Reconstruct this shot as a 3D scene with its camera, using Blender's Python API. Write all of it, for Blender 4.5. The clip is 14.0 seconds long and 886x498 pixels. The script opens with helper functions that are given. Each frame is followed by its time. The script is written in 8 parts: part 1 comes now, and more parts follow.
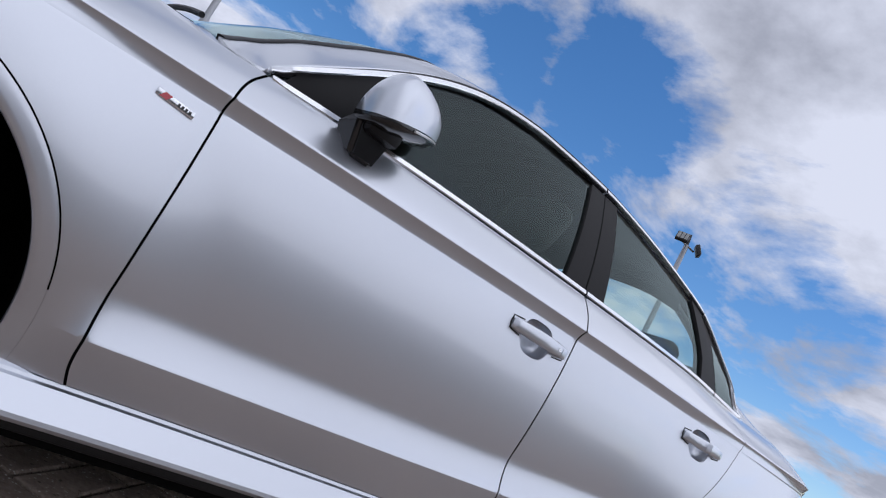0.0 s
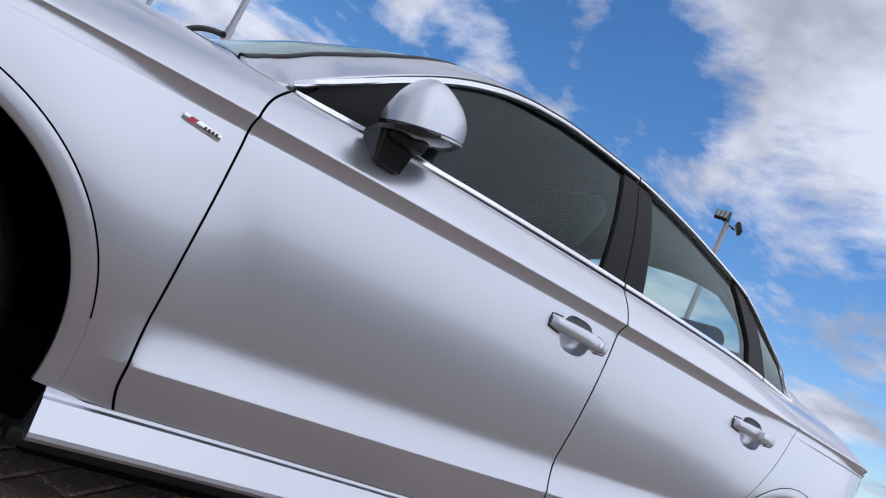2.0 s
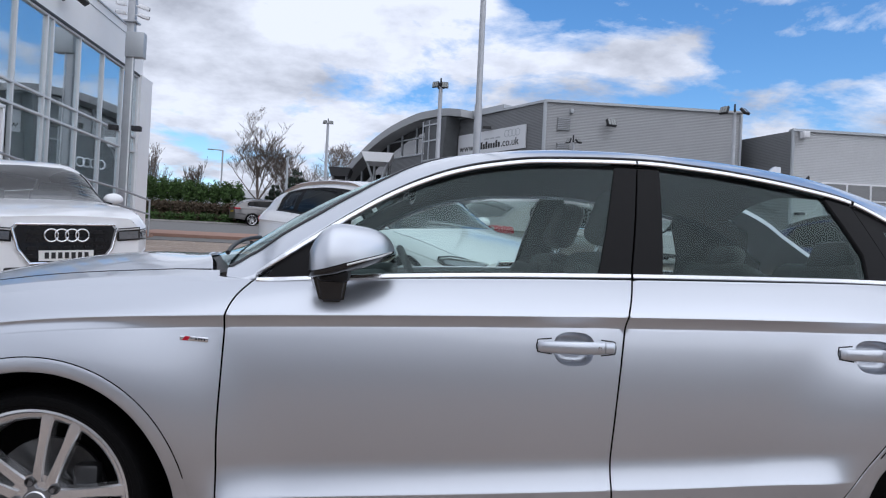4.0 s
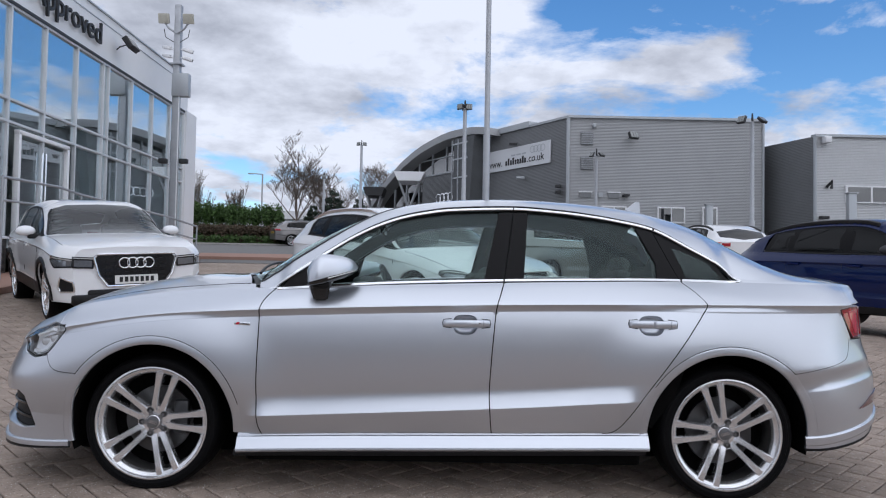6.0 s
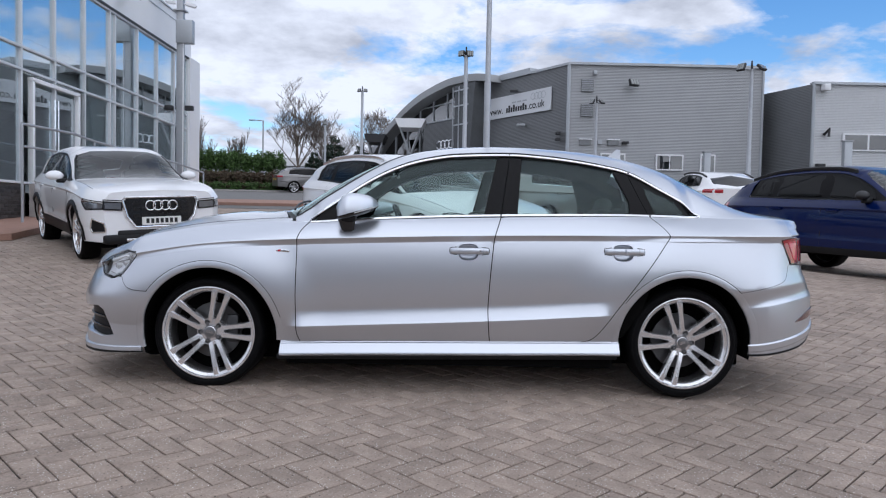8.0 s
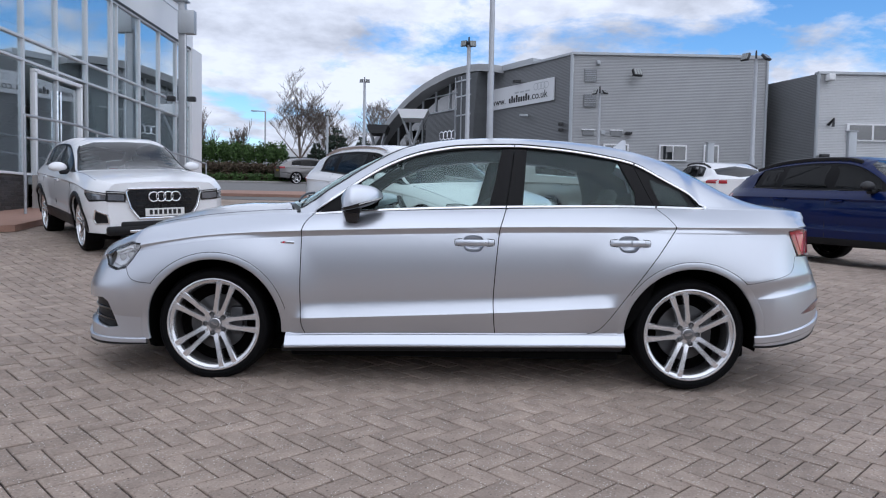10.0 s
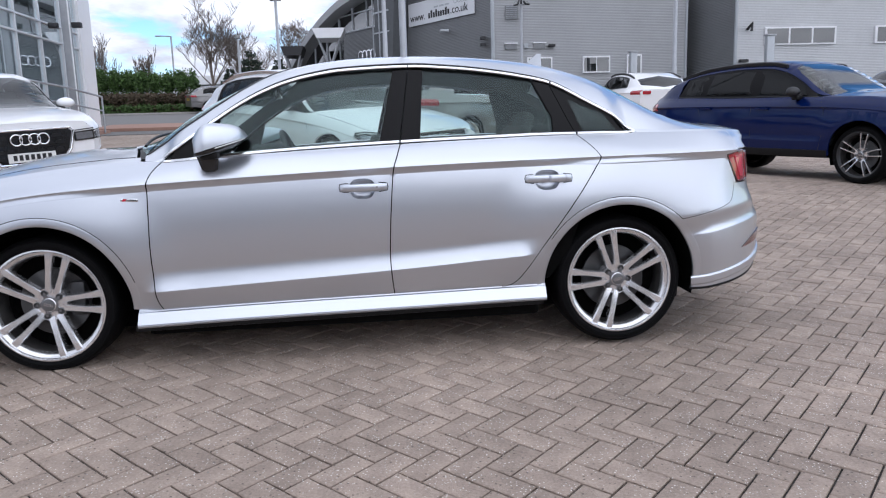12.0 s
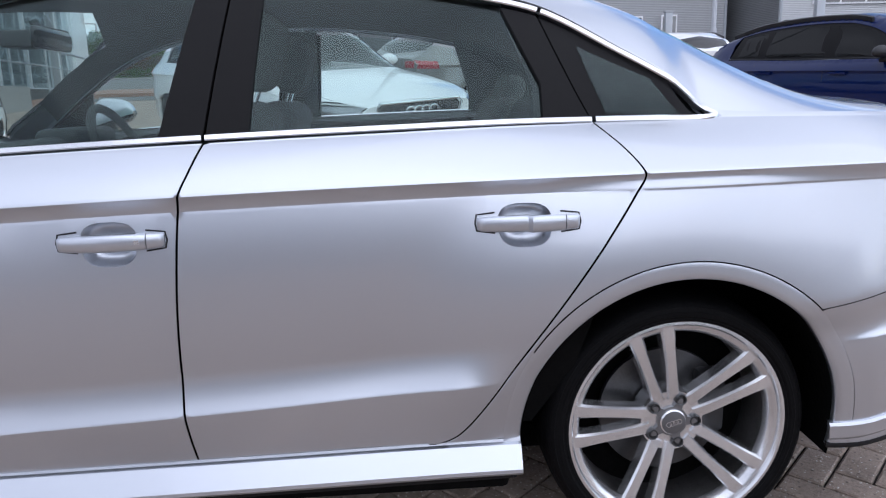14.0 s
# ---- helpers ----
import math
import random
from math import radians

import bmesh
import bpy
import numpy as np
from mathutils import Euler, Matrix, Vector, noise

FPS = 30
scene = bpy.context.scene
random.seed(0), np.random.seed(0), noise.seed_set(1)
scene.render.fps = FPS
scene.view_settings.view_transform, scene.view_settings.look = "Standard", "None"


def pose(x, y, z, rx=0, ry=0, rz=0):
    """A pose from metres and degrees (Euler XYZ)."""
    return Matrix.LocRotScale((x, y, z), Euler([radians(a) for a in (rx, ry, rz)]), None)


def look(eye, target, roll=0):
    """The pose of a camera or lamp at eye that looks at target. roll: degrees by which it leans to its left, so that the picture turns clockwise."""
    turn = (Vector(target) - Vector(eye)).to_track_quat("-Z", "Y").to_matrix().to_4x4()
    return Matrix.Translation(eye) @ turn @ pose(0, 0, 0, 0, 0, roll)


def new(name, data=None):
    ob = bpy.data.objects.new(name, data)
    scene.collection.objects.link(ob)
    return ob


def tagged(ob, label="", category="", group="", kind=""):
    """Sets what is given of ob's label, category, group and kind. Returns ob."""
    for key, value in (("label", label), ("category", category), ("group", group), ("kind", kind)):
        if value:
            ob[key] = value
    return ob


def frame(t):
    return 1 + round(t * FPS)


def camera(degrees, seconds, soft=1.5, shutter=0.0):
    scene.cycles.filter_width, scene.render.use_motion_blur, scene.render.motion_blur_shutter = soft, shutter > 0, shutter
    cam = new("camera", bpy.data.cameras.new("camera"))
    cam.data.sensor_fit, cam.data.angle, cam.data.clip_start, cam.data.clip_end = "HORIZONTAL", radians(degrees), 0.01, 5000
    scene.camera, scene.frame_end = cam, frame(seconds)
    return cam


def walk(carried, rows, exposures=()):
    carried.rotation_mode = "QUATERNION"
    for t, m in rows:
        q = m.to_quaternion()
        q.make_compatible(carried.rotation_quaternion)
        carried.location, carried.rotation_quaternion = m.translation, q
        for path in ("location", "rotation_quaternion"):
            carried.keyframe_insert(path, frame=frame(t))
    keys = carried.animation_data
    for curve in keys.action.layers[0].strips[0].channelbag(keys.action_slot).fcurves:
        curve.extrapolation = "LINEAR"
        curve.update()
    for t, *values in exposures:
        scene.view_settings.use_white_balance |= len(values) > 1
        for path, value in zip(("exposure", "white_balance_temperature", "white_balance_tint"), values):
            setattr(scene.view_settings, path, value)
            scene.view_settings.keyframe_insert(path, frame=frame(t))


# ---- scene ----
cam = camera(63.8, 14.0, 1.15)
METRES, EYE, TILT, LEAN, TURN = 8.0, 1.5, 0.0, 0.0, 0.0
PATH = [
    (0, (0.154, -1.314, 0.591), (1.286, 0.301, 0.918), 28.9),
    (0.5, (0.14, -1.316, 0.588), (1.254, 0.315, 0.898), 28.1),
    (1, (0.148, -1.311, 0.601), (1.256, 0.328, 0.898), 27.7),
    (1.5, (0.143, -1.309, 0.601), (1.244, 0.335, 0.892), 27.1),
    (2, (0.153, -1.308, 0.615), (1.223, 0.361, 0.88), 25.8),
    (2.5, (0.226, -1.302, 0.705), (1.114, 0.485, 0.832), 21.3),
    (3, (0.405, -1.446, 0.899), (0.973, 0.472, 0.906), 11.6),
    (3.5, (0.701, -1.637, 1.011), (0.969, 0.345, 1.018), 3.8),
    (4, (0.938, -1.955, 1.021), (1.062, 0.041, 1.053), 2.7),
    (4.2, (1.009, -2.086, 1.049), (1.089, -0.088, 1.101), 3.0),
    (6.3, (1.302, -3.5, 1.018), (1.314, -1.501, 1.086), 1.0),
    (6.5, (1.276, -3.639, 0.971), (1.297, -1.64, 1.011), 1.0),
    (7, (1.25, -3.876, 0.968), (1.276, -1.876, 0.948), 0.9),
    (7.5, (1.259, -3.929, 0.965), (1.277, -1.93, 0.903), 1.1),
    (10, (1.243, -3.914, 0.968), (1.252, -1.916, 0.863), 1.1),
    (10.5, (1.247, -3.9, 0.969), (1.27, -1.905, 0.831), 0.5),
    (11, (1.277, -3.812, 0.96), (1.332, -1.822, 0.768), -0.4),
    (11.5, (1.394, -3.555, 1.006), (1.505, -1.575, 0.749), -1.2),
    (12, (1.464, -3.268, 1.038), (1.658, -1.304, 0.714), -1.7),
    (12.5, (1.508, -2.924, 1.07), (1.779, -0.976, 0.707), -1.7),
    (12.8, (1.54, -2.643, 1.035), (1.883, -0.709, 0.658), -1.1),
    (13, (1.669, -2.46, 1.055), (1.957, -0.518, 0.671), -1.5),
    (13.5, (1.8, -1.968, 1.058), (2.077, -0.026, 0.673), -1.5),
    (14, (2.012, -1.495, 1.069), (2.132, 0.458, 0.655), -1.5),
]
EXPOSURES = [(0.0, -0.21, 5950, 15), (2.0, -0.16, 5950, 15), (2.5, -0.12, 5950, 14), (3.0, 0.12, 5950, 12), (4.2, 0.08, 5980, 12), (6.5, 0.0, 6000, 12), (7.5, 0.12, 5950, 12), (10.5, 0.14, 5850, 12), (12.0, 0.4, 5950, 13), (13.0, 0.4, 5900, 15), (14.0, 0.4, 5800, 15)]
walk(cam, [(t, look(eye, target, roll)) for t, eye, target, roll in PATH], EXPOSURES)

# ---------------------------------------------------------------- light
world = bpy.data.worlds.new("world")
scene.world = world
world.use_nodes = True
SUN_DIR = Vector((0.43, -0.52, 0.74)).normalized()


def build_world():
    nt = world.node_tree
    nt.nodes.clear()
    N = nt.nodes.new
    L = nt.links.new
    out = N("ShaderNodeOutputWorld")
    sky = N("ShaderNodeTexSky")
    sky.sky_type = "NISHITA"
    sky.sun_disc = False
    sky.sun_elevation = math.asin(SUN_DIR.z)
    sky.sun_rotation = math.atan2(SUN_DIR.x, SUN_DIR.y)
    sky.air_density, sky.dust_density, sky.ozone_density = 1.0, 0.4, 2.5
    blue = N("ShaderNodeBackground")
    blue.inputs["Strength"].default_value = 0.15
    deep = N("ShaderNodeHueSaturation")
    deep.inputs["Saturation"].default_value = 1.25
    L(sky.outputs[0], deep.inputs["Color"])
    L(deep.outputs[0], blue.inputs[0])
    co = N("ShaderNodeTexCoord")
    sep = N("ShaderNodeSeparateXYZ")
    L(co.outputs["Generated"], sep.inputs[0])
    up = N("ShaderNodeMath"); up.operation = "MAXIMUM"; up.inputs[1].default_value = 0.0
    L(sep.outputs[2], up.inputs[0])
    den = N("ShaderNodeMath"); den.operation = "ADD"; den.inputs[1].default_value = 0.22
    L(up.outputs[0], den.inputs[0])
    px = N("ShaderNodeMath"); px.operation = "DIVIDE"
    py = N("ShaderNodeMath"); py.operation = "DIVIDE"
    L(sep.outputs[0], px.inputs[0]); L(den.outputs[0], px.inputs[1])
    L(sep.outputs[1], py.inputs[0]); L(den.outputs[0], py.inputs[1])
    pos = N("ShaderNodeCombineXYZ")
    L(px.outputs[0], pos.inputs[0]); L(py.outputs[0], pos.inputs[1])
    off = N("ShaderNodeVectorMath"); off.operation = "ADD"
    off.inputs[1].default_value = (3.1, 7.4, 0.0)
    L(pos.outputs[0], off.inputs[0])
    big = N("ShaderNodeTexNoise")
    big.inputs["Scale"].default_value = 1.7
    big.inputs["Detail"].default_value = 9.0
    big.inputs["Roughness"].default_value = 0.60
    big.inputs["Distortion"].default_value = 0.25
    L(off.outputs[0], big.inputs["Vector"])
    # a band of open sky to the right of the lot, cloud everywhere else
    open_sky = None
    for az, el, wide, depth in ((15, 21, 9, 0.13), (29, 23.5, 9, 0.15), (43, 25.5, 9, 0.16), (57, 21, 8, 0.10), (28, 12, 9, 0.12), (-17, 6.5, 5, 0.12)):
        a, e = radians(az), radians(el)
        dot = N("ShaderNodeVectorMath"); dot.operation = "DOT_PRODUCT"
        dot.inputs[1].default_value = (math.sin(a) * math.cos(e), math.cos(a) * math.cos(e), math.sin(e))
        L(co.outputs["Generated"], dot.inputs[0])
        lobe = N("ShaderNodeMapRange"); lobe.interpolation_type = "SMOOTHSTEP"
        lobe.inputs[1].default_value, lobe.inputs[2].default_value = math.cos(radians(wide)), math.cos(radians(wide * 0.25))
        lobe.inputs[3].default_value, lobe.inputs[4].default_value = 0.0, depth
        L(dot.outputs["Value"], lobe.inputs[0])
        if open_sky is None:
            open_sky = lobe.outputs[0]
        else:
            mxx = N("ShaderNodeMath"); mxx.operation = "MAXIMUM"
            L(open_sky, mxx.inputs[0]); L(lobe.outputs[0], mxx.inputs[1])
            open_sky = mxx.outputs[0]
    # broad weather front: more cloud towards -x
    lean = N("ShaderNodeMath"); lean.operation = "MULTIPLY_ADD"
    lean.inputs[1].default_value = -0.05
    near = N("ShaderNodeMath"); near.operation = "MULTIPLY_ADD"
    near.inputs[1].default_value = -0.03
    L(py.outputs[0], near.inputs[0]); L(big.outputs[0], near.inputs[2])
    L(px.outputs[0], lean.inputs[0]); L(near.outputs[0], lean.inputs[2])
    ramp = N("ShaderNodeValToRGB")
    ramp.color_ramp.elements[0].position = 0.29
    ramp.color_ramp.elements[1].position = 0.40
    cover = N("ShaderNodeMath"); cover.operation = "SUBTRACT"
    L(lean.outputs[0], cover.inputs[0]); L(open_sky, cover.inputs[1])
    L(cover.outputs[0], ramp.inputs[0])
    # shading inside the cloud
    fine = N("ShaderNodeTexNoise")
    fine.inputs["Scale"].default_value = 2.1
    fine.inputs["Detail"].default_value = 8.0
    fine.inputs["Roughness"].default_value = 0.58
    off2 = N("ShaderNodeVectorMath"); off2.operation = "ADD"
    off2.inputs[1].default_value = (0.18, -0.12, 2.0)
    L(off.outputs[0], off2.inputs[0]); L(off2.outputs[0], fine.inputs["Vector"])
    shade = N("ShaderNodeValToRGB")
    shade.color_ramp.elements[0].position = 0.37
    shade.color_ramp.elements[0].color = (0.50, 0.52, 0.575, 1)
    shade.color_ramp.elements[1].position = 0.58
    shade.color_ramp.elements[1].color = (0.96, 0.985, 1.05, 1)
    L(fine.outputs[0], shade.inputs[0])
    cloud = N("ShaderNodeBackground")
    cloud.inputs["Strength"].default_value = 0.88
    L(shade.outputs[0], cloud.inputs[0])
    mix = N("ShaderNodeMixShader")
    L(ramp.outputs[0], mix.inputs[0]); L(blue.outputs[0], mix.inputs[1]); L(cloud.outputs[0], mix.inputs[2])
    L(mix.outputs[0], out.inputs[0])


build_world()
sun = new("sun", bpy.data.lights.new("sun", "SUN"))
sun.data.energy, sun.data.angle, sun.data.color = 0.95, radians(100), (1.0, 0.985, 0.955)
sun.matrix_world = look((0, 0, 0), -SUN_DIR)
scene.view_settings.exposure = 0.0

# ---------------------------------------------------------------- materials
MATS = {}


def mat(name, color, rough=0.5, metal=0.0, coat=0.0, noise_scale=0.0, noise_amt=0.0, bump=0.0, bump_scale=60.0, spec=0.5,
        alpha=1.0, trans=0.0, island=0.0, rand=0.0, coat_rough=0.03, ior=1.5, rough_var=0.0):
    if name in MATS:
        return MATS[name]
    m = bpy.data.materials.new(name)
    m.use_nodes = True
    nt = m.node_tree
    b = nt.nodes["Principled BSDF"]
    I = b.inputs
    I["Base Color"].default_value = (*color, 1)
    I["Roughness"].default_value = rough
    I["Metallic"].default_value = metal
    I["Coat Weight"].default_value = coat
    I["Coat Roughness"].default_value = coat_rough
    I["Specular IOR Level"].default_value = spec
    I["Transmission Weight"].default_value = trans
    I["IOR"].default_value = ior
    co = nt.nodes.new("ShaderNodeTexCoord")
    col = None
    if noise_amt > 0:
        n1 = nt.nodes.new("ShaderNodeTexNoise")
        n1.inputs["Scale"].default_value = noise_scale
        n1.inputs["Detail"].default_value = 6
        n2 = nt.nodes.new("ShaderNodeTexNoise")
        n2.inputs["Scale"].default_value = noise_scale * 9.3
        n2.inputs["Detail"].default_value = 3
        for n in (n1, n2):
            nt.links.new(co.outputs["Object"], n.inputs["Vector"])
        add = nt.nodes.new("ShaderNodeMath"); add.operation = "ADD"
        nt.links.new(n1.outputs[0], add.inputs[0]); nt.links.new(n2.outputs[0], add.inputs[1])
        mr = nt.nodes.new("ShaderNodeMapRange")
        mr.inputs[1].default_value, mr.inputs[2].default_value = 0.6, 1.4
        mr.inputs[3].default_value, mr.inputs[4].default_value = 1 - noise_amt, 1 + noise_amt
        nt.links.new(add.outputs[0], mr.inputs[0])
        mul = nt.nodes.new("ShaderNodeVectorMath"); mul.operation = "SCALE"
        mul.inputs[0].default_value = color
        nt.links.new(mr.outputs[0], mul.inputs["Scale"])
        col = mul.outputs[0]
        if rough_var:
            mr2 = nt.nodes.new("ShaderNodeMapRange")
            mr2.inputs[1].default_value, mr2.inputs[2].default_value = 0.6, 1.4
            mr2.inputs[3].default_value, mr2.inputs[4].default_value = rough - rough_var, rough + rough_var
            nt.links.new(add.outputs[0], mr2.inputs[0])
            nt.links.new(mr2.outputs[0], I["Roughness"])
    if island or rand:
        if island:
            g = nt.nodes.new("ShaderNodeNewGeometry"); src = g.outputs["Random Per Island"]
        else:
            g = nt.nodes.new("ShaderNodeObjectInfo"); src = g.outputs["Random"]
        a = island or rand
        mr = nt.nodes.new("ShaderNodeMapRange")
        mr.inputs[3].default_value, mr.inputs[4].default_value = 1 - a, 1 + a
        nt.links.new(src, mr.inputs[0])
        mul = nt.nodes.new("ShaderNodeVectorMath"); mul.operation = "SCALE"
        if col is not None:
            nt.links.new(col, mul.inputs[0])
        else:
            mul.inputs[0].default_value = color
        nt.links.new(mr.outputs[0], mul.inputs["Scale"])
        col = mul.outputs[0]
    if col is not None:
        nt.links.new(col, I["Base Color"])
    if bump > 0:
        nb = nt.nodes.new("ShaderNodeTexNoise")
        nb.inputs["Scale"].default_value = bump_scale
        nb.inputs["Detail"].default_value = 5
        nt.links.new(co.outputs["Object"], nb.inputs["Vector"])
        bp = nt.nodes.new("ShaderNodeBump")
        bp.inputs["Strength"].default_value = bump
        bp.inputs["Distance"].default_value = 0.01
        nt.links.new(nb.outputs[0], bp.inputs["Height"])
        nt.links.new(bp.outputs[0], I["Normal"])
    MATS[name] = m
    return m


def glass_mat(name, tint, rough=0.0, gloss=0.06, film=1.5, tone=(1.0, 1.0, 1.0)):
    """Thin pane: a tinted see-through layer with a mirror film whose share grows at glancing angles."""
    if name in MATS:
        return MATS[name]
    m = bpy.data.materials.new(name)
    m.use_nodes = True
    nt = m.node_tree
    nt.nodes.clear()
    out = nt.nodes.new("ShaderNodeOutputMaterial")
    tr = nt.nodes.new("ShaderNodeBsdfTransparent")
    tr.inputs[0].default_value = (*tint, 1)
    gl = nt.nodes.new("ShaderNodeBsdfGlossy")
    gl.inputs["Roughness"].default_value = rough
    gl.inputs["Color"].default_value = (*tone, 1)
    lw = nt.nodes.new("ShaderNodeLayerWeight")
    lw.inputs[0].default_value = 0.5
    p5 = nt.nodes.new("ShaderNodeMath"); p5.operation = "POWER"; p5.inputs[1].default_value = 5.0
    nt.links.new(lw.outputs["Facing"], p5.inputs[0])
    fr = nt.nodes.new("ShaderNodeMath"); fr.operation = "MULTIPLY_ADD"; fr.inputs[1].default_value = 0.96; fr.inputs[2].default_value = 0.04
    nt.links.new(p5.outputs[0], fr.inputs[0])
    ad = nt.nodes.new("ShaderNodeMath"); ad.operation = "MULTIPLY_ADD"; ad.use_clamp = True
    ad.inputs[1].default_value = film
    ad.inputs[2].default_value = gloss - 0.05
    nt.links.new(fr.outputs[0], ad.inputs[0])
    mx = nt.nodes.new("ShaderNodeMixShader")
    nt.links.new(ad.outputs[0], mx.inputs[0]); nt.links.new(tr.outputs[0], mx.inputs[1]); nt.links.new(gl.outputs[0], mx.inputs[2])
    nt.links.new(mx.outputs[0], out.inputs[0])
    MATS[name] = m
    return m


silver = mat("silver_paint", (0.62, 0.645, 0.695), 0.34, 0.94, 1.0, 900, 0.04, coat_rough=0.015)
white_paint = mat("white_paint", (0.87, 0.87, 0.88), 0.3, 0.0, 1.0, 3, 0.01)
blue_paint = mat("blue_paint", (0.0008, 0.009, 0.068), 0.28, 0.0, 0.55, 400, 0.05, spec=0.1)
grey_paint = mat("grey_paint", (0.20, 0.19, 0.185), 0.35, 0.6, 1.0, 400, 0.04)
dark_paint = mat("dark_paint", (0.03, 0.035, 0.04), 0.35, 0.4, 1.0, 400, 0.04)
chrome = mat("satin_chrome", (0.82, 0.83, 0.85), 0.16, 1.0, noise_scale=40, noise_amt=0.02)
alloy = mat("alloy", (0.80, 0.80, 0.81), 0.26, 0.9, 0.5, 25, 0.03)
alloy_dark = mat("alloy_dark", (0.03, 0.03, 0.032), 0.45, 0.3, 0.3, 25, 0.1)
rubber = mat("tyre_rubber", (0.0035, 0.0035, 0.004), 0.6, 0.0, 0.0, 30, 0.25, 0.25, 140, spec=0.10)
black_plastic = mat("black_plastic", (0.007, 0.007, 0.008), 0.48, 0.0, 0.0, 50, 0.2, 0.1, 300, spec=0.3)
gloss_black = mat("gloss_black", (0.010, 0.010, 0.011), 0.16, 0.0, 0.3, 50, 0.1)
satin_black = mat("satin_pillar_black", (0.005, 0.0045, 0.005), 0.5, 0.0, 0.0, 60, 0.15, spec=0.18)
liner = mat("wheel_arch_liner", (0.004, 0.004, 0.004), 0.95, 0, 0, 20, 0.3, 0.3, 60, spec=0.08)
interior = mat("interior_trim", (0.045, 0.049, 0.050), 0.7, 0, 0, 30, 0.2, 0.2, 200)
seat_cloth = mat("seat_cloth", (0.075, 0.080, 0.080), 0.85, 0, 0, 60, 0.25, 0.3, 400)
car_glass = glass_mat("car_glass", (0.74, 0.84, 0.81), 0.0, 0.05, 1.0, (0.82, 0.97, 0.97))
dark_glass = glass_mat("privacy_glass", (0.10, 0.11, 0.12), 0.0, 0.045, 0.8)
lamp_glass = glass_mat("lamp_glass", (0.93, 0.94, 0.95), 0.0, 0.05)
tail_red = mat("tail_red", (0.36, 0.004, 0.014), 0.10, 0, 1.0, 20, 0.15)
tail_dark = mat("tail_dark", (0.07, 0.002, 0.005), 0.12, 0, 1.0, 20, 0.15)
brake_steel = mat("brake_steel", (0.11, 0.11, 0.112), 0.45, 0.9, 0, 30, 0.2)
badge_red = mat("badge_red", (0.50, 0.01, 0.03), 0.25, 0, 1.0, 60, 0.05)
plate_white = mat("plate_white", (0.78, 0.78, 0.76), 0.4, 0, 0, 30, 0.03)
plate_yellow = mat("plate_yellow", (0.70, 0.50, 0.03), 0.4, 0, 0, 30, 0.03)
gap_shade = mat("gap_shade", (0.0025, 0.0025, 0.003), 1.0, 0, 0, 30, 0.05, spec=0.0)
ink = mat("ink", (0.012, 0.012, 0.014), 0.5, 0, 0, 30, 0.05)

# ---------------------------------------------------------------- mesh helpers


def link_mesh(name, verts, faces, material, parent=None, smooth=True, normals=None, label=""):
    me = bpy.data.meshes.new(name)
    me.from_pydata([tuple(map(float, v)) for v in verts], [], faces)
    me.materials.append(material)
    if smooth:
        me.polygons.foreach_set("use_smooth", [True] * len(me.polygons))
    if normals is not None:
        me.normals_split_custom_set_from_vertices([tuple(map(float, n)) for n in normals])
    ob = new(name, me)
    if parent is not None:
        ob.parent = parent
    if label:
        ob["label"] = label
    return ob


def part(name, bm, material, parent=None, label="", smooth=False, flat_deg=35):
    """One bmesh as one mesh object under a thing or part."""
    me = bpy.data.meshes.new(name)
    bmesh.ops.recalc_face_normals(bm, faces=bm.faces)
    bm.to_mesh(me)
    bm.free()
    me.materials.append(material)
    if smooth:
        me.polygons.foreach_set("use_smooth", [True] * len(me.polygons))
        me.set_sharp_from_angle(angle=radians(flat_deg))
    ob = new(name, me)
    if parent is not None:
        ob.parent = parent
    if label:
        ob["label"] = label
    return ob


def thing(name, label, category, m=None, group="", kind=""):
    ob = new(name)
    if m is not None:
        ob.matrix_world = m
    return tagged(ob, label, category, group, kind)


def add_box(bm, c, s, bevel=0.0, rot=None, segs=2):
    """Adds a box at centre c, size s, with rounded edges; rot is a Matrix or None."""
    r = bmesh.ops.create_cube(bm, size=1.0)
    vs = r["verts"]
    for v in vs:
        v.co = Vector((v.co.x * s[0], v.co.y * s[1], v.co.z * s[2]))
    if bevel > 0:
        es = list({e for v in vs for e in v.link_edges})
        rr = bmesh.ops.bevel(bm, geom=es, offset=bevel, segments=segs, affect="EDGES", profile=0.5)
        vs = list({v for f in rr["faces"] for v in f.verts} | {v for v in vs if v.is_valid})
    for v in vs:
        co = v.co.copy()
        if rot is not None:
            co = rot @ co
        v.co = co + Vector(c)
    return vs


def box_part(name, c, s, material, parent=None, bevel=0.0, rot=None, label="", smooth=False):
    bm = bmesh.new()
    add_box(bm, c, s, bevel, rot)
    return part(name, bm, material, parent, label, smooth or bevel > 0)


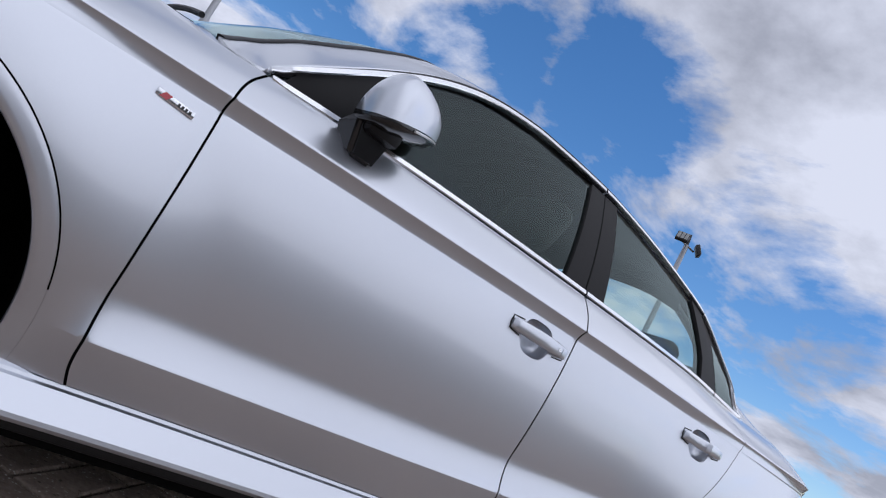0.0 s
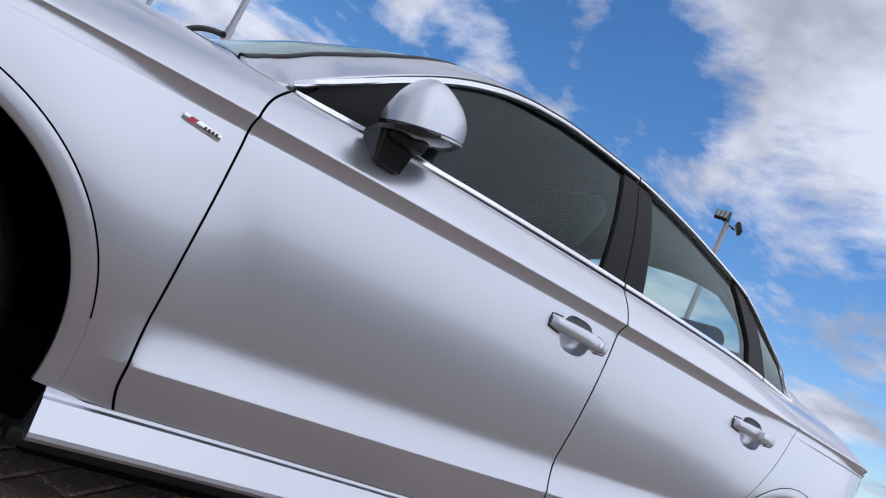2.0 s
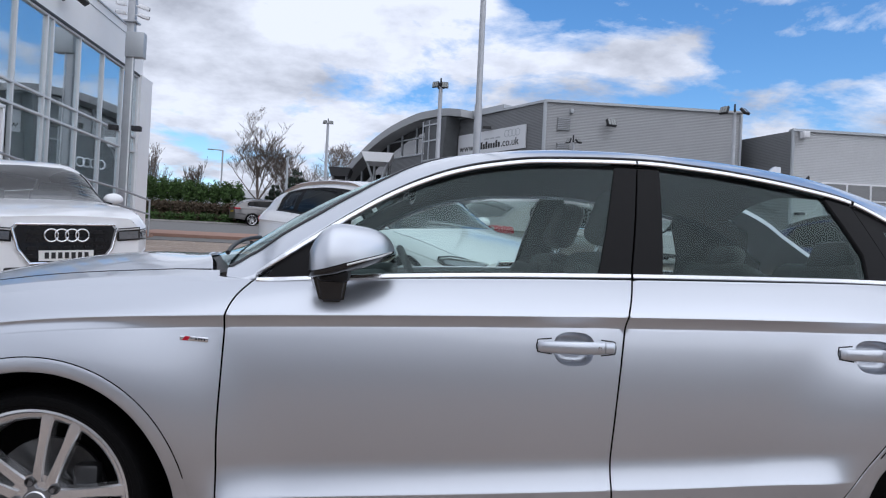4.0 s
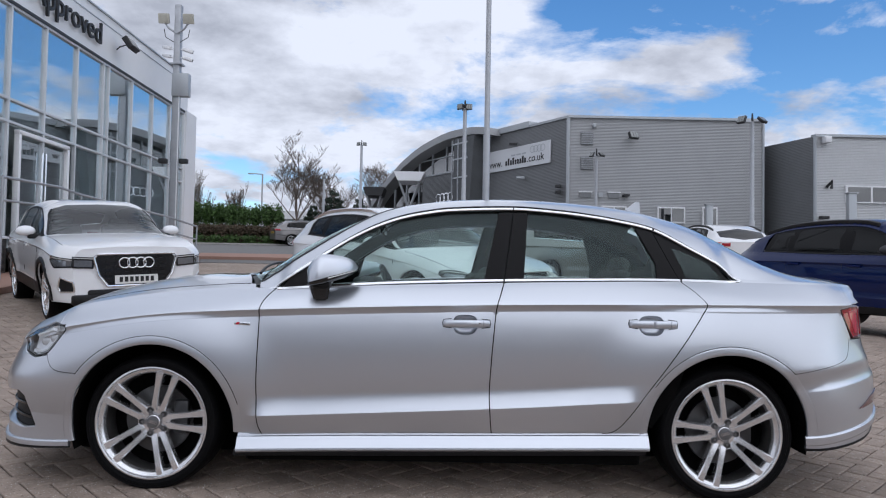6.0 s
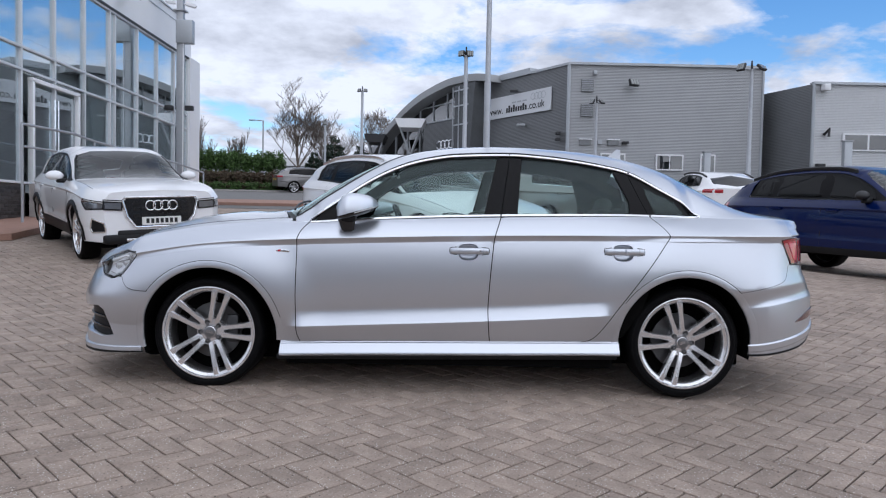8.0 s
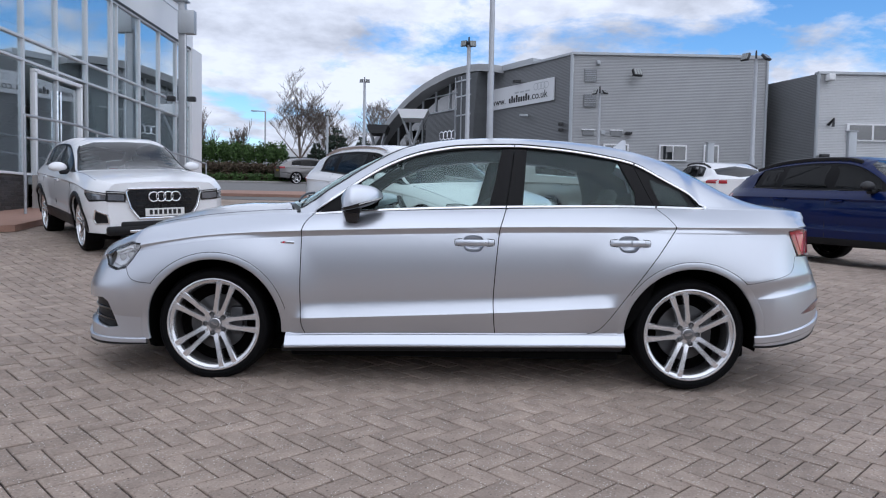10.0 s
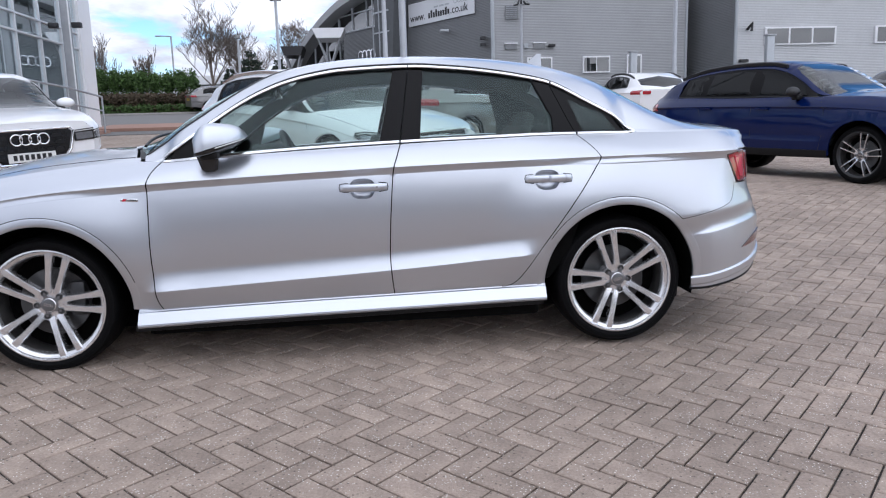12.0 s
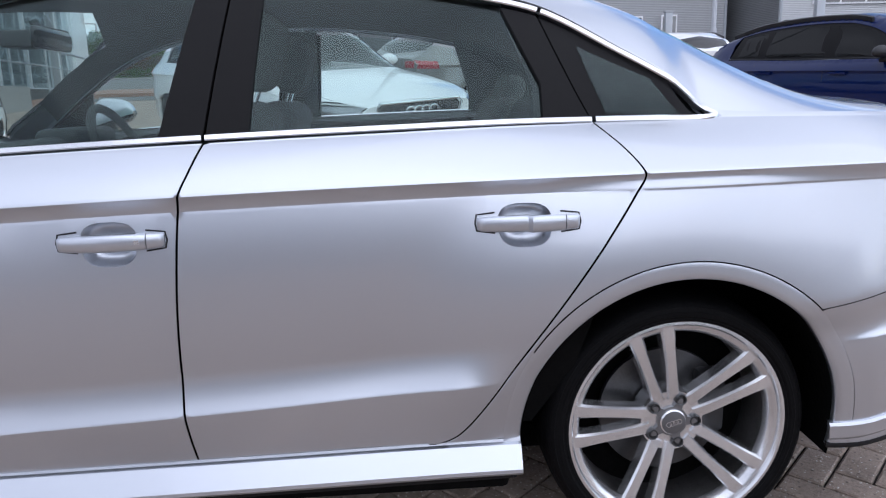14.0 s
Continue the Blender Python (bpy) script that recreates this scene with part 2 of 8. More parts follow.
def add_tube(bm, pts, r, seg=10, cap=True, radii=None):
    """Round rod along points."""
    pts = [Vector(p) for p in pts]
    rings = []
    n = len(pts)
    up = Vector((0, 0, 1))
    for i, p in enumerate(pts):
        d = (pts[min(i + 1, n - 1)] - pts[max(i - 1, 0)]).normalized()
        a = d.cross(up)
        if a.length < 1e-3:
            a = d.cross(Vector((1, 0, 0)))
        a.normalize()
        b = d.cross(a).normalized()
        rr = radii[i] if radii else r
        rings.append([bm.verts.new(p + (a * math.cos(2 * math.pi * k / seg) + b * math.sin(2 * math.pi * k / seg)) * rr) for k in range(seg)])
    for q in range(n - 1):
        for k in range(seg):
            bm.faces.new((rings[q][k], rings[q][(k + 1) % seg], rings[q + 1][(k + 1) % seg], rings[q + 1][k]))
    if cap:
        bm.faces.new(rings[0][::-1])
        bm.faces.new(rings[-1])


def tube_part(name, pts, r, material, parent=None, seg=10, label="", radii=None):
    bm = bmesh.new()
    add_tube(bm, pts, r, seg, True, radii)
    return part(name, bm, material, parent, label, True)


def add_lathe(bm, prof, seg=48, axis="Y", centre=(0, 0, 0), closed=False, a0=0.0, a1=2 * math.pi):
    """Turns a profile of (radius, along) round the axis Y (or Z)."""
    full = abs(a1 - a0 - 2 * math.pi) < 1e-6
    cols = seg if full else seg + 1
    rings = []
    for k in range(cols):
        a = a0 + (a1 - a0) * k / seg
        ring = []
        for r, h in prof:
            if axis == "Y":
                p = (r * math.cos(a), h, r * math.sin(a))
            else:
                p = (r * math.cos(a), r * math.sin(a), h)
            ring.append(bm.verts.new((p[0] + centre[0], p[1] + centre[1], p[2] + centre[2])))
        rings.append(ring)
    m = len(prof)
    for k in range(cols if full else cols - 1):
        q = rings[(k + 1) % cols]
        for i in range(m if closed else m - 1):
            j = (i + 1) % m
            try:
                bm.faces.new((rings[k][i], rings[k][j], q[j], q[i]))
            except ValueError:
                pass


def add_prism(bm, poly, y0, y1, plane="XZ"):
    """A flat polygon given thickness: poly in XZ between y0 and y1 (or XY between z0 and z1)."""
    def mk(a, b, h):
        return bm.verts.new((a, h, b) if plane == "XZ" else (a, b, h))
    lo = [mk(a, b, y0) for a, b in poly]
    hi = [mk(a, b, y1) for a, b in poly]
    n = len(poly)
    f1 = bm.faces.new(lo)
    f2 = bm.faces.new(hi[::-1])
    for i in range(n):
        bm.faces.new((lo[i], lo[(i + 1) % n], hi[(i + 1) % n], hi[i]))
    return lo + hi


class Sp:
    """Natural cubic spline through a few control values."""

    def __init__(self, *pts):
        self.x = np.array([p[0] for p in pts], float)
        self.y = np.array([p[1] for p in pts], float)
        n = len(pts)
        h = np.diff(self.x)
        A = np.eye(n)
        r = np.zeros(n)
        for i in range(1, n - 1):
            A[i, i - 1:i + 2] = h[i - 1], 2 * (h[i - 1] + h[i]), h[i]
            r[i] = 6 * ((self.y[i + 1] - self.y[i]) / h[i] - (self.y[i] - self.y[i - 1]) / h[i - 1])
        self.m = np.linalg.solve(A, r)

    def __call__(self, q):
        q = np.asarray(q, float)
        x, y, m = self.x, self.y, self.m
        i = np.clip(np.searchsorted(x, q) - 1, 0, len(x) - 2)
        h = x[i + 1] - x[i]
        qq = np.clip(q, x[0], x[-1])
        a, b = (x[i + 1] - qq) / h, (qq - x[i]) / h
        v = a * y[i] + b * y[i + 1] + ((a ** 3 - a) * m[i] + (b ** 3 - b) * m[i + 1]) * h * h / 6
        s0 = (y[1] - y[0]) / (x[1] - x[0]) - (2 * m[0] + m[1]) * (x[1] - x[0]) / 6
        s1 = (y[-1] - y[-2]) / (x[-1] - x[-2]) + (m[-2] + 2 * m[-1]) * (x[-1] - x[-2]) / 6
        return v + np.where(q < x[0], (q - x[0]) * s0, 0) + np.where(q > x[-1], (q - x[-1]) * s1, 0)


def smooth01(a, b, x):
    t = np.clip((np.asarray(x, float) - a) / (b - a), 0, 1)
    return t * t * (3 - 2 * t)

# ---------------------------------------------------------------- the silver saloon
from mathutils.geometry import delaunay_2d_cdt

CY = 0.83          # centre line of the saloon
AXLE = 2.637
HUB_Z = 0.316
HUB_F, HUB_R = 0.322, 0.310      # the lot falls a little towards the tail
ARCH_F, ARCH_B = (0.014, 0.323), (2.630, 0.318)   # centres of the wheel openings


class Pch:
    """Monotone cubic through control values: no overshoot."""

    def __init__(self, *pts):
        x = self.x = np.array([p[0] for p in pts], float)
        y = self.y = np.array([p[1] for p in pts], float)
        h = np.diff(x)
        d = np.diff(y) / h
        m = np.zeros(len(x))
        for i in range(1, len(x) - 1):
            if d[i - 1] * d[i] > 0:
                w1, w2 = 2 * h[i] + h[i - 1], h[i] + 2 * h[i - 1]
                m[i] = (w1 + w2) / (w1 / d[i - 1] + w2 / d[i])
        m[0], m[-1] = d[0], d[-1]
        self.m = m

    def __call__(self, q):
        x, y, m = self.x, self.y, self.m
        q = np.clip(np.asarray(q, float), x[0], x[-1])
        i = np.clip(np.searchsorted(x, q) - 1, 0, len(x) - 2)
        h = x[i + 1] - x[i]
        t = (q - x[i]) / h
        return (y[i] * (1 + 2 * t) * (1 - t) ** 2 + m[i] * h * t * (1 - t) ** 2
                + y[i + 1] * t * t * (3 - 2 * t) + m[i + 1] * h * t * t * (t - 1))


class SaloonSkin:
    """Outer skin of the saloon: x along the car (rear is +), s up the section: 0 sill, 1 lower crease, 2 to 3 the shoulder
    crease, 4 belt line, 5 roof rail or bonnet edge, 6 centre line."""
    z0 = Pch((-0.87, 0.25), (-0.75, 0.205), (-0.36, 0.215), (0.4, 0.283), (1.7, 0.308), (2.26, 0.316), (2.97, 0.25), (3.3, 0.285), (3.56, 0.36))
    z1 = Pch((-0.87, 0.40), (-0.4, 0.36), (0.44, 0.372), (0.864, 0.389), (1.71, 0.43), (2.25, 0.468), (2.6, 0.49), (2.98, 0.522), (3.38, 0.578), (3.56, 0.59))
    z3 = Sp((-0.87, 0.655), (-0.6, 0.715), (-0.307, 0.770), (-0.05, 0.812), (0.3, 0.841), (0.854, 0.866), (1.7, 0.893), (2.73, 0.909), (3.56, 0.92))
    z4 = Pch((-0.87, 0.69), (-0.6, 0.775), (-0.3, 0.845), (0.0, 0.893), (0.3, 0.924), (0.58, 0.944), (1.03, 0.968), (1.6, 0.989), (2.0, 1.000), (2.3, 1.007), (2.72, 1.010), (3.1, 1.005), (3.4, 0.99), (3.56, 0.965))
    w4 = Sp((-0.87, 0.80), (-0.3, 0.795), (0.3, 0.785), (0.6, 0.798), (1.2, 0.792), (1.8, 0.783), (2.3, 0.762), (2.72, 0.715), (3.1, 0.725), (3.56, 0.73))
    z5 = Pch((-0.87, 0.70), (-0.6, 0.792), (-0.3, 0.867), (0.0, 0.916), (0.3, 0.944), (0.5, 0.951), (0.535, 0.956), (0.60, 1.000), (0.65, 1.036), (0.70, 1.073), (0.75, 1.110), (0.80, 1.145), (0.90, 1.210), (1.0, 1.262), (1.1, 1.301), (1.2, 1.327), (1.36, 1.352), (1.67, 1.364), (1.88, 1.351), (2.07, 1.328), (2.2, 1.305), (2.33, 1.274), (2.53, 1.169), (2.64, 1.105), (2.74, 1.030), (2.9, 1.020), (3.1, 1.016), (3.4, 1.004), (3.56, 0.975))
    w5 = Pch((-0.87, 0.76), (0.0, 0.755), (0.4, 0.75), (0.6, 0.776), (0.72, 0.738), (0.86, 0.693), (1.0, 0.660), (1.16, 0.634), (1.4, 0.613), (1.7, 0.605), (2.07, 0.610), (2.33, 0.630), (2.53, 0.662), (2.74, 0.690), (3.1, 0.705), (3.56, 0.71))
    z6 = Sp((-0.87, 0.69), (-0.80, 0.748), (-0.6, 0.853), (-0.3, 0.950), (0.07, 1.007), (0.32, 1.026), (0.55, 1.133), (0.73, 1.232), (0.905, 1.316), (1.06, 1.372), (1.26, 1.415), (1.6, 1.438), (1.9, 1.433), (2.2, 1.410), (2.45, 1.368), (2.62, 1.321), (2.78, 1.255), (2.92, 1.181), (3.07, 1.099), (3.2, 1.062), (3.38, 1.047), (3.56, 1.01))
    base = staticmethod(lambda t: 0.881 - 0.079 * (np.asarray(t, float) - 0.6) ** 2)

    roof_k = 1.1
    tail_x = Pch((0.2, 3.48), (0.30, 3.575), (0.40, 3.605), (0.55, 3.605), (0.62, 3.57), (0.75, 3.495), (0.88, 3.482), (0.945, 3.470), (0.985, 3.515), (1.06, 3.52))
    nose_x = Pch((0.2, 0.0), (0.50, 0.0), (0.60, 0.035), (0.70, 0.075), (0.80, 0.085), (1.1, 0.085))   # the nose leans back above the bumper
    cy, hub_z, wheelbase, arch_k, w_k = CY, HUB_Z, AXLE, 1.0, 1.0

    def crease(self, x):
        return smooth01(0.40, 0.52, x) * (1 - smooth01(2.12, 2.31, x)) + smooth01(2.94, 3.08, x) * 0.6 * (1 - smooth01(3.4, 3.56, x) * 0.5)

    def plan(self, x):
        f = np.clip((-0.34 - x) / 0.542, 0, 1.0)
        r = np.clip((x - 2.93) / 0.632, 0, 1.0)
        return np.sqrt(1 - 0.98 * f ** 3.2) * np.sqrt(1 - 0.99 * r ** 2.7)

    def flare(self, x, z):
        d = 0
        for cx in (0.0, self.wheelbase):
            r = np.hypot(x - cx, z - self.hub_z) * self.arch_k
            up = smooth01(-0.10, 0.22, z - self.hub_z)
            d = np.maximum(d, (0.027 if cx < 1 else 0.032) * (1 - smooth01(0.38, 0.68 if cx < 1 else 0.74, r)) * up)
        return d

    cups = ((1.432, 0.803), (2.278, 0.814))

    def wz(self, x, s):
        x, s = np.broadcast_arrays(np.asarray(x, float), np.asarray(s, float))
        a = self.crease(x)
        z0, z1, z3 = self.z0(x), self.z1(x), self.z3(x)
        z2 = z3 - 0.033
        z4, w4, z5, w5, z6 = self.z4(x), self.w4(x), self.z5(x), self.w5(x), self.z6(x)
        w1 = 0.8526 + 0.034 * a
        i = np.clip(np.floor(s), 0, 5)
        t = s - i
        # A: below the crease
        wA = w1 - (0.018 * a * (1 - smooth01(2.9, 3.0, x)) + 0.010 * smooth01(-0.4, 0.3, x) * (1 - smooth01(2.9, 3.0, x))) * np.clip(1 - t, 0, 1) ** 1.2
        zA = z0 + (z1 - z0) * t
        # B: door
        rear = smooth01(2.30, 2.75, x)
        wB = self.base(t) * (1 - rear) + (0.8526 + 0.0364 * smooth01(0.0, 0.30, t) - 0.024 * t) * rear + a * 0.034 * np.clip(1 - t / 0.20, 0, 1) ** 1.5
        zB = z1 + (z2 - z1) * t
        # C: hollow under the shoulder
        wC = 0.868 + 0.015 * t ** 1.6
        zC = z2 + 0.033 * t
        # D: shoulder to belt
        cw, cz = 0.5 * (0.883 + w4) + 0.010, 0.5 * (z3 + z4) + 0.006
        wD = 0.883 * (1 - t) ** 2 + 2 * t * (1 - t) * cw + t * t * w4
        zD = z3 * (1 - t) ** 2 + 2 * t * (1 - t) * cz + t * t * z4
        # E: side glass
        bulge = 0.16 * np.clip(z5 - z4, 0, 1) * t * (1 - t)
        wE = w4 + (w5 - w4) * t + bulge
        zE = z4 + (z5 - z4) * t
        # F: over the top
        p = 2.1 + self.roof_k * (smooth01(0.35, 0.8, x) * (1 - smooth01(2.6, 3.1, x)) + 1.2 * smooth01(0.40, 0.60, x) * (1 - smooth01(0.95, 1.3, x)))
        u = t
        wF = w5 * (1 - u)
        zF = z5 + (z6 - z5) * (1 - np.clip(1 - u, 0, 1) ** p)
        w = np.select([i == 0, i == 1, i == 2, i == 3, i == 4], [wA, wB, wC, wD, wE], wF)
        z = np.select([i == 0, i == 1, i == 2, i == 3, i == 4], [zA, zB, zC, zD, zE], zF)
        w = w + self.flare(x, z) * (1 - smooth01(2.0, 3.0, s))
        return w * self.plan(x) * self.w_k, z

    def at(self, x, s):
        w, z = self.wz(x, s)
        x = np.broadcast_to(np.asarray(x, float), w.shape)
        r = np.clip((x - 2.93) / 0.632, 0, 1.0)
        f = smooth01(0.0, 0.55, np.clip((-0.34 - x) / 0.542, 0, 1.0))
        return np.stack([x - (3.562 - self.tail_x(z)) * r * r + self.nose_x(z) * f, self.cy - w, z], -1)

    def normal(self, x, s):
        x = np.asarray(x, float)
        s = np.asarray(s, float)
        ex, es = 0.003, 0.012
        du = self.at(x + ex, s) - self.at(x - ex, s)
        dv = self.at(x, np.clip(s + es, 0, 6)) - self.at(x, np.clip(s - es, 0, 6))
        n = np.cross(du, dv)
        n /= np.maximum(np.linalg.norm(n, axis=-1, keepdims=True), 1e-9)
        return n

    def s_of(self, x, z, lo, hi):
        """The place up the section, between lo and hi, at height z."""
        ss = np.linspace(lo, hi, 400)
        _, zz = self.wz(x, ss)
        return float(np.interp(z, zz, ss))


skin = SaloonSkin()
SK = 0.1   # scale of s against x while cutting panels


def poly_xz(pts, lo, hi, step=0.012, sk=None):
    """Line of (x, z) points on the side as dense (x, s) points."""
    sk = sk or skin
    out = []
    for (x0, z0), (x1, z1) in zip(pts[:-1], pts[1:]):
        n = max(1, int(math.hypot(x1 - x0, z1 - z0) / step))
        for k in range(n):
            f = k / n
            x, z = x0 + (x1 - x0) * f, z0 + (z1 - z0) * f
            out.append((x, sk.s_of(x, z, lo, hi)))
    x, z = pts[-1]
    out.append((x, sk.s_of(x, z, lo, hi)))
    return out


def line_xs(pts, step=0.014):
    out = []
    for (x0, s0), (x1, s1) in zip(pts[:-1], pts[1:]):
        n = max(1, int(math.hypot(x1 - x0, (s1 - s0) * SK) / step))
        out += [(x0 + (x1 - x0) * k / n, s0 + (s1 - s0) * k / n) for k in range(n)]
    out.append(pts[-1])
    return out


def curve_pts(pts, n=8):
    """Rounds a line of control points (Catmull-Rom)."""
    p = [pts[0], *pts, pts[-1]]
    out = []
    for i in range(1, len(p) - 2):
        for k in range(n):
            t = k / n
            out.append(tuple(0.5 * (2 * p[i][j] + (p[i + 1][j] - p[i - 1][j]) * t + (2 * p[i - 1][j] - 5 * p[i][j] + 4 * p[i + 1][j] - p[i + 2][j]) * t * t
                             + (3 * p[i][j] - p[i - 1][j] - 3 * p[i + 1][j] + p[i + 2][j]) * t ** 3) for j in (0, 1)))
    out.append(pts[-1])
    return out


def inside(poly, pts):
    x, y = pts[:, 0], pts[:, 1]
    r = np.zeros(len(pts), bool)
    n = len(poly)
    for i in range(n):
        x0, y0 = poly[i]
        x1, y1 = poly[(i + 1) % n]
        if y0 == y1:
            continue
        c = (y0 > y) != (y1 > y)
        r ^= c & (x < (x1 - x0) * (y - y0) / (y1 - y0) + x0)
    return r


S_ROWS = np.array(sorted(set(
    [0, 0.25, 0.5, 0.75, 0.93, 0.965, 0.985, 1.0, 1.012, 1.03, 1.05, 1.07, 1.09, 1.11, 1.13, 1.15, 1.17, 1.2, 1.225] + [1.2 + 0.05 * k for k in range(1, 15)] + [1.95, 1.985, 2.0, 2.03, 2.2, 2.5, 2.8, 2.94, 3.0, 3.06, 3.15]
    + [3.15 + 0.1 * k for k in range(1, 9)] + [4.0 + 0.125 * k for k in range(9)] + [5 + v for v in (0.02, 0.05, 0.09, 0.14, 0.2, 0.27, 0.35, 0.45, 0.55, 0.66, 0.77, 0.88, 1.0)])))


def panel(name, outline, material, parent, off=0.0, flange=0.012, step=0.0125, label="", both=True, s_rows=None, sk=None, holes=(), dense=()):
    """A piece of the skin inside a closed outline of (x, s), with turned-in edges; made for both sides of the car."""
    sk = sk or skin
    o = []
    for p in outline:
        if not o or math.hypot(p[0] - o[-1][0], (p[1] - o[-1][1]) * SK) > 1e-4:
            o.append(p)
    if math.hypot(o[0][0] - o[-1][0], (o[0][1] - o[-1][1]) * SK) < 1e-4:
        o.pop()
    P = np.array([(x, s * SK) for x, s in o])
    xs = np.arange(P[:, 0].min() - step, P[:, 0].max() + step, step)
    rows = (S_ROWS if s_rows is None else np.array(s_rows)) * SK
    rows = rows[(rows > P[:, 1].min()) & (rows < P[:, 1].max())]
    G = np.array([(x, v) for x in xs for v in rows]) if len(rows) else np.zeros((0, 2))
    if P[:, 0].max() > 3.42 and sk is skin:
        tail = 3.562 - 0.16 * np.linspace(0.02, 1, 40) ** 2
        G = np.vstack([G, [(x, v) for x in tail for v in rows]]) if len(rows) else G
    if len(G):
        G = G[inside(P, G)]
        if len(G):
            d = np.full(len(G), 9.0)
            A, B = P, np.roll(P, -1, 0)
            for a, b in zip(A, B):
                ab = b - a
                t = np.clip(((G - a) @ ab) / max(ab @ ab, 1e-12), 0, 1)
                d = np.minimum(d, np.linalg.norm(G - a - t[:, None] * ab, axis=1))
            G = G[d > 0.0022]
    n = len(P)
    loops = [P]
    for h in holes:
        H = np.array([(x, q * SK) for x, q in h])
        if np.linalg.norm(H[0] - H[-1]) < 1e-5:
            H = H[:-1]
        loops.append(H)
        G = G[~inside(H, G)] if len(G) else G
        near = np.min(np.hypot(G[:, None, 0] - H[None, :, 0], G[:, None, 1] - H[None, :, 1]), axis=1)
        G = G[near > 0.0013]
    if len(dense):
        G = np.vstack([G, np.array([(x, q * SK) for x, q in dense])])
    edges, base = [], 0
    for Lp in loops:
        edges += [(base + i, base + (i + 1) % len(Lp)) for i in range(len(Lp))]
        base += len(Lp)
    V = np.vstack(loops + ([G] if len(G) else []))
    res = delaunay_2d_cdt([Vector(v) for v in V.tolist()], edges, [], 1, 1e-6)
    V2 = np.array([(v.x, v.y) for v in res[0]])
    tris = [tuple(f) for f in res[2]]
    for H in loops[1:]:
        mid = np.array([V2[list(f)].mean(0) for f in tris])
        cut = inside(H, mid)
        tris = [f for f, c in zip(tris, cut) if not c]
    x, s = V2[:, 0], V2[:, 1] / SK
    pos, nor = sk.at(x, s), sk.normal(x, s)
    pos = pos + nor * off
    for P in (loops if flange else ()):
        n = len(P)
        bp, bn = sk.at(P[:, 0], P[:, 1] / SK), sk.normal(P[:, 0], P[:, 1] / SK)
        tang = np.roll(bp, -1, 0) - np.roll(bp, 1, 0)
        side = np.cross(tang, bn)
        side /= np.maximum(np.linalg.norm(side, axis=1, keepdims=True), 1e-9)
        k = len(pos)
        pos = np.vstack([pos, bp + bn * off, bp + bn * (off - flange)])
        nor = np.vstack([nor, side * 0.6 + bn * 0.8, side])
        tris = tris + [(k + i, k + (i + 1) % n, k + n + (i + 1) % n, k + n + i) for i in range(n)]
    # consistent winding with the skin's normal
    fixed = []
    for f in tris:
        a, b, c = pos[f[0]], pos[f[1]], pos[f[2]]
        fixed.append(f if np.dot(np.cross(b - a, c - a), nor[f[0]]) > 0 else f[::-1])
    made = [link_mesh(name, pos, fixed, material, parent, True, nor, label)]
    if both:
        m = pos.copy()
        m[:, 1] = 2 * sk.cy - m[:, 1]
        nn = nor.copy()
        nn[:, 1] *= -1
        made.append(link_mesh(name, m, [f[::-1] for f in fixed], material, parent, True, nn, label))
    return made


def strip(name, path, half, high, material, parent, base=0.0, both=True, label="", sk=None):
    """A raised trim along (x, s) points on the skin."""
    sk = sk or skin
    q = np.array(path)
    pos, nor = sk.at(q[:, 0], q[:, 1]), sk.normal(q[:, 0], q[:, 1])
    tang = np.gradient(pos, axis=0)
    tang /= np.maximum(np.linalg.norm(tang, axis=1, keepdims=True), 1e-9)
    b = np.cross(nor, tang)
    b /= np.linalg.norm(b, axis=1, keepdims=True)
    prof = ((-half, -0.01), (-half, high * 0.5), (-half * 0.7, high), (half * 0.7, high), (half, high * 0.5), (half, -0.01))
    made = []
    for flip in ((False, True) if both else (False,)):
        V, F = [], []
        for u, v in prof:
            V.append(pos + b * u + nor * (v + base))
        V = np.stack(V, 1).reshape(-1, 3)
        if flip:
            V[:, 1] = 2 * sk.cy - V[:, 1]
        k = len(prof)
        for i in range(len(q) - 1):
            for j in range(k - 1):
                f = (i * k + j, i * k + j + 1, (i + 1) * k + j + 1, (i + 1) * k + j)
                F.append(f[::-1] if not flip else f)
        F.append(tuple(range(k)))
        F.append(tuple(range((len(q) - 1) * k, len(q) * k))[::-1])
        ob = link_mesh(name, V, F, material, parent, True, None, label)
        ob.data.set_sharp_from_angle(angle=radians(30))
        made.append(ob)
    return made


def arch(cx, r, a0, a1, n=44, hz=None):
    if hz is None:
        cx, hz = ARCH_F if cx < 1 else ARCH_B
    return [(cx + r * math.cos(math.radians(a0 + (a1 - a0) * k / n)), hz + r * math.sin(math.radians(a0 + (a1 - a0) * k / n))) for k in range(n + 1)]


saloon = thing("saloon_car", "silver metallic four-door saloon parked on herringbone block paving", "car")
G2 = 0.0025   # half a shut gap

FDOOR_FRONT = [(0.512, 0.286), (0.495, 0.330), (0.489, 0.40), (0.486, 0.55), (0.488, 0.70), (0.489, 0.79), (0.490, 0.85), (0.508, 0.90), (0.545, 0.944)]
B_SHUT = [(1.553, 0.306), (1.545, 0.38), (1.540, 0.48), (1.546, 0.62), (1.556, 0.75), (1.569, 0.875), (1.588, 0.935), (1.607, 0.987)]
C_SHUT = [(2.06, 0.313), (2.105, 0.323), (2.15, 0.362), (2.244, 0.489), (2.433, 0.754), (2.508, 0.866), (2.527, 0.905), (2.50, 0.955), (2.452, 1.008)]
fd_front = curve_pts(FDOOR_FRONT, 6)
b_shut = curve_pts(B_SHUT, 6)
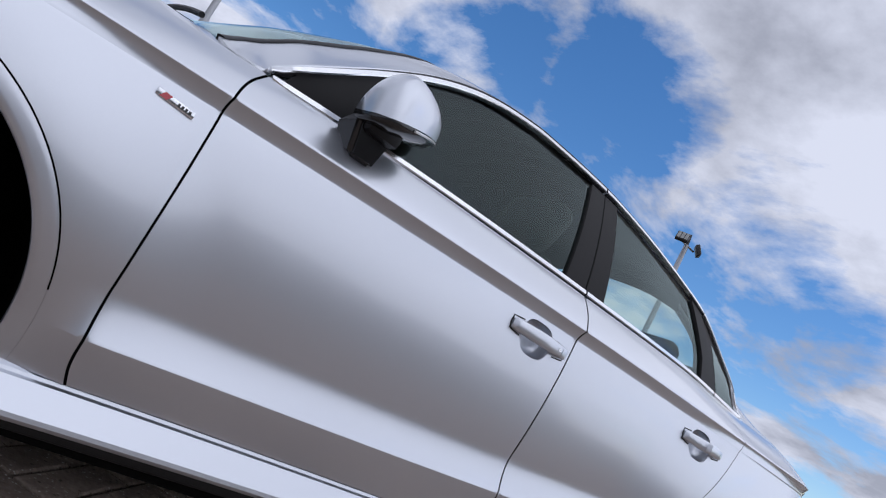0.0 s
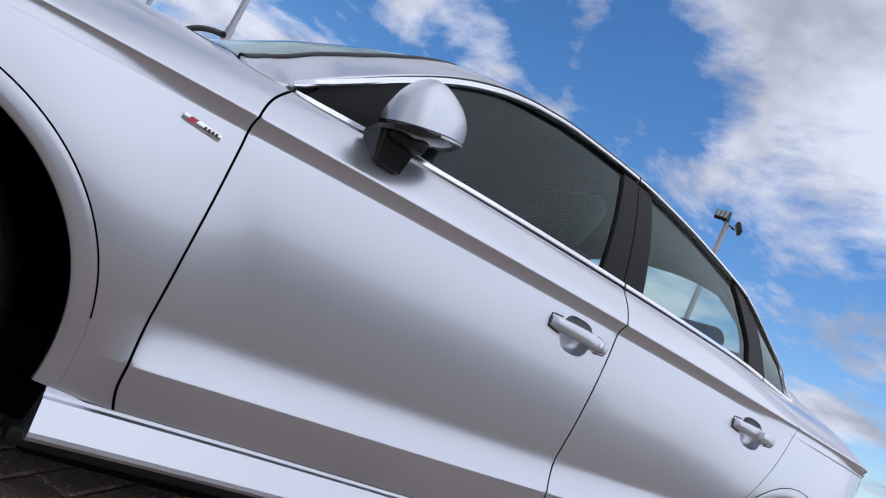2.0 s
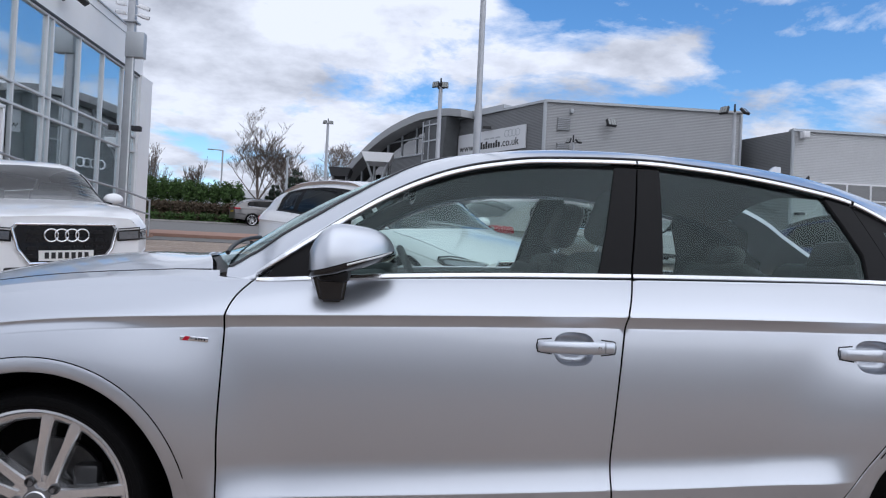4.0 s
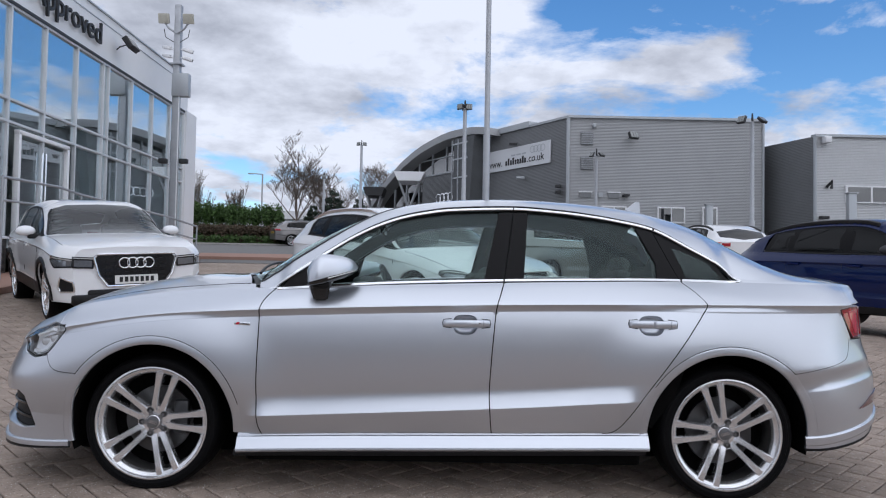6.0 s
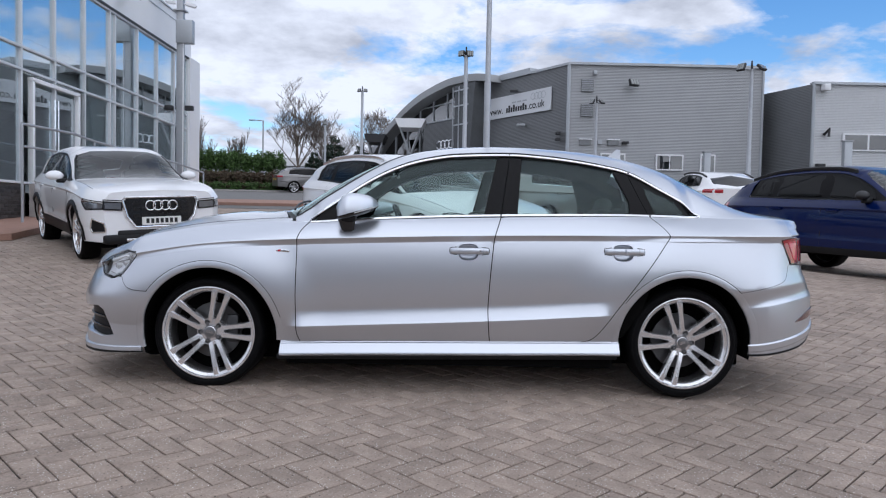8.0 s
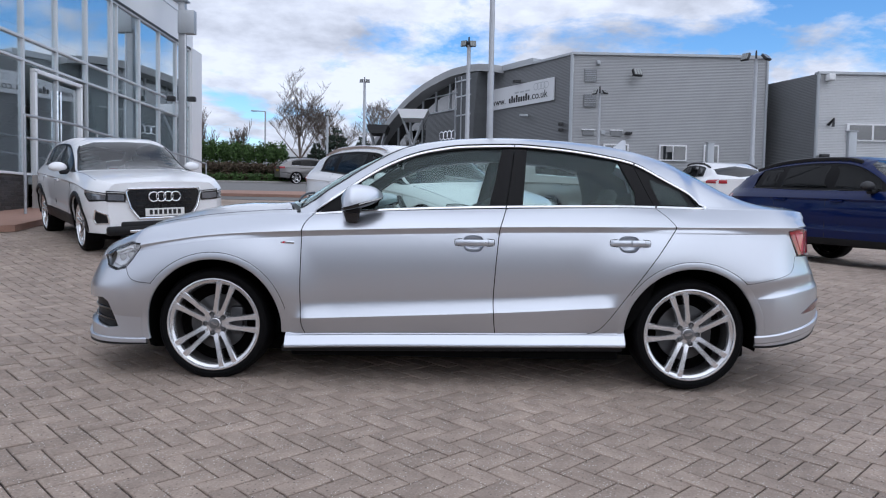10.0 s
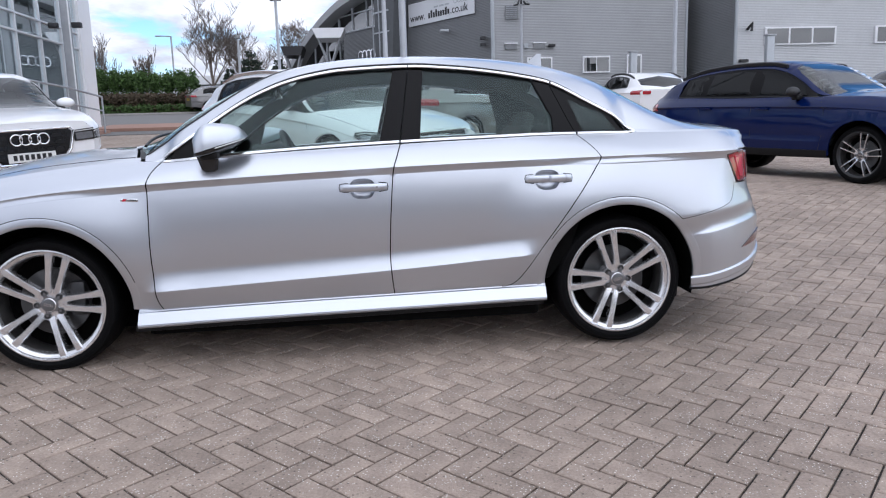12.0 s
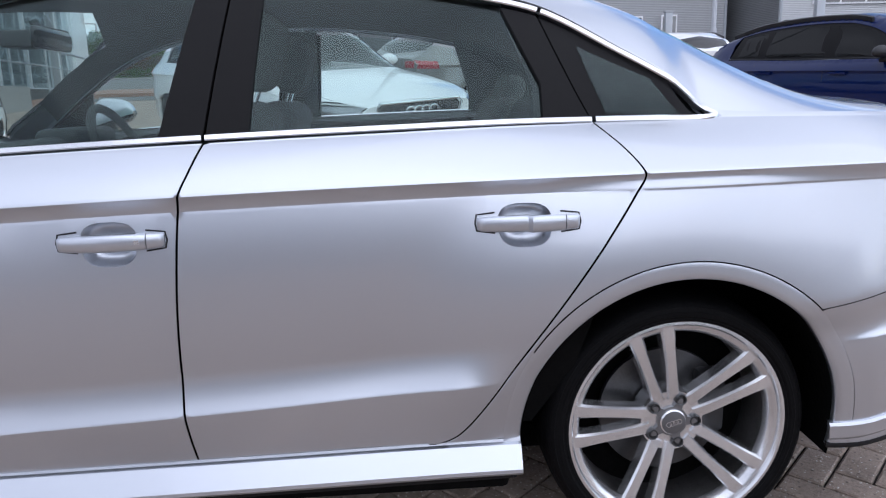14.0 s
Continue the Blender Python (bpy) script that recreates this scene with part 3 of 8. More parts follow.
c_shut = curve_pts(C_SHUT[:4], 6)[:-1] + [C_SHUT[3], C_SHUT[4]] + curve_pts(C_SHUT[4:], 6)[1:]


def shifted(pts, d):
    """The line moved sideways by d, to the right of its direction."""
    out = []
    for i, (x, z) in enumerate(pts):
        (xa, za), (xb, zb) = pts[max(0, i - 1)], pts[min(len(pts) - 1, i + 1)]
        n = math.hypot(xb - xa, zb - za)
        out.append((x + d * (zb - za) / n, z - d * (xb - xa) / n))
    return out


# doors
up_front = poly_xz(shifted(fd_front, G2), 0, 4)
up_b_l = poly_xz(shifted(b_shut, -G2), 0, 4)
door_f = up_front + line_xs([(up_front[-1][0], 4.0), (up_b_l[-1][0], 4.0)])[1:] + up_b_l[::-1] + line_xs([(up_b_l[0][0], 0.02), (up_front[0][0], 0.02)])
def cup_edge(cx, cz, k=1.0, n=56):
    """Oval of the finger hollow behind a door handle, on the door skin."""
    out = []
    for i in range(n):
        a = 2 * math.pi * i / n
        ca, sa = math.cos(a), math.sin(a)
        x = cx - 0.006 + k * 0.056 * math.copysign(abs(ca) ** 0.70, ca)
        z = cz + k * (0.039 if sa > 0 else 0.052) * math.copysign(abs(sa) ** 0.75, sa)
        out.append((x, skin.s_of(x, z, 1, 3)))
    return out


def cup_rows(cx, cz):
    """Skin points round the hollow and closely along the shoulder line above it."""
    return cup_edge(cx, cz, 1.035) + [(cx - 0.085 + 0.0025 * i, q) for q in (1.991, 2.0, 2.012, 2.03) for i in range(69)]


def handle_cup(cx, cz):
    """Pressed bowl that closes the hollow."""
    n, V, F = 56, [], []
    levels = ((1.03, 0.0005), (1.0, 0.001), (0.985, 0.005), (0.96, 0.015), (0.92, 0.026), (0.84, 0.036), (0.62, 0.042), (0.30, 0.044))
    for k, d in levels:
        e = np.array(cup_edge(cx, cz, k, n))
        p = skin.at(e[:, 0], e[:, 1])
        p[:, 1] += d
        V += list(p)
    for lv in range(len(levels) - 1):
        for i in range(n):
            F.append((lv * n + i, lv * n + (i + 1) % n, (lv + 1) * n + (i + 1) % n, (lv + 1) * n + i))
    F.append(tuple(range((len(levels) - 1) * n, len(levels) * n)))
    for flip in (False, True):
        W = [(v[0], 2 * CY - v[1] if flip else v[1], v[2]) for v in V]
        link_mesh("handle_cup", W, [f[::-1] if flip else f for f in F], silver, saloon, True)


for cup_at in skin.cups:
    handle_cup(*cup_at)
panel("front_door", door_f, silver, saloon, holes=[cup_edge(*skin.cups[0])], dense=cup_rows(*skin.cups[0]))
up_b_r = poly_xz(shifted(b_shut, G2), 0, 4)
up_c_l = poly_xz(shifted(c_shut, -G2), 0, 4)
door_r = up_b_r + line_xs([(up_b_r[-1][0], 4.0), (up_c_l[-1][0], 4.0)])[1:] + up_c_l[::-1] + line_xs([(up_c_l[0][0], 0.02), (up_b_r[0][0], 0.02)])
panel("rear_door", door_r, silver, saloon, holes=[cup_edge(*skin.cups[1])], dense=cup_rows(*skin.cups[1]))

# front wing: from the bumper seam over the arch to the door
ARCH_R = 0.402    # the separate lip runs on inwards from here
wing_back = poly_xz(shifted(fd_front, -G2), 0, 4)
wing_arch = poly_xz(arch(0.0, ARCH_R, -5, 145.4), 0, 3)
x_arch_low = wing_arch[0][0]
HEAD = [(-0.645, 0.640), (-0.560, 0.622), (-0.478, 0.640), (-0.385, 0.744), (-0.393, 0.764), (-0.48, 0.768), (-0.63, 0.735), (-0.70, 0.69)]
BUMP_SEAM = [(-0.318, 0.5515), (-0.40, 0.560), (-0.445, 0.582), (-0.483, 0.634)]
seam = poly_xz(curve_pts(BUMP_SEAM, 5), 0, 4)
head_up = poly_xz([(-0.476, 0.640), (-0.383, 0.744), (-0.390, 0.768)], 0, 5)
wing = (wing_arch + seam[1:] + head_up + line_xs([head_up[-1], (-0.43, head_up[-1][1] + 0.06), (-0.43, 5.10)])[1:]
        + line_xs([(-0.43, 5.10), (0.30, 5.10), (0.43, 5.06)])[1:] + line_xs([(0.43, 5.06), (wing_back[-1][0], 4.02)])[1:]
        + wing_back[::-1] + line_xs([(wing_back[0][0], 0.02), (x_arch_low, 0.02)])[1:])
panel("front_wing", wing, silver, saloon, flange=0.03)

# bonnet
bon_low = poly_xz([(-0.435, 0.772), (-0.50, 0.777), (-0.63, 0.744), (-0.708, 0.700)], 0, 5.2)
bon = (line_xs([(-0.435, 5.12), (0.30, 5.12), (0.40, 5.10)]) + line_xs([(0.40, 5.10), (0.36, 5.3), (0.29, 5.6), (0.25, 6.0)])[1:]
       + line_xs([(0.25, 6.0), (-0.83, 6.0)])[1:] + line_xs([(-0.83, 6.0), (-0.80, 5.2), bon_low[-1]])[1:] + bon_low[::-1][1:] + line_xs([bon_low[0], (-0.435, 5.12)])[1:])
panel("bonnet", bon, silver, saloon, flange=0.012)

# front bumper
bf_arch = poly_xz(arch(0.0, ARCH_R, 145.8, 193), 0, 3)
bump_top = poly_xz([(-0.485, 0.630), (-0.560, 0.616), (-0.645, 0.634), (-0.70, 0.682)], 0, 4.5)
bumper = (poly_xz(curve_pts(BUMP_SEAM, 5), 0, 4) + bump_top + line_xs([bump_top[-1], (-0.80, 5.12), (-0.868, 5.25)])[1:]
          + line_xs([(-0.868, 5.25), (-0.868, 0.02)])[1:] + line_xs([(-0.868, 0.02), (bf_arch[-1][0], 0.02)])[1:] + bf_arch[::-1])
INTAKE = poly_xz([(-0.855, 0.452), (-0.612, 0.462), (-0.575, 0.440), (-0.548, 0.370), (-0.518, 0.300), (-0.60, 0.290), (-0.855, 0.325), (-0.855, 0.452)], 0, 3)
panel("front_bumper", [(x, s - 0.01) if s > 0.03 else (x, s) for x, s in bumper], silver, saloon, flange=0.03, holes=[INTAKE])
panel("side_intake", poly_xz([(-0.864, 0.475), (-0.60, 0.482), (-0.545, 0.445), (-0.49, 0.28), (-0.60, 0.265), (-0.864, 0.295), (-0.864, 0.475)], 0, 3), black_plastic, saloon, off=-0.035, flange=0)
strip("intake_bar", poly_xz([(-0.84, 0.400), (-0.69, 0.395), (-0.565, 0.385)], 0, 3), 0.007, 0.006, gloss_black, saloon, base=-0.03)
strip("intake_bar", poly_xz([(-0.84, 0.355), (-0.69, 0.345), (-0.545, 0.330)], 0, 3), 0.006, 0.006, gloss_black, saloon, base=-0.03)

# body side: pillars, roof rail and rear quarter in one pressing
TAIL = [(3.175, 0.893), (3.19, 0.865), (3.252, 0.765), (3.325, 0.768), (3.330, 0.82), (3.31, 0.908), (3.24, 0.905)]
RB_SEAM = [(2.913, 0.6035), (3.01, 0.621), (3.14, 0.652), (3.195, 0.685), (3.225, 0.760)]
q_c = poly_xz(shifted(c_shut, G2), 0, 4)
q_arch = poly_xz(arch(AXLE, ARCH_R, 45.2, 182), 0, 3)
q_seam = poly_xz(curve_pts(RB_SEAM, 5), 0, 4)
q_tail = poly_xz([(3.238, 0.760), (3.168, 0.893), (3.25, 0.911)], 0, 4)
quarter = (line_xs([(0.505, 4.55), (0.54, 5.0)]) + line_xs([(0.54, 5.02), (2.0, 5.02), (2.70, 5.02), (2.755, 4.6), (2.76, 4.25), (2.745, 4.0)])[1:]
           + line_xs([(2.745, 4.0), (q_c[-1][0], 4.0)])[1:] + q_c[::-1] + line_xs([(q_c[0][0], 0.02), (q_arch[-1][0], 0.02)])[1:] + q_arch[::-1]
           + q_seam + q_tail + line_xs([(3.25, q_tail[-1][1]), (3.25, 4.6)])[1:]
           + line_xs([(3.25, 4.6), (3.06, 5.06), (2.99, 5.28), (2.7, 5.37), (2.45, 5.43), (2.2, 5.40), (1.10, 5.40), (1.06, 5.36), (1.0, 5.285), (0.9, 5.195), (0.8, 5.155), (0.7, 5.14), (0.55, 5.145), (0.5, 5.13), (0.45, 5.07)])[1:]
           + line_xs([(0.45, 5.07), (0.505, 4.55)])[1:])
panel("body_side", quarter, silver, saloon, flange=0.02)

# roof skin between the rails
roof = (line_xs([(1.10, 5.40), (2.2, 5.40), (2.42, 5.42)]) + line_xs([(2.42, 5.42), (2.47, 5.6), (2.50, 6.0)])[1:] + line_xs([(2.50, 6.0), (1.14, 6.0)])[1:]
        + line_xs([(1.14, 6.0), (1.12, 5.6), (1.10, 5.40)])[1:])
panel("roof", roof, silver, saloon, flange=0.0)
# boot lid
boot = (line_xs([(3.06, 5.07), (3.25, 4.62)]) + line_xs([(3.255, 4.62), (3.255, 3.08)])[1:] + line_xs([(3.255, 3.08), (3.34, 3.08), (3.45, 3.08), (3.548, 3.08)])[1:]
        + line_xs([(3.548, 3.08), (3.548, 6.0), (3.04, 6.0), (3.022, 5.5), (2.995, 5.29), (3.06, 5.07)])[1:])
panel("boot_lid", boot, silver, saloon, flange=0.012)
panel("boot_panel", poly_xz([(3.338, 0.762), (3.552, 0.748)], 0, 4) + poly_xz([(3.552, 0.905), (3.322, 0.905), (3.338, 0.762)], 0, 4), silver, saloon, flange=0.01)
panel("boot_lamp", poly_xz([(3.342, 0.775), (3.46, 0.775)], 0, 4) + poly_xz([(3.46, 0.896), (3.326, 0.898), (3.342, 0.775)], 0, 4), tail_red, saloon, off=0.003, flange=0.004)
# rear bumper
rb_arch = poly_xz(arch(AXLE, ARCH_R, -10, 44.8), 0, 3)
rb = (rb_arch + q_seam[1:] + poly_xz([(3.225, 0.757), (3.26, 0.757), (3.36, 0.757), (3.555, 0.74)], 0, 4)[1:]
      + line_xs([(3.555, 1.5), (3.555, 0.02)])[1:] + line_xs([(3.555, 0.02), (rb_arch[0][0], 0.02)])[1:])
panel("rear_bumper", [(x, s - 0.004) if s > 0.03 else (x, s) for x, s in rb], silver, saloon, flange=0.03)

# shade of the shut gaps as black strips, and the fine bumper seams
for gap in (fd_front, b_shut, c_shut):
    strip("door_gap", poly_xz(gap, 0, 4), 0.0034, 0.0, gap_shade, saloon, base=-0.0016)
strip("bumper_seam", poly_xz(curve_pts(BUMP_SEAM, 5), 0, 4), 0.0013, 0.0006, ink, saloon)
strip("bumper_seam", q_seam, 0.0013, 0.0006, ink, saloon)

# glass and pillars of the side windows
def glasshouse():
    top, bot = 4.92, 4.06
    f_glass = line_xs([(0.74, bot), (1.52, bot), (1.600, top)]) + line_xs([(1.600, top), (0.80, top)])[1:] + line_xs([(0.80, top), (0.74, bot)])[1:]
    panel("front_door_glass", f_glass, car_glass, saloon, off=-0.012, flange=0)
    tri = line_xs([(0.560, bot), (0.738, bot)]) + line_xs([(0.738, bot), (0.797, top)])[1:] + line_xs([(0.797, top), (0.60, top), (0.560, bot)])[1:]
    panel("mirror_corner", tri, satin_black, saloon, off=-0.006, flange=0.01)
    b1 = line_xs([(1.512, bot - 0.03), (1.604, bot - 0.03), (1.660, top), (1.592, top), (1.512, bot - 0.03)])
    panel("pillar_trim", b1, satin_black, saloon, off=-0.003, flange=0.02)
    b2 = line_xs([(1.611, bot - 0.03), (1.70, bot - 0.03), (1.733, top), (1.666, top), (1.611, bot - 0.03)])
    panel("pillar_trim", b2, satin_black, saloon, off=-0.003, flange=0.02)
    r_glass = line_xs([(1.69, bot), (2.345, bot), (2.345, 4.32), (2.268, top), (1.72, top), (1.69, bot)])
    panel("rear_door_glass", r_glass, car_glass, saloon, off=-0.012, flange=0)
    c1 = line_xs([(2.338, bot - 0.03), (2.446, bot - 0.03), (2.342, top), (2.262, top), (2.338, 4.34), (2.338, bot - 0.03)])
    panel("pillar_trim", c1, satin_black, saloon, off=-0.003, flange=0.02)
    q1 = line_xs([(2.452, bot - 0.03), (2.715, bot - 0.03), (2.64, top), (2.35, top), (2.452, bot - 0.03)])
    panel("quarter_glass_surround", q1, satin_black, saloon, off=-0.006, flange=0.02)
    g1 = line_xs([(2.485, bot + 0.05), (2.665, bot + 0.05), (2.60, top - 0.15), (2.43, top - 0.15), (2.485, bot + 0.05)])
    panel("quarter_glass", g1, car_glass, saloon, off=-0.004, flange=0)
    # bright trim round the windows
    lo = line_xs([(0.552, 4.03), (1.604, 4.03)], 0.02)
    strip("belt_trim", lo, 0.007, 0.005, chrome, saloon)
    lo2 = line_xs([(1.611, 4.03), (2.447, 4.03)], 0.02)
    strip("belt_trim", lo2, 0.007, 0.005, chrome, saloon)
    hi = line_xs([(0.548, 4.965), (1.661, 4.965)], 0.02)
    strip("window_trim", hi, 0.0075, 0.005, chrome, saloon)
    hi2 = line_xs([(1.667, 4.965), (2.344, 4.965)], 0.02)
    strip("window_trim", hi2, 0.0075, 0.005, chrome, saloon)
    tail = curve_pts([(2.352, 4.965), (2.45, 4.965), (2.6, 4.965), (2.70, 4.95), (2.742, 4.6), (2.74, 4.2), (2.705, 4.03), (2.6, 4.03), (2.456, 4.03)], 8)
    strip("window_trim", tail, 0.0075, 0.005, chrome, saloon)
    seal = line_xs([(0.575, 5.005), (2.70, 5.005)], 0.02)
    strip("roof_seal", seal, 0.004, 0.002, ink, saloon)
    # windscreen and rear window
    ws = (line_xs([(0.455, 5.07), (0.5, 5.125), (0.55, 5.14), (0.7, 5.135), (0.8, 5.15), (0.9, 5.19), (1.0, 5.28), (1.05, 5.345), (1.09, 5.42)]) + line_xs([(1.09, 5.42), (1.11, 5.6), (1.13, 6.0)])[1:]
          + line_xs([(1.13, 6.0), (0.30, 6.0)])[1:] + line_xs([(0.30, 6.0), (0.34, 5.5), (0.40, 5.25), (0.455, 5.07)])[1:])
    panel("windscreen", ws, car_glass, saloon, off=-0.004, flange=0)
    strip("windscreen_seal", line_xs([(0.455, 5.085), (0.5, 5.14), (0.55, 5.155), (0.7, 5.15), (0.8, 5.165), (0.9, 5.205), (1.0, 5.295), (1.05, 5.355), (1.10, 5.43)], 0.02), 0.010, 0.003, ink, saloon)
    rw = (line_xs([(2.43, 5.44), (2.7, 5.375), (2.985, 5.285)]) + line_xs([(2.985, 5.285), (3.015, 5.5), (3.03, 6.0)])[1:] + line_xs([(3.03, 6.0), (2.49, 6.0), (2.46, 5.6), (2.43, 5.44)])[1:])
    panel("rear_window", rw, car_glass, saloon, off=-0.003, flange=0)


glasshouse()

# lamps
head_o = poly_xz(HEAD + [HEAD[0]], 0, 5.2)
panel("headlamp_lens", head_o, lamp_glass, saloon, off=0.0, flange=0)
tail_o = poly_xz(TAIL + [TAIL[0]], 0, 4)
panel("tail_lamp", tail_o, tail_red, saloon, off=0.001, flange=0.02)

# dark inner shell added behind the shut gaps to make them look black
shell = line_xs([(0.42, 0.05), (2.30, 0.05), (2.5, 2.0), (2.56, 3.0), (2.46, 3.9), (0.56, 3.9), (0.42, 3.0), (0.42, 0.05)])
panel("inner_shell", shell, liner, saloon, off=-0.045, flange=0, step=0.1)


def sill_skirt(side):
    """Side skirt below the doors."""
    n = 40
    V, F = [], []
    prof = ((0.846, 0.004), (0.855, -0.003), (0.857, -0.009), (0.866, -0.012), (0.893, -0.060), (0.894, -0.068), (0.886, -0.076), (0.80, -0.085))
    for i in range(n + 1):
        f = i / n
        x = 0.402 + (2.266 - 0.402) * f
        z = float(skin.z0(x)) + 0.002
        for w, dz in prof:
            y = CY - w if side < 0 else CY + w
            V.append((x, y, z + dz))
    k = len(prof)
    for i in range(n):
        for j in range(k - 1):
            F.append((i * k + j, i * k + j + 1, (i + 1) * k + j + 1, (i + 1) * k + j))
    F.append(tuple(range(k)))
    F.append(tuple(range(n * k, n * k + k))[::-1])
    ob = link_mesh("side_skirt", V, F, silver, saloon, True)
    ob.data.set_sharp_from_angle(angle=radians(22))
    bm = bmesh.new()
    add_box(bm, (1.32, (CY - 0.83 if side < 0 else CY + 0.83), 0.215), (1.88, 0.05, 0.03), 0.006, Matrix.Rotation(radians(-0.9), 3, "Y"))
    part("skirt_lip", bm, black_plastic, saloon, smooth=True)


for side in (-1, 1):
    sill_skirt(side)


def wheel(cx, side, turn, steer=0.0, car=None, y_face=None, radius=0.318, hub_z=HUB_Z, spoke_mat=None, rim_mat=None, slim=1.0, tyre_r=0.318):
    """19 inch wheel with five twin spokes; side -1 faces the camera."""
    hub = new("wheel")
    hub.parent = car or saloon
    spoke_mat, rim_mat = spoke_mat or alloy, rim_mat or alloy
    if y_face is None:
        y_face = 0.040 if side < 0 else 2 * CY - 0.040
    hub.matrix_basis = Matrix.Translation((cx, y_face, hub_z)) @ Matrix.Scale(radius / 0.318, 4) @ pose(0, 0, 0, 0, 0, (0 if side < 0 else 180) + steer) @ pose(0, 0, 0, 0, turn, 0)
    hub["category"] = "wheel"
    # outboard is -y in the wheel's own space
    bm = bmesh.new()
    R = 0.318
    prof = [(0.250, -0.036), (0.256, -0.046), (0.262, -0.0485), (0.2635, -0.0475), (0.268, -0.0490), (0.2695, -0.0505), (0.278, -0.0505), (0.2795, -0.0490), (0.288, -0.0475), (0.2895, -0.0485), (0.293, -0.0465), (0.302, -0.041), (0.311, -0.026), (0.3165, -0.010), (R, 0.01), (R, 0.06), (R, 0.11), (0.316, 0.145), (0.305, 0.165), (0.28, 0.172), (0.25, 0.168)]
    prof = [(r if r < 0.29 else 0.29 + (r - 0.29) * (tyre_r - 0.29) / 0.028, h) for r, h in prof]
    add_lathe(bm, prof, 96)
    t = part("tyre", bm, rubber, hub, smooth=True)
    bm = bmesh.new()
    prof = [(0.258, -0.040), (0.2555, -0.046), (0.249, -0.047), (0.2455, -0.043), (0.243, -0.036), (0.234, -0.033), (0.226, -0.024), (0.222, -0.006)]
    add_lathe(bm, prof, 96)
    part("rim", bm, rim_mat, hub, "silver alloy rim with kerb scuffs", smooth=True, flat_deg=30)
    # barrel darker than the rim: shade behind the spokes is put into its colour
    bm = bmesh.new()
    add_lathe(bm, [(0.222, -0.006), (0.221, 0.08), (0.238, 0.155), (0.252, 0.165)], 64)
    part("barrel", bm, mat("shaded_alloy", (0.085, 0.082, 0.080), 0.6, 0.5, 0, 25, 0.3), hub, "inner barrel with the shade behind the spokes in its colour", smooth=True)
    for k in range(5):
        for d in (-1, 1):
            bm = bmesh.new()
            a = radians(90 + 72 * k)
            r0, r1 = 0.055, 0.2475
            n = 7
            rows = []
            for i in range(n + 1):
                f = i / n
                r = r0 + (r1 - r0) * f
                # twin arms start together and spread outwards
                offc = (0.018 + 0.022 * f ** 0.9) * d
                half = slim * (0.0165 - 0.004 * math.sin(f * math.pi) + 0.003 * f)
                yf = -0.012 - 0.028 * f ** 0.75 + (0.006 * (f > 0.9))
                rows.append((r, offc, half, yf))
            ca, sa = math.cos(a), math.sin(a)
            rings = []
            for r, o, h, yf in rows:
                ring = []
                for u, dy in ((-h, 0.040), (-h, 0.006), (-h * 0.72, 0.0), (h * 0.72, 0.0), (h, 0.006), (h, 0.040)):
                    tx, tz = r * ca - (o + u) * sa, r * sa + (o + u) * ca
                    ring.append(bm.verts.new((tx, yf + dy, tz)))
                rings.append(ring)
            for i in range(n):
                for j in range(5):
                    bm.faces.new((rings[i][j], rings[i][j + 1], rings[i + 1][j + 1], rings[i + 1][j]))
            bm.faces.new(rings[0][::-1])
            bm.faces.new(rings[-1])
            part("spoke", bm, spoke_mat, hub, smooth=True, flat_deg=28)
    bm = bmesh.new()
    add_lathe(bm, [(0.0, -0.022), (0.027, -0.022), (0.031, -0.019), (0.033, -0.008), (0.052, -0.006), (0.074, -0.010), (0.078, 0.0), (0.078, 0.05)], 48)
    part("hub_boss", bm, alloy, hub, smooth=True)
    # five-lobed cap plate that reaches round the bolts
    bm = bmesh.new()
    lobes = []
    for k in range(60):
        a = radians(90 + 36 + 6 * k)
        lobes.append(((0.036 + 0.024 * max(0.0, math.cos(5 * (a - radians(126)))) ** 1.6) * math.cos(a), (0.036 + 0.024 * max(0.0, math.cos(5 * (a - radians(126)))) ** 1.6) * math.sin(a)))
    add_prism(bm, lobes, -0.0150, 0.0)
    part("cap_plate", bm, mat("cap_plate_grey", (0.20, 0.20, 0.205), 0.4, 0.7, 0.3, 40, 0.1), hub, "dark grey five-lobed cap plate", smooth=True)
    bm = bmesh.new()
    add_lathe(bm, [(0.0, -0.0235), (0.026, -0.0235), (0.0285, -0.0225)], 32)
    part("centre_cap", bm, mat("cap_grey", (0.16, 0.16, 0.165), 0.35, 0.6, 0.4, 40, 0.1), hub, "dark grey centre cap", smooth=True)
    bm = bmesh.new()
    for j in range(4):
        add_lathe(bm, [(0.0052, -0.0240), (0.0052, -0.0256), (0.0066, -0.0256), (0.0066, -0.0240)], 14, centre=((j - 1.5) * 0.0085, 0, 0), closed=True)
    part("cap_rings", bm, chrome, hub)
    for k in range(5):
        a = radians(90 + 36 + 72 * k)
        bm = bmesh.new()
        c = (0.056 * math.cos(a), 0, 0.056 * math.sin(a))
        add_lathe(bm, [(0.0, -0.013), (0.006, -0.013), (0.0085, -0.011), (0.0105, -0.0165), (0.0125, -0.0175), (0.014, -0.014), (0.014, 0.006)], 14, centre=c)
        part("wheel_bolt", bm, brake_steel, hub, smooth=True)
    bm = bmesh.new()
    add_lathe(bm, [(0.06, 0.058), (0.155, 0.058), (0.156, 0.07), (0.06, 0.07)], 48, closed=True)
    part("brake_disc", bm, brake_steel, hub, smooth=True)
    bm = bmesh.new()
    add_lathe(bm, [(0.225, 0.10), (0.05, 0.10)], 32)
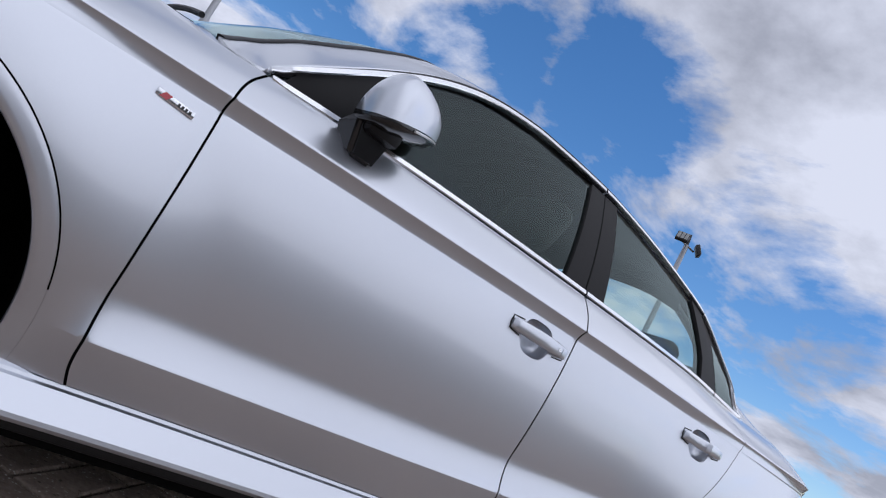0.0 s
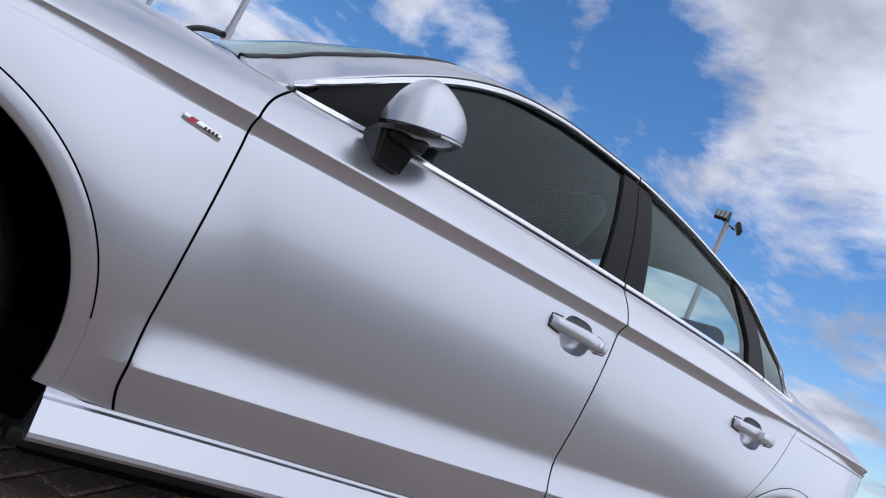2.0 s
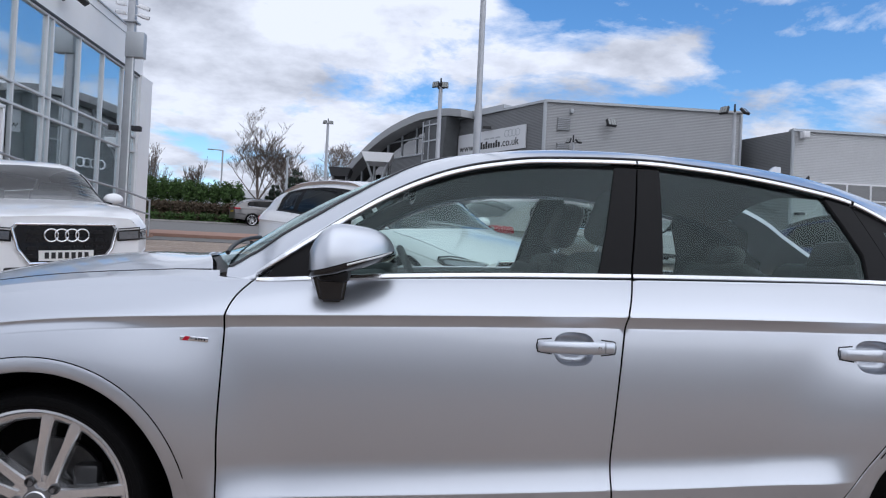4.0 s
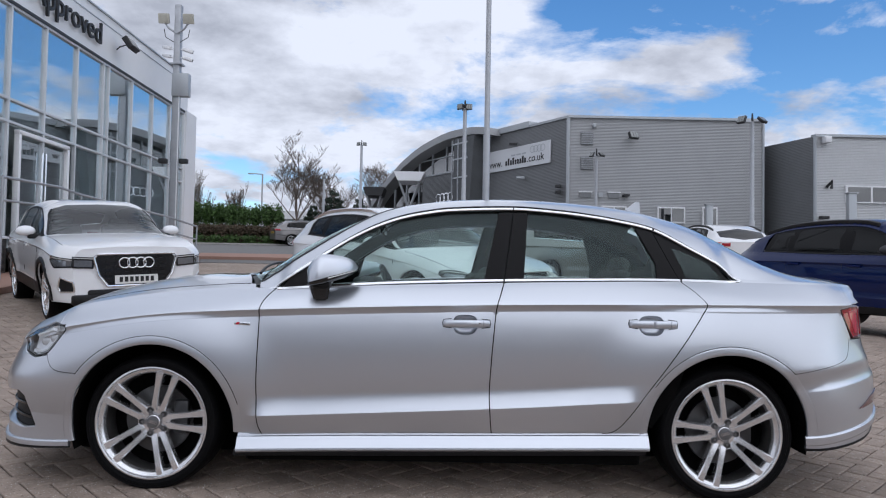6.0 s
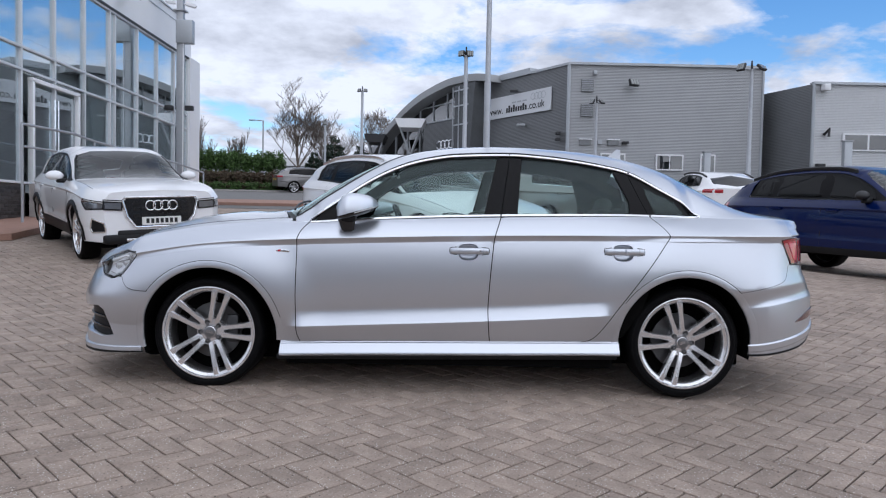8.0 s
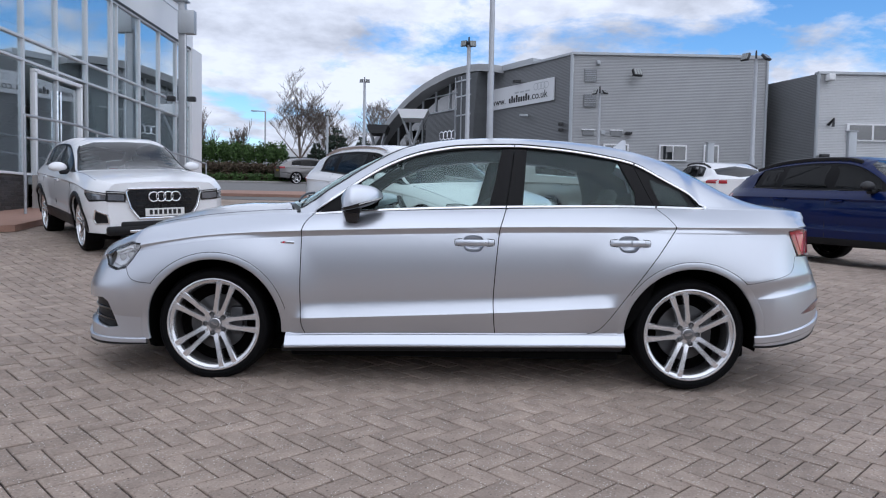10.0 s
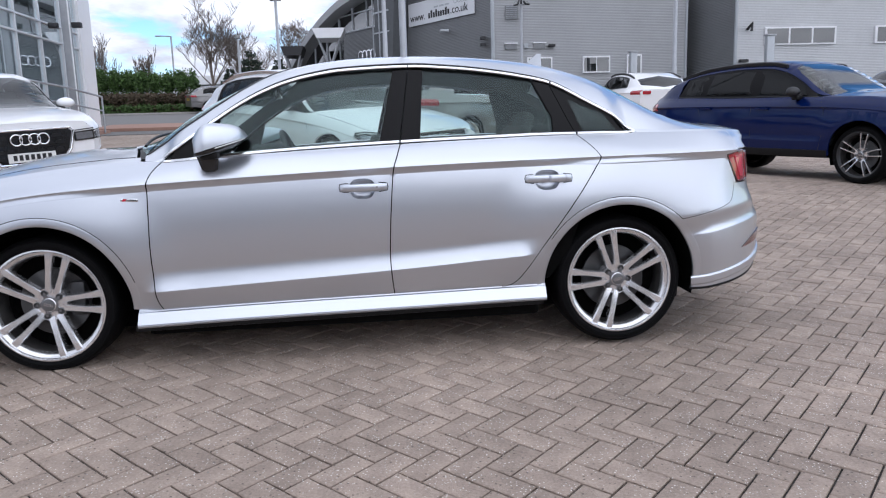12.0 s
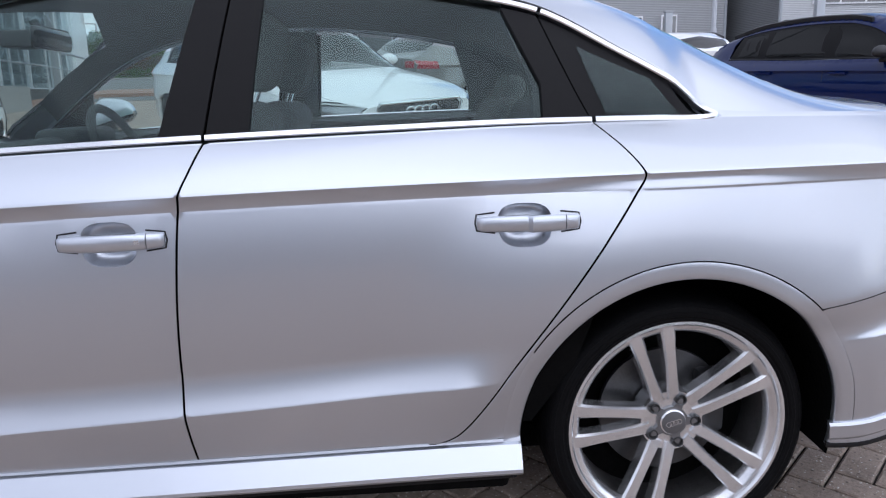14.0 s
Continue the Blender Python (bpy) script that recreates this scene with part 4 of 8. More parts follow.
    part("dust_shield", bm, liner, hub)
    return hub


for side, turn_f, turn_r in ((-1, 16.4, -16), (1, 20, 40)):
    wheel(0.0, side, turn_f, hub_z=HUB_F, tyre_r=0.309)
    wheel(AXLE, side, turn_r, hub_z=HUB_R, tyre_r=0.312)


def arch_lip(cx, side, a0, a1):
    """Rolled lip round a wheel opening, with a fine groove where it meets the panel."""
    V, F = [], []
    n = 72
    prof = ((0.4030, -0.012), (0.4026, -0.0006), (0.4005, 0.0), (0.390, 0.0), (0.378, 0.0), (0.3680, -0.0006), (0.3645, -0.0030), (0.3628, -0.007), (0.364, -0.018))
    cx, hz = ARCH_F if cx < 1 else ARCH_B
    for i in range(n + 1):
        a = math.radians(a0 + (a1 - a0) * i / n)
        for r, o in prof:
            x, z = cx + r * math.cos(a), hz + r * math.sin(a)
            p = skin.at(np.array([x]), np.array([max(0.0, skin.s_of(x, z, 0, 3))]))[0]
            V.append((x, sy0(side, p[1] - o), z))
    k = len(prof)
    for i in range(n):
        for j in range(k - 1):
            f = (i * k + j, i * k + j + 1, (i + 1) * k + j + 1, (i + 1) * k + j)
            F.append(f if side > 0 else f[::-1])
    link_mesh("arch_lip", V, F, silver, saloon, True)


def sy0(side, y):
    return y if side < 0 else 2 * CY - y


# thin black line on the skin stands in for shade in the lip's groove
for groove in (arch(0.0, ARCH_R, 14, 146), arch(AXLE, ARCH_R, 45, 148)):
    strip("arch_groove", poly_xz(groove, 0, 3), 0.0014, 0.0004, gap_shade, saloon, base=0.0006)
for lip_side in (-1, 1):
    arch_lip(0.0, lip_side, -5, 193)
    arch_lip(AXLE, lip_side, -10, 182)


def arch_liner(cx, side):
    bm = bmesh.new()
    y0 = CY - 0.848 if side < 0 else CY + 0.848
    y1 = y0 + (0.388 if side < 0 else -0.388)
    ax, az = ARCH_F if cx < 1 else ARCH_B
    add_lathe(bm, [(0.374, y0), (0.40, y1), (0.0, y1)], 36, centre=(ax, 0, az), a0=radians(-14 if cx > 1 else -4), a1=radians(186 if cx > 1 else 199))
    part("arch_liner", bm, liner, saloon, smooth=True)


for cx in (0.0, AXLE):
    for side in (-1, 1):
        arch_liner(cx, side)

# underbody
bm = bmesh.new()
add_box(bm, (1.335, CY, 0.195), (1.84, 1.58, 0.09), 0.02)
add_box(bm, (1.30, CY, 0.185), (3.5, 1.16, 0.09), 0.02)
part("underbody", bm, liner, saloon)
bm = bmesh.new()
add_box(bm, (-0.55, CY, 0.25), (0.30, 1.40, 0.06), 0.02)
part("front_undertray", bm, liner, saloon)
bm = bmesh.new()
add_box(bm, (3.18, CY, 0.30), (0.36, 1.40, 0.06), 0.02)
part("rear_undertray", bm, liner, saloon)

# ---------------------------------------------------------------- details of the saloon
def both_sides(fn):
    for sd in (-1, 1):
        fn(sd)


def sy(side, y):
    """y of the near side, mirrored for the far side."""
    return y if side < 0 else 2 * CY - y


def door_mirror(side):
    m = new("door_mirror")
    m.parent = saloon
    m["label"] = "silver door mirror with a black base"
    x0, x1 = 0.705, 0.938
    nt, na = 24, 36
    yc = -0.066
    high = Pch((0, 0.050), (0.06, 0.080), (0.14, 0.098), (0.25, 0.108), (0.6, 0.086), (0.84, 0.058), (0.96, 0.030), (1, 0.012))
    deep = Pch((0, 0.018), (0.3, 0.030), (0.8, 0.024), (1, 0.008))
    wide = Pch((0, 0.030), (0.06, 0.044), (0.2, 0.056), (0.5, 0.058), (0.85, 0.044), (1, 0.016))

    def ring(t, a):
        """Section of the housing: the painted cap above the seam, the black shell below it."""
        ca, sa = math.cos(a), math.sin(a)
        y = yc + 0.098 * t ** 1.6 + float(wide(t)) * math.copysign(abs(ca) ** 0.8, ca)
        z = 0.979 + 0.062 * t + (float(high(t)) * sa ** 0.85 if sa > 0 else -float(deep(t)) * (-sa) ** 0.8)
        # outer end sweeps back
        x = x0 + (x1 - x0) * t + 0.030 * max(0.0, (yc - y) / 0.08) * (1 - t) - 0.015 * max(0.0, (y - yc) / 0.1)
        return (x, sy(side, y), z)

    for name, mt in (("mirror_cap", silver), ("mirror_lower_shell", gloss_black)):
        V, F = [], []
        for i in range(nt + 1):
            for k in range(na + 1):
                lo, hi = (0.0, math.pi) if mt is silver else (math.pi, 2 * math.pi)
                V.append(ring(i / nt, lo + (hi - lo) * k / na))
        for i in range(nt):
            for k in range(na):
                q = i * (na + 1) + k
                f = (q, q + 1, q + na + 2, q + na + 1)
                F.append(f if side > 0 else f[::-1])
        nose = tuple(range(na + 1))
        F.append(nose[::-1] if side > 0 else nose)
        link_mesh(name, V, F, mt, m, True)
    bm = bmesh.new()
    vs = [bm.verts.new(Vector(ring(0.985, 2 * math.pi * k / 40))) for k in range(40)]
    bm.faces.new(vs)
    part("mirror_glass", bm, mat("mirror_glass", (0.75, 0.78, 0.8), 0.02, 1.0, 0, 9, 0.01), m)
    # indicator line along the seam
    V = [ring(0.40 + 0.56 * k / 20, math.pi + 0.14) for k in range(21)]
    tube_part("indicator", [Vector(v) + Vector((0, -0.001 if side < 0 else 0.001, 0)) for v in V], 0.003, lamp_lens_clear, m, 6)
    bm = bmesh.new()
    pts = [((0.697, 0.958), -0.015), ((0.800, 0.948), -0.015), ((0.788, 0.893), -0.03), ((0.725, 0.893), -0.03)]
    lo = [bm.verts.new((x, sy(side, 0.02), z)) for (x, z), d in pts]
    hi = [bm.verts.new((x + 0.01, sy(side, -0.052 + (0.012 if z < 0.92 else 0)), z + (0.0 if z < 0.92 else 0.035))) for (x, z), d in pts]
    bm.faces.new(lo); bm.faces.new(hi[::-1])
    for i in range(4):
        bm.faces.new((lo[i], lo[(i + 1) % 4], hi[(i + 1) % 4], hi[i]))
    bmesh.ops.bevel(bm, geom=bm.edges[:], offset=0.010, segments=3, affect="EDGES")
    part("mirror_foot", bm, gloss_black, m, smooth=True)
    bm = bmesh.new()
    add_box(bm, (0.770, sy(side, -0.045), 0.975), (0.085, 0.06, 0.05), 0.015)
    part("mirror_neck", bm, black_plastic, m, smooth=True)


lamp_lens_clear = mat("clear_lens", (0.6, 0.6, 0.6), 0.1, 0.2, 1.0, 20, 0.1)
both_sides(door_mirror)


def door_handle(cx, cz, side):
    h = new("door_handle")
    h.parent = saloon
    n = 26
    x0, x1 = cx - 0.106, cx + 0.106

    def bar(a, b, name, gap_label=""):
        V, F = [], []
        steps = n if b - a > 0.08 else 8
        k = 14
        for i in range(steps + 1):
            x = a + (b - a) * i / steps
            f = (x - x0) / (x1 - x0)
            end = min(1.0, min(f, 1 - f) / 0.03)
            rr = math.sqrt(max(0.02, 1 - (1 - end) ** 2))
            hz = (0.0175 - 0.0035 * abs(2 * f - 1) ** 2) * (0.80 + 0.20 * rr)
            ys = float(CY - skin.wz(cx - 0.11 if f < 0.5 else cx + 0.11, skin.s_of(cx, cz, 1, 3))[0])
            yo = ys - (0.012 + 0.019 * math.sin(math.pi * min(1, max(0, f))) ** 0.6) * (0.5 + 0.5 * rr)
            yi = ys + 0.002 - 0.010 * math.sin(math.pi * f)
            zc = cz + 0.003 * (f - 0.5)
            for j in range(k):
                an = 2 * math.pi * j / k
                c, s = math.cos(an), math.sin(an)
                V.append((x, sy(side, 0.5 * (yo + yi) + 0.5 * (yi - yo) * math.copysign(abs(c) ** 0.6, c)), zc + hz * math.copysign(abs(s) ** 0.6, s)))
        for i in range(steps):
            for j in range(k):
                f4 = (i * k + j, i * k + (j + 1) % k, (i + 1) * k + (j + 1) % k, (i + 1) * k + j)
                F.append(f4 if side < 0 else f4[::-1])
        F.append(tuple(range(k)))
        F.append(tuple(range(steps * k, steps * k + k))[::-1])
        ob = link_mesh(name, V, F, silver, h, True)
        ob.data.set_sharp_from_angle(angle=radians(50))

    for sg in (-1, 1):
        base = [(cx + sg * dx, skin.s_of(cx + sg * dx, cz + dz, 1, 3)) for dx, dz in ((0.068, -0.021), (0.106, -0.016), (0.1095, 0.0), (0.106, 0.017), (0.068, 0.021))]
        if side < 0:
            strip("handle_seal", line_xs(base, 0.01), 0.0018, 0.0015, ink, h)
    bar(x0, cx + 0.0735, "grip")
    bar(cx + 0.0755, x1, "lock_cover")
    box_part("touch_mark", (cx + 0.058, sy(side, float(CY - skin.wz(cx - 0.11, skin.s_of(cx, cz, 1, 3))[0]) - 0.0285), cz + 0.002), (0.010, 0.0015, 0.008), alloy, h)


for cx, cz in skin.cups:
    both_sides(lambda sd: door_handle(cx, cz, sd))


def wing_badge(side):
    b = new("wing_badge")
    b.parent = saloon
    x, z = 0.414, 0.785
    s = skin.s_of(x, z, 1, 3)
    y = float(CY - skin.wz(x, s)[0])
    m = Matrix.Translation((x, sy(side, y - 0.002), z)) @ pose(0, 0, 0, 0, 3.0, 0 if side < 0 else 180)
    b.matrix_basis = m
    bm = bmesh.new()
    add_box(bm, (0, 0, 0), (0.074, 0.006, 0.0135), 0.002)
    part("badge_plate", bm, chrome, b, smooth=True)
    bm = bmesh.new()
    add_prism(bm, [(-0.030, -0.0055), (-0.016, -0.0055), (-0.009, 0.0055), (-0.023, 0.0055)], -0.0045, -0.0015)
    part("badge_flash", bm, badge_red, b)
    for k in range(4):
        box_part("badge_bar", (0.006 + k * 0.0072, -0.0035, 0), (0.004, 0.002, 0.006), alloy_dark, b)


both_sides(wing_badge)


HEAD_IN = poly_xz([(-0.655, 0.645), (-0.560, 0.627), (-0.481, 0.645), (-0.391, 0.744), (-0.400, 0.759), (-0.48, 0.762), (-0.63, 0.728), (-0.655, 0.645)], 0, 5.2)
panel("headlamp_bowl", HEAD_IN, mat("lamp_bowl", (0.74, 0.75, 0.77), 0.35, 0.25, 0, 30, 0.15), saloon, off=-0.030, flange=0)
strip("light_guide", poly_xz([(-0.625, 0.722), (-0.50, 0.752), (-0.435, 0.745)], 0, 5.2), 0.006, 0.006, mat("light_guide", (0.88, 0.89, 0.90), 0.3, 0, 1.0, 20, 0.05), saloon, base=-0.018)
strip("light_guide", poly_xz([(-0.62, 0.655), (-0.56, 0.642), (-0.515, 0.655), (-0.455, 0.715)], 0, 5.2), 0.004, 0.004, lamp_lens_clear, saloon, base=-0.018)


def projectors(side):
    for x, z in ((-0.575, 0.685), (-0.500, 0.700)):
        px, py, pz = skin.at(np.array([x]), np.array([skin.s_of(x, z, 0, 5)]))[0]
        bm = bmesh.new()
        bmesh.ops.create_uvsphere(bm, u_segments=18, v_segments=10, radius=0.024)
        for v in bm.verts:
            v.co = Vector((v.co.x * 1.1, v.co.y * 0.6, v.co.z)) + Vector((px + 0.014, sy(side, py + 0.030), pz))
        part("projector", bm, lamp_lens_clear, saloon, smooth=True)


both_sides(projectors)
strip("headlamp_seal", poly_xz(HEAD + [HEAD[0]], 0, 5.2), 0.0025, 0.0005, ink, saloon)

# tail lamp: darker outer ring and light inner guide, reflector in the bumper
strip("tail_lamp_edge", poly_xz(TAIL + [TAIL[0]], 0, 4), 0.004, 0.002, tail_dark, saloon)
panel("tail_lamp_inner", poly_xz([(3.225, 0.885), (3.277, 0.785), (3.318, 0.785), (3.305, 0.892), (3.225, 0.885)], 0, 4),
      mat("tail_pink", (0.55, 0.035, 0.07), 0.12, 0, 1.0, 12, 0.2), saloon, off=0.0035, flange=0.003)
panel("rear_reflector", poly_xz([(3.25, 0.437), (3.36, 0.450), (3.43, 0.474), (3.425, 0.506), (3.35, 0.487), (3.25, 0.437)], 0, 3), tail_dark, saloon, off=0.006, flange=0.004)
# lower lips
lip_r = [(2.985 + (3.545 - 2.985) * k / 24, 0.16 + 0.10 * (k / 24)) for k in range(25)]
strip("rear_apron", lip_r, 0.022, 0.008, silver, saloon)
lip_f = [(-0.36 - (0.50) * k / 24, 0.10 + 0.05 * (k / 24)) for k in range(25)]
strip("front_splitter", lip_f, 0.014, 0.012, silver, saloon)
strip("splitter_edge", [(x, 0.02) for x, _ in lip_f], 0.008, 0.010, black_plastic, saloon)
strip("rear_diffuser", [(x, 0.02) for x, _ in lip_r], 0.006, 0.002, black_plastic, saloon)
# bonnet shut line
strip("bonnet_gap", line_xs([(-0.42, 5.11), (0.30, 5.11), (0.40, 5.08)], 0.03), 0.0022, -0.001, ink, saloon, base=0.0012)

# closed front and rear faces
def end_face(x, lo, hi, material, name):
    p = skin.at(np.full(40, x), np.linspace(lo, hi, 40))
    V = [tuple(v) for v in p] + [(v[0], 2 * CY - v[1], v[2]) for v in p[::-1]]
    link_mesh(name, V, [tuple(range(len(V)))], material, saloon, False)


end_face(-0.864, 0.3, 5.2, gloss_black, "grille")
end_face(3.549, 0.02, 6.0, silver, "rear_panel")

# scuttle and wipers
scuttle = (line_xs([(0.41, 5.10), (0.37, 5.3), (0.30, 5.6), (0.262, 6.0)]) + line_xs([(0.262, 6.0), (0.32, 6.0)])[1:] + line_xs([(0.32, 6.0), (0.355, 5.5), (0.41, 5.26), (0.452, 5.10)])[1:] + line_xs([(0.452, 5.10), (0.41, 5.10)])[1:])
panel("scuttle", scuttle, black_plastic, saloon, off=-0.018, flange=0)


def wiper(y0, y1):
    pts = []
    for k in range(9):
        f = k / 8
        y = y0 + (y1 - y0) * f
        w = abs(CY - y)
        x = 0.36 + 0.05 * f + 0.10 * (w / 0.75) ** 2
        s = 5 + (1 - w / float(skin.w5(x)))
        z = float(skin.wz(x, min(6, max(5.02, s)))[1])
        pts.append((x, y, z + 0.018))
    tube_part("wiper", pts, 0.007, ink, saloon, 8)


wiper(0.24, 0.80)
wiper(0.88, 1.40)

# shark-fin aerial
bm = bmesh.new()
fin = [(2.30, 1.375), (2.38, 1.415), (2.435, 1.462), (2.458, 1.460), (2.464, 1.35)]
add_prism(bm, fin, CY - 0.010, CY + 0.010)
part("aerial_fin", bm, silver, saloon, "silver shark-fin aerial")

# tyre lettering and tread read as fine relief; brake calipers
def caliper(cx, side):
    bm = bmesh.new()
    add_box(bm, (cx + (0.11 if cx < 1 else 0.11), sy(side, 0.085), HUB_Z + 0.02), (0.07, 0.05, 0.16), 0.015)
    part("brake_caliper", bm, alloy_dark, saloon, smooth=True)


for cx in (0.0, AXLE):
    both_sides(lambda sd: caliper(cx, sd))

# ---------------------------------------------------------------- inside the saloon
head_dark = mat("roof_lining", (0.10, 0.10, 0.102), 0.9, 0, 0, 60, 0.08, 0.2, 400)
panel("roof_lining", line_xs([(0.95, 5.30), (1.10, 5.10), (2.3, 5.10), (2.5, 5.3)]) + line_xs([(2.5, 5.3), (2.45, 6.0), (1.10, 6.0), (0.95, 5.30)])[1:], head_dark, saloon, off=-0.035, flange=0, step=0.1)
panel("pillar_lining", line_xs([(0.62, 5.03), (2.68, 5.03), (2.6, 5.22), (2.3, 5.3), (1.1, 5.3), (0.62, 5.20), (0.62, 5.03)]), head_dark, saloon, off=-0.022, flange=0, step=0.08)
panel("door_card", line_xs([(0.56, 2.2), (2.42, 2.2), (2.44, 4.10), (0.70, 4.10), (0.60, 3.97), (0.56, 2.2)]), interior, saloon, off=-0.07, flange=0.06, step=0.1)
panel("pillar_lining", line_xs([(1.53, 4.05), (1.69, 4.05), (1.72, 4.97), (1.60, 4.97), (1.53, 4.05)]), interior, saloon, off=-0.03, flange=0.0)
panel("rear_pillar_lining", line_xs([(2.325, 4.0), (2.78, 4.0), (2.79, 4.6), (2.72, 5.10), (2.25, 5.10), (2.325, 4.35), (2.325, 4.0)]), interior, saloon, off=-0.03, flange=0.0)


def seat(x, y, front=True):
    st = new("seat")
    st.parent = saloon
    tilt = Matrix.Rotation(radians(20), 3, "Y")
    bm = bmesh.new()
    add_box(bm, (x - 0.28, y, 0.50), (0.52, 0.52, 0.16), 0.06, Matrix.Rotation(radians(-8), 3, "Y"), 4)
    part("cushion", bm, seat_cloth, st, smooth=True)
    bm = bmesh.new()
    add_box(bm, Vector((x, y, 0.52)) + tilt @ Vector((0.02, 0, 0.28)), (0.13, 0.50, 0.62), 0.05, tilt, 4)
    for sg in (-1, 1):
        add_box(bm, Vector((x, y, 0.52)) + tilt @ Vector((-0.05, sg * 0.22, 0.27)), (0.13, 0.10, 0.50), 0.04, tilt, 3)
    part("backrest", bm, seat_cloth, st, smooth=True)
    bm = bmesh.new()
    add_box(bm, Vector((x, y, 0.52)) + tilt @ Vector((0.0, 0, 0.72)), (0.10, 0.27, 0.20), 0.045, tilt, 4)
    part("headrest", bm, seat_cloth, st, smooth=True)
    for sg in (-1, 1):
        a = Vector((x, y + sg * 0.06, 0.52)) + tilt @ Vector((0.01, 0, 0.55))
        tube_part("headrest_post", [a, a + tilt @ Vector((0, 0, 0.12))], 0.007, chrome, st)


seat(1.42, CY - 0.36)
seat(1.42, CY + 0.36)
bm = bmesh.new()
add_box(bm, (2.05, CY, 0.50), (0.50, 1.25, 0.18), 0.06, None, 3)
part("rear_cushion", bm, seat_cloth, saloon, smooth=True)
for yy in (CY - 0.42, CY + 0.42):
    bm = bmesh.new()
    r = Matrix.Rotation(radians(24), 3, "Y")
    add_box(bm, Vector((2.33, yy, 0.78)), (0.15, 0.60, 0.60), 0.05, r, 3)
    part("rear_backrest", bm, seat_cloth, saloon, smooth=True)
    bm = bmesh.new()
    add_box(bm, Vector((2.44, yy, 1.075)), (0.09, 0.24, 0.15), 0.04, r, 3)
    part("rear_headrest", bm, seat_cloth, saloon, smooth=True)
bm = bmesh.new()
add_box(bm, (2.68, CY, 1.00), (0.55, 1.30, 0.05), 0.02)
part("parcel_shelf", bm, interior, saloon, smooth=True)
bm = bmesh.new()
add_box(bm, (0.72, CY, 0.84), (0.42, 1.42, 0.24), 0.07, Matrix.Rotation(radians(-6), 3, "Y"), 4)
part("dashboard", bm, interior, saloon, smooth=True)
bm = bmesh.new()
add_box(bm, (0.86, CY + 0.37, 0.965), (0.16, 0.34, 0.07), 0.03, None, 3)
part("instrument_hood", bm, interior, saloon, smooth=True)
bm = bmesh.new()
add_box(bm, (1.15, CY, 0.55), (0.9, 0.22, 0.24), 0.04)
part("centre_console", bm, interior, saloon, smooth=True)
bm = bmesh.new()
add_box(bm, (1.52, CY, 0.33), (2.0, 1.36, 0.04), 0.0)
part("floor_carpet", bm, interior, saloon)


def steering_wheel():
    s = new("steering_wheel")
    s.parent = saloon
    s.matrix_basis = pose(1.02, CY + 0.37, 0.90, 0, 65, 0)
    bm = bmesh.new()
    prof = [(0.182 + 0.016 * math.cos(a), 0.016 * math.sin(a)) for a in np.linspace(0, 2 * math.pi, 12, endpoint=False)]
    add_lathe(bm, prof, 40, "Z", closed=True)
    part("rim", bm, interior, s, smooth=True)
    bm = bmesh.new()
    add_box(bm, (0, 0, -0.02), (0.14, 0.16, 0.05), 0.03, None, 3)
    part("boss", bm, interior, s, smooth=True)
    for sg in (-1, 1):
        box_part("spoke", (0, sg * 0.12, -0.01), (0.05, 0.12, 0.025), interior, s, 0.01)
        box_part("spoke_trim", (0, sg * 0.13, 0.006), (0.012, 0.07, 0.006), alloy_dark, s, 0.002)
    box_part("spoke", (0.11, 0, -0.01), (0.12, 0.05, 0.025), interior, s, 0.01)


steering_wheel()
bm = bmesh.new()
add_box(bm, (0.98, CY, 1.275), (0.03, 0.24, 0.065), 0.02, None, 3)
part("interior_mirror", bm, gloss_black, saloon, smooth=True)
tube_part("mirror_stem", [(0.96, CY, 1.28), (0.93, CY, 1.33)], 0.012, interior, saloon)
box_part("sensor_box", (0.90, CY, 1.275), (0.10, 0.12, 0.05), interior, saloon, 0.01)

# ---------------------------------------------------------------- ground
lot_dip = Pch((2.5, 0.0), (5.5, 0.165), (8.0, 0.33), (10.0, 0.33), (15.0, 0.0))


def ground_z(y, x=0.0):
    """Level under the saloon, then the lot climbs away from it."""
    def S(a, b, v):
        return 0.0 if v <= a else ((v - a) ** 3 / (b - a) ** 2 - (v - a) ** 4 / (2 * (b - a) ** 3) if v < b else (b - a) / 2 + (v - b))
    if y < 0.8:
        z = 0.0079 + 0.037 * max(y, -6.0)
    elif y < 3.0:
        # eases from the gentle fall under the saloon into the steeper slope beyond
        t = (y - 0.8) / 2.2
        z = (0.0375 * (1 + 2 * t) * (1 - t) ** 2 + 0.0814 * t * (1 - t) ** 2 + 0.1575 * t * t * (3 - 2 * t) + 0.231 * t * t * (t - 1))
    else:
        z = 0.105 * S(0.8, 2.2, y) - 0.048 * S(4.5, 8.0, y)
    if y < 3.0:
        z -= 0.012 * (min(max(x, -1.5), 4.2) - 1.3) * (1.0 if y < 0.8 else 1 - (y - 0.8) / 2.2)
    if x > 4.2 and 2.5 < y < 15.0:
        t = min(1.0, (x - 4.2) / 3.8)
        z -= t * t * (3 - 2 * t) * DIP[int((y - 2.5) * 100)]
    return z


DIP = [float(lot_dip(2.5 + k * 0.01)) for k in range(1252)]


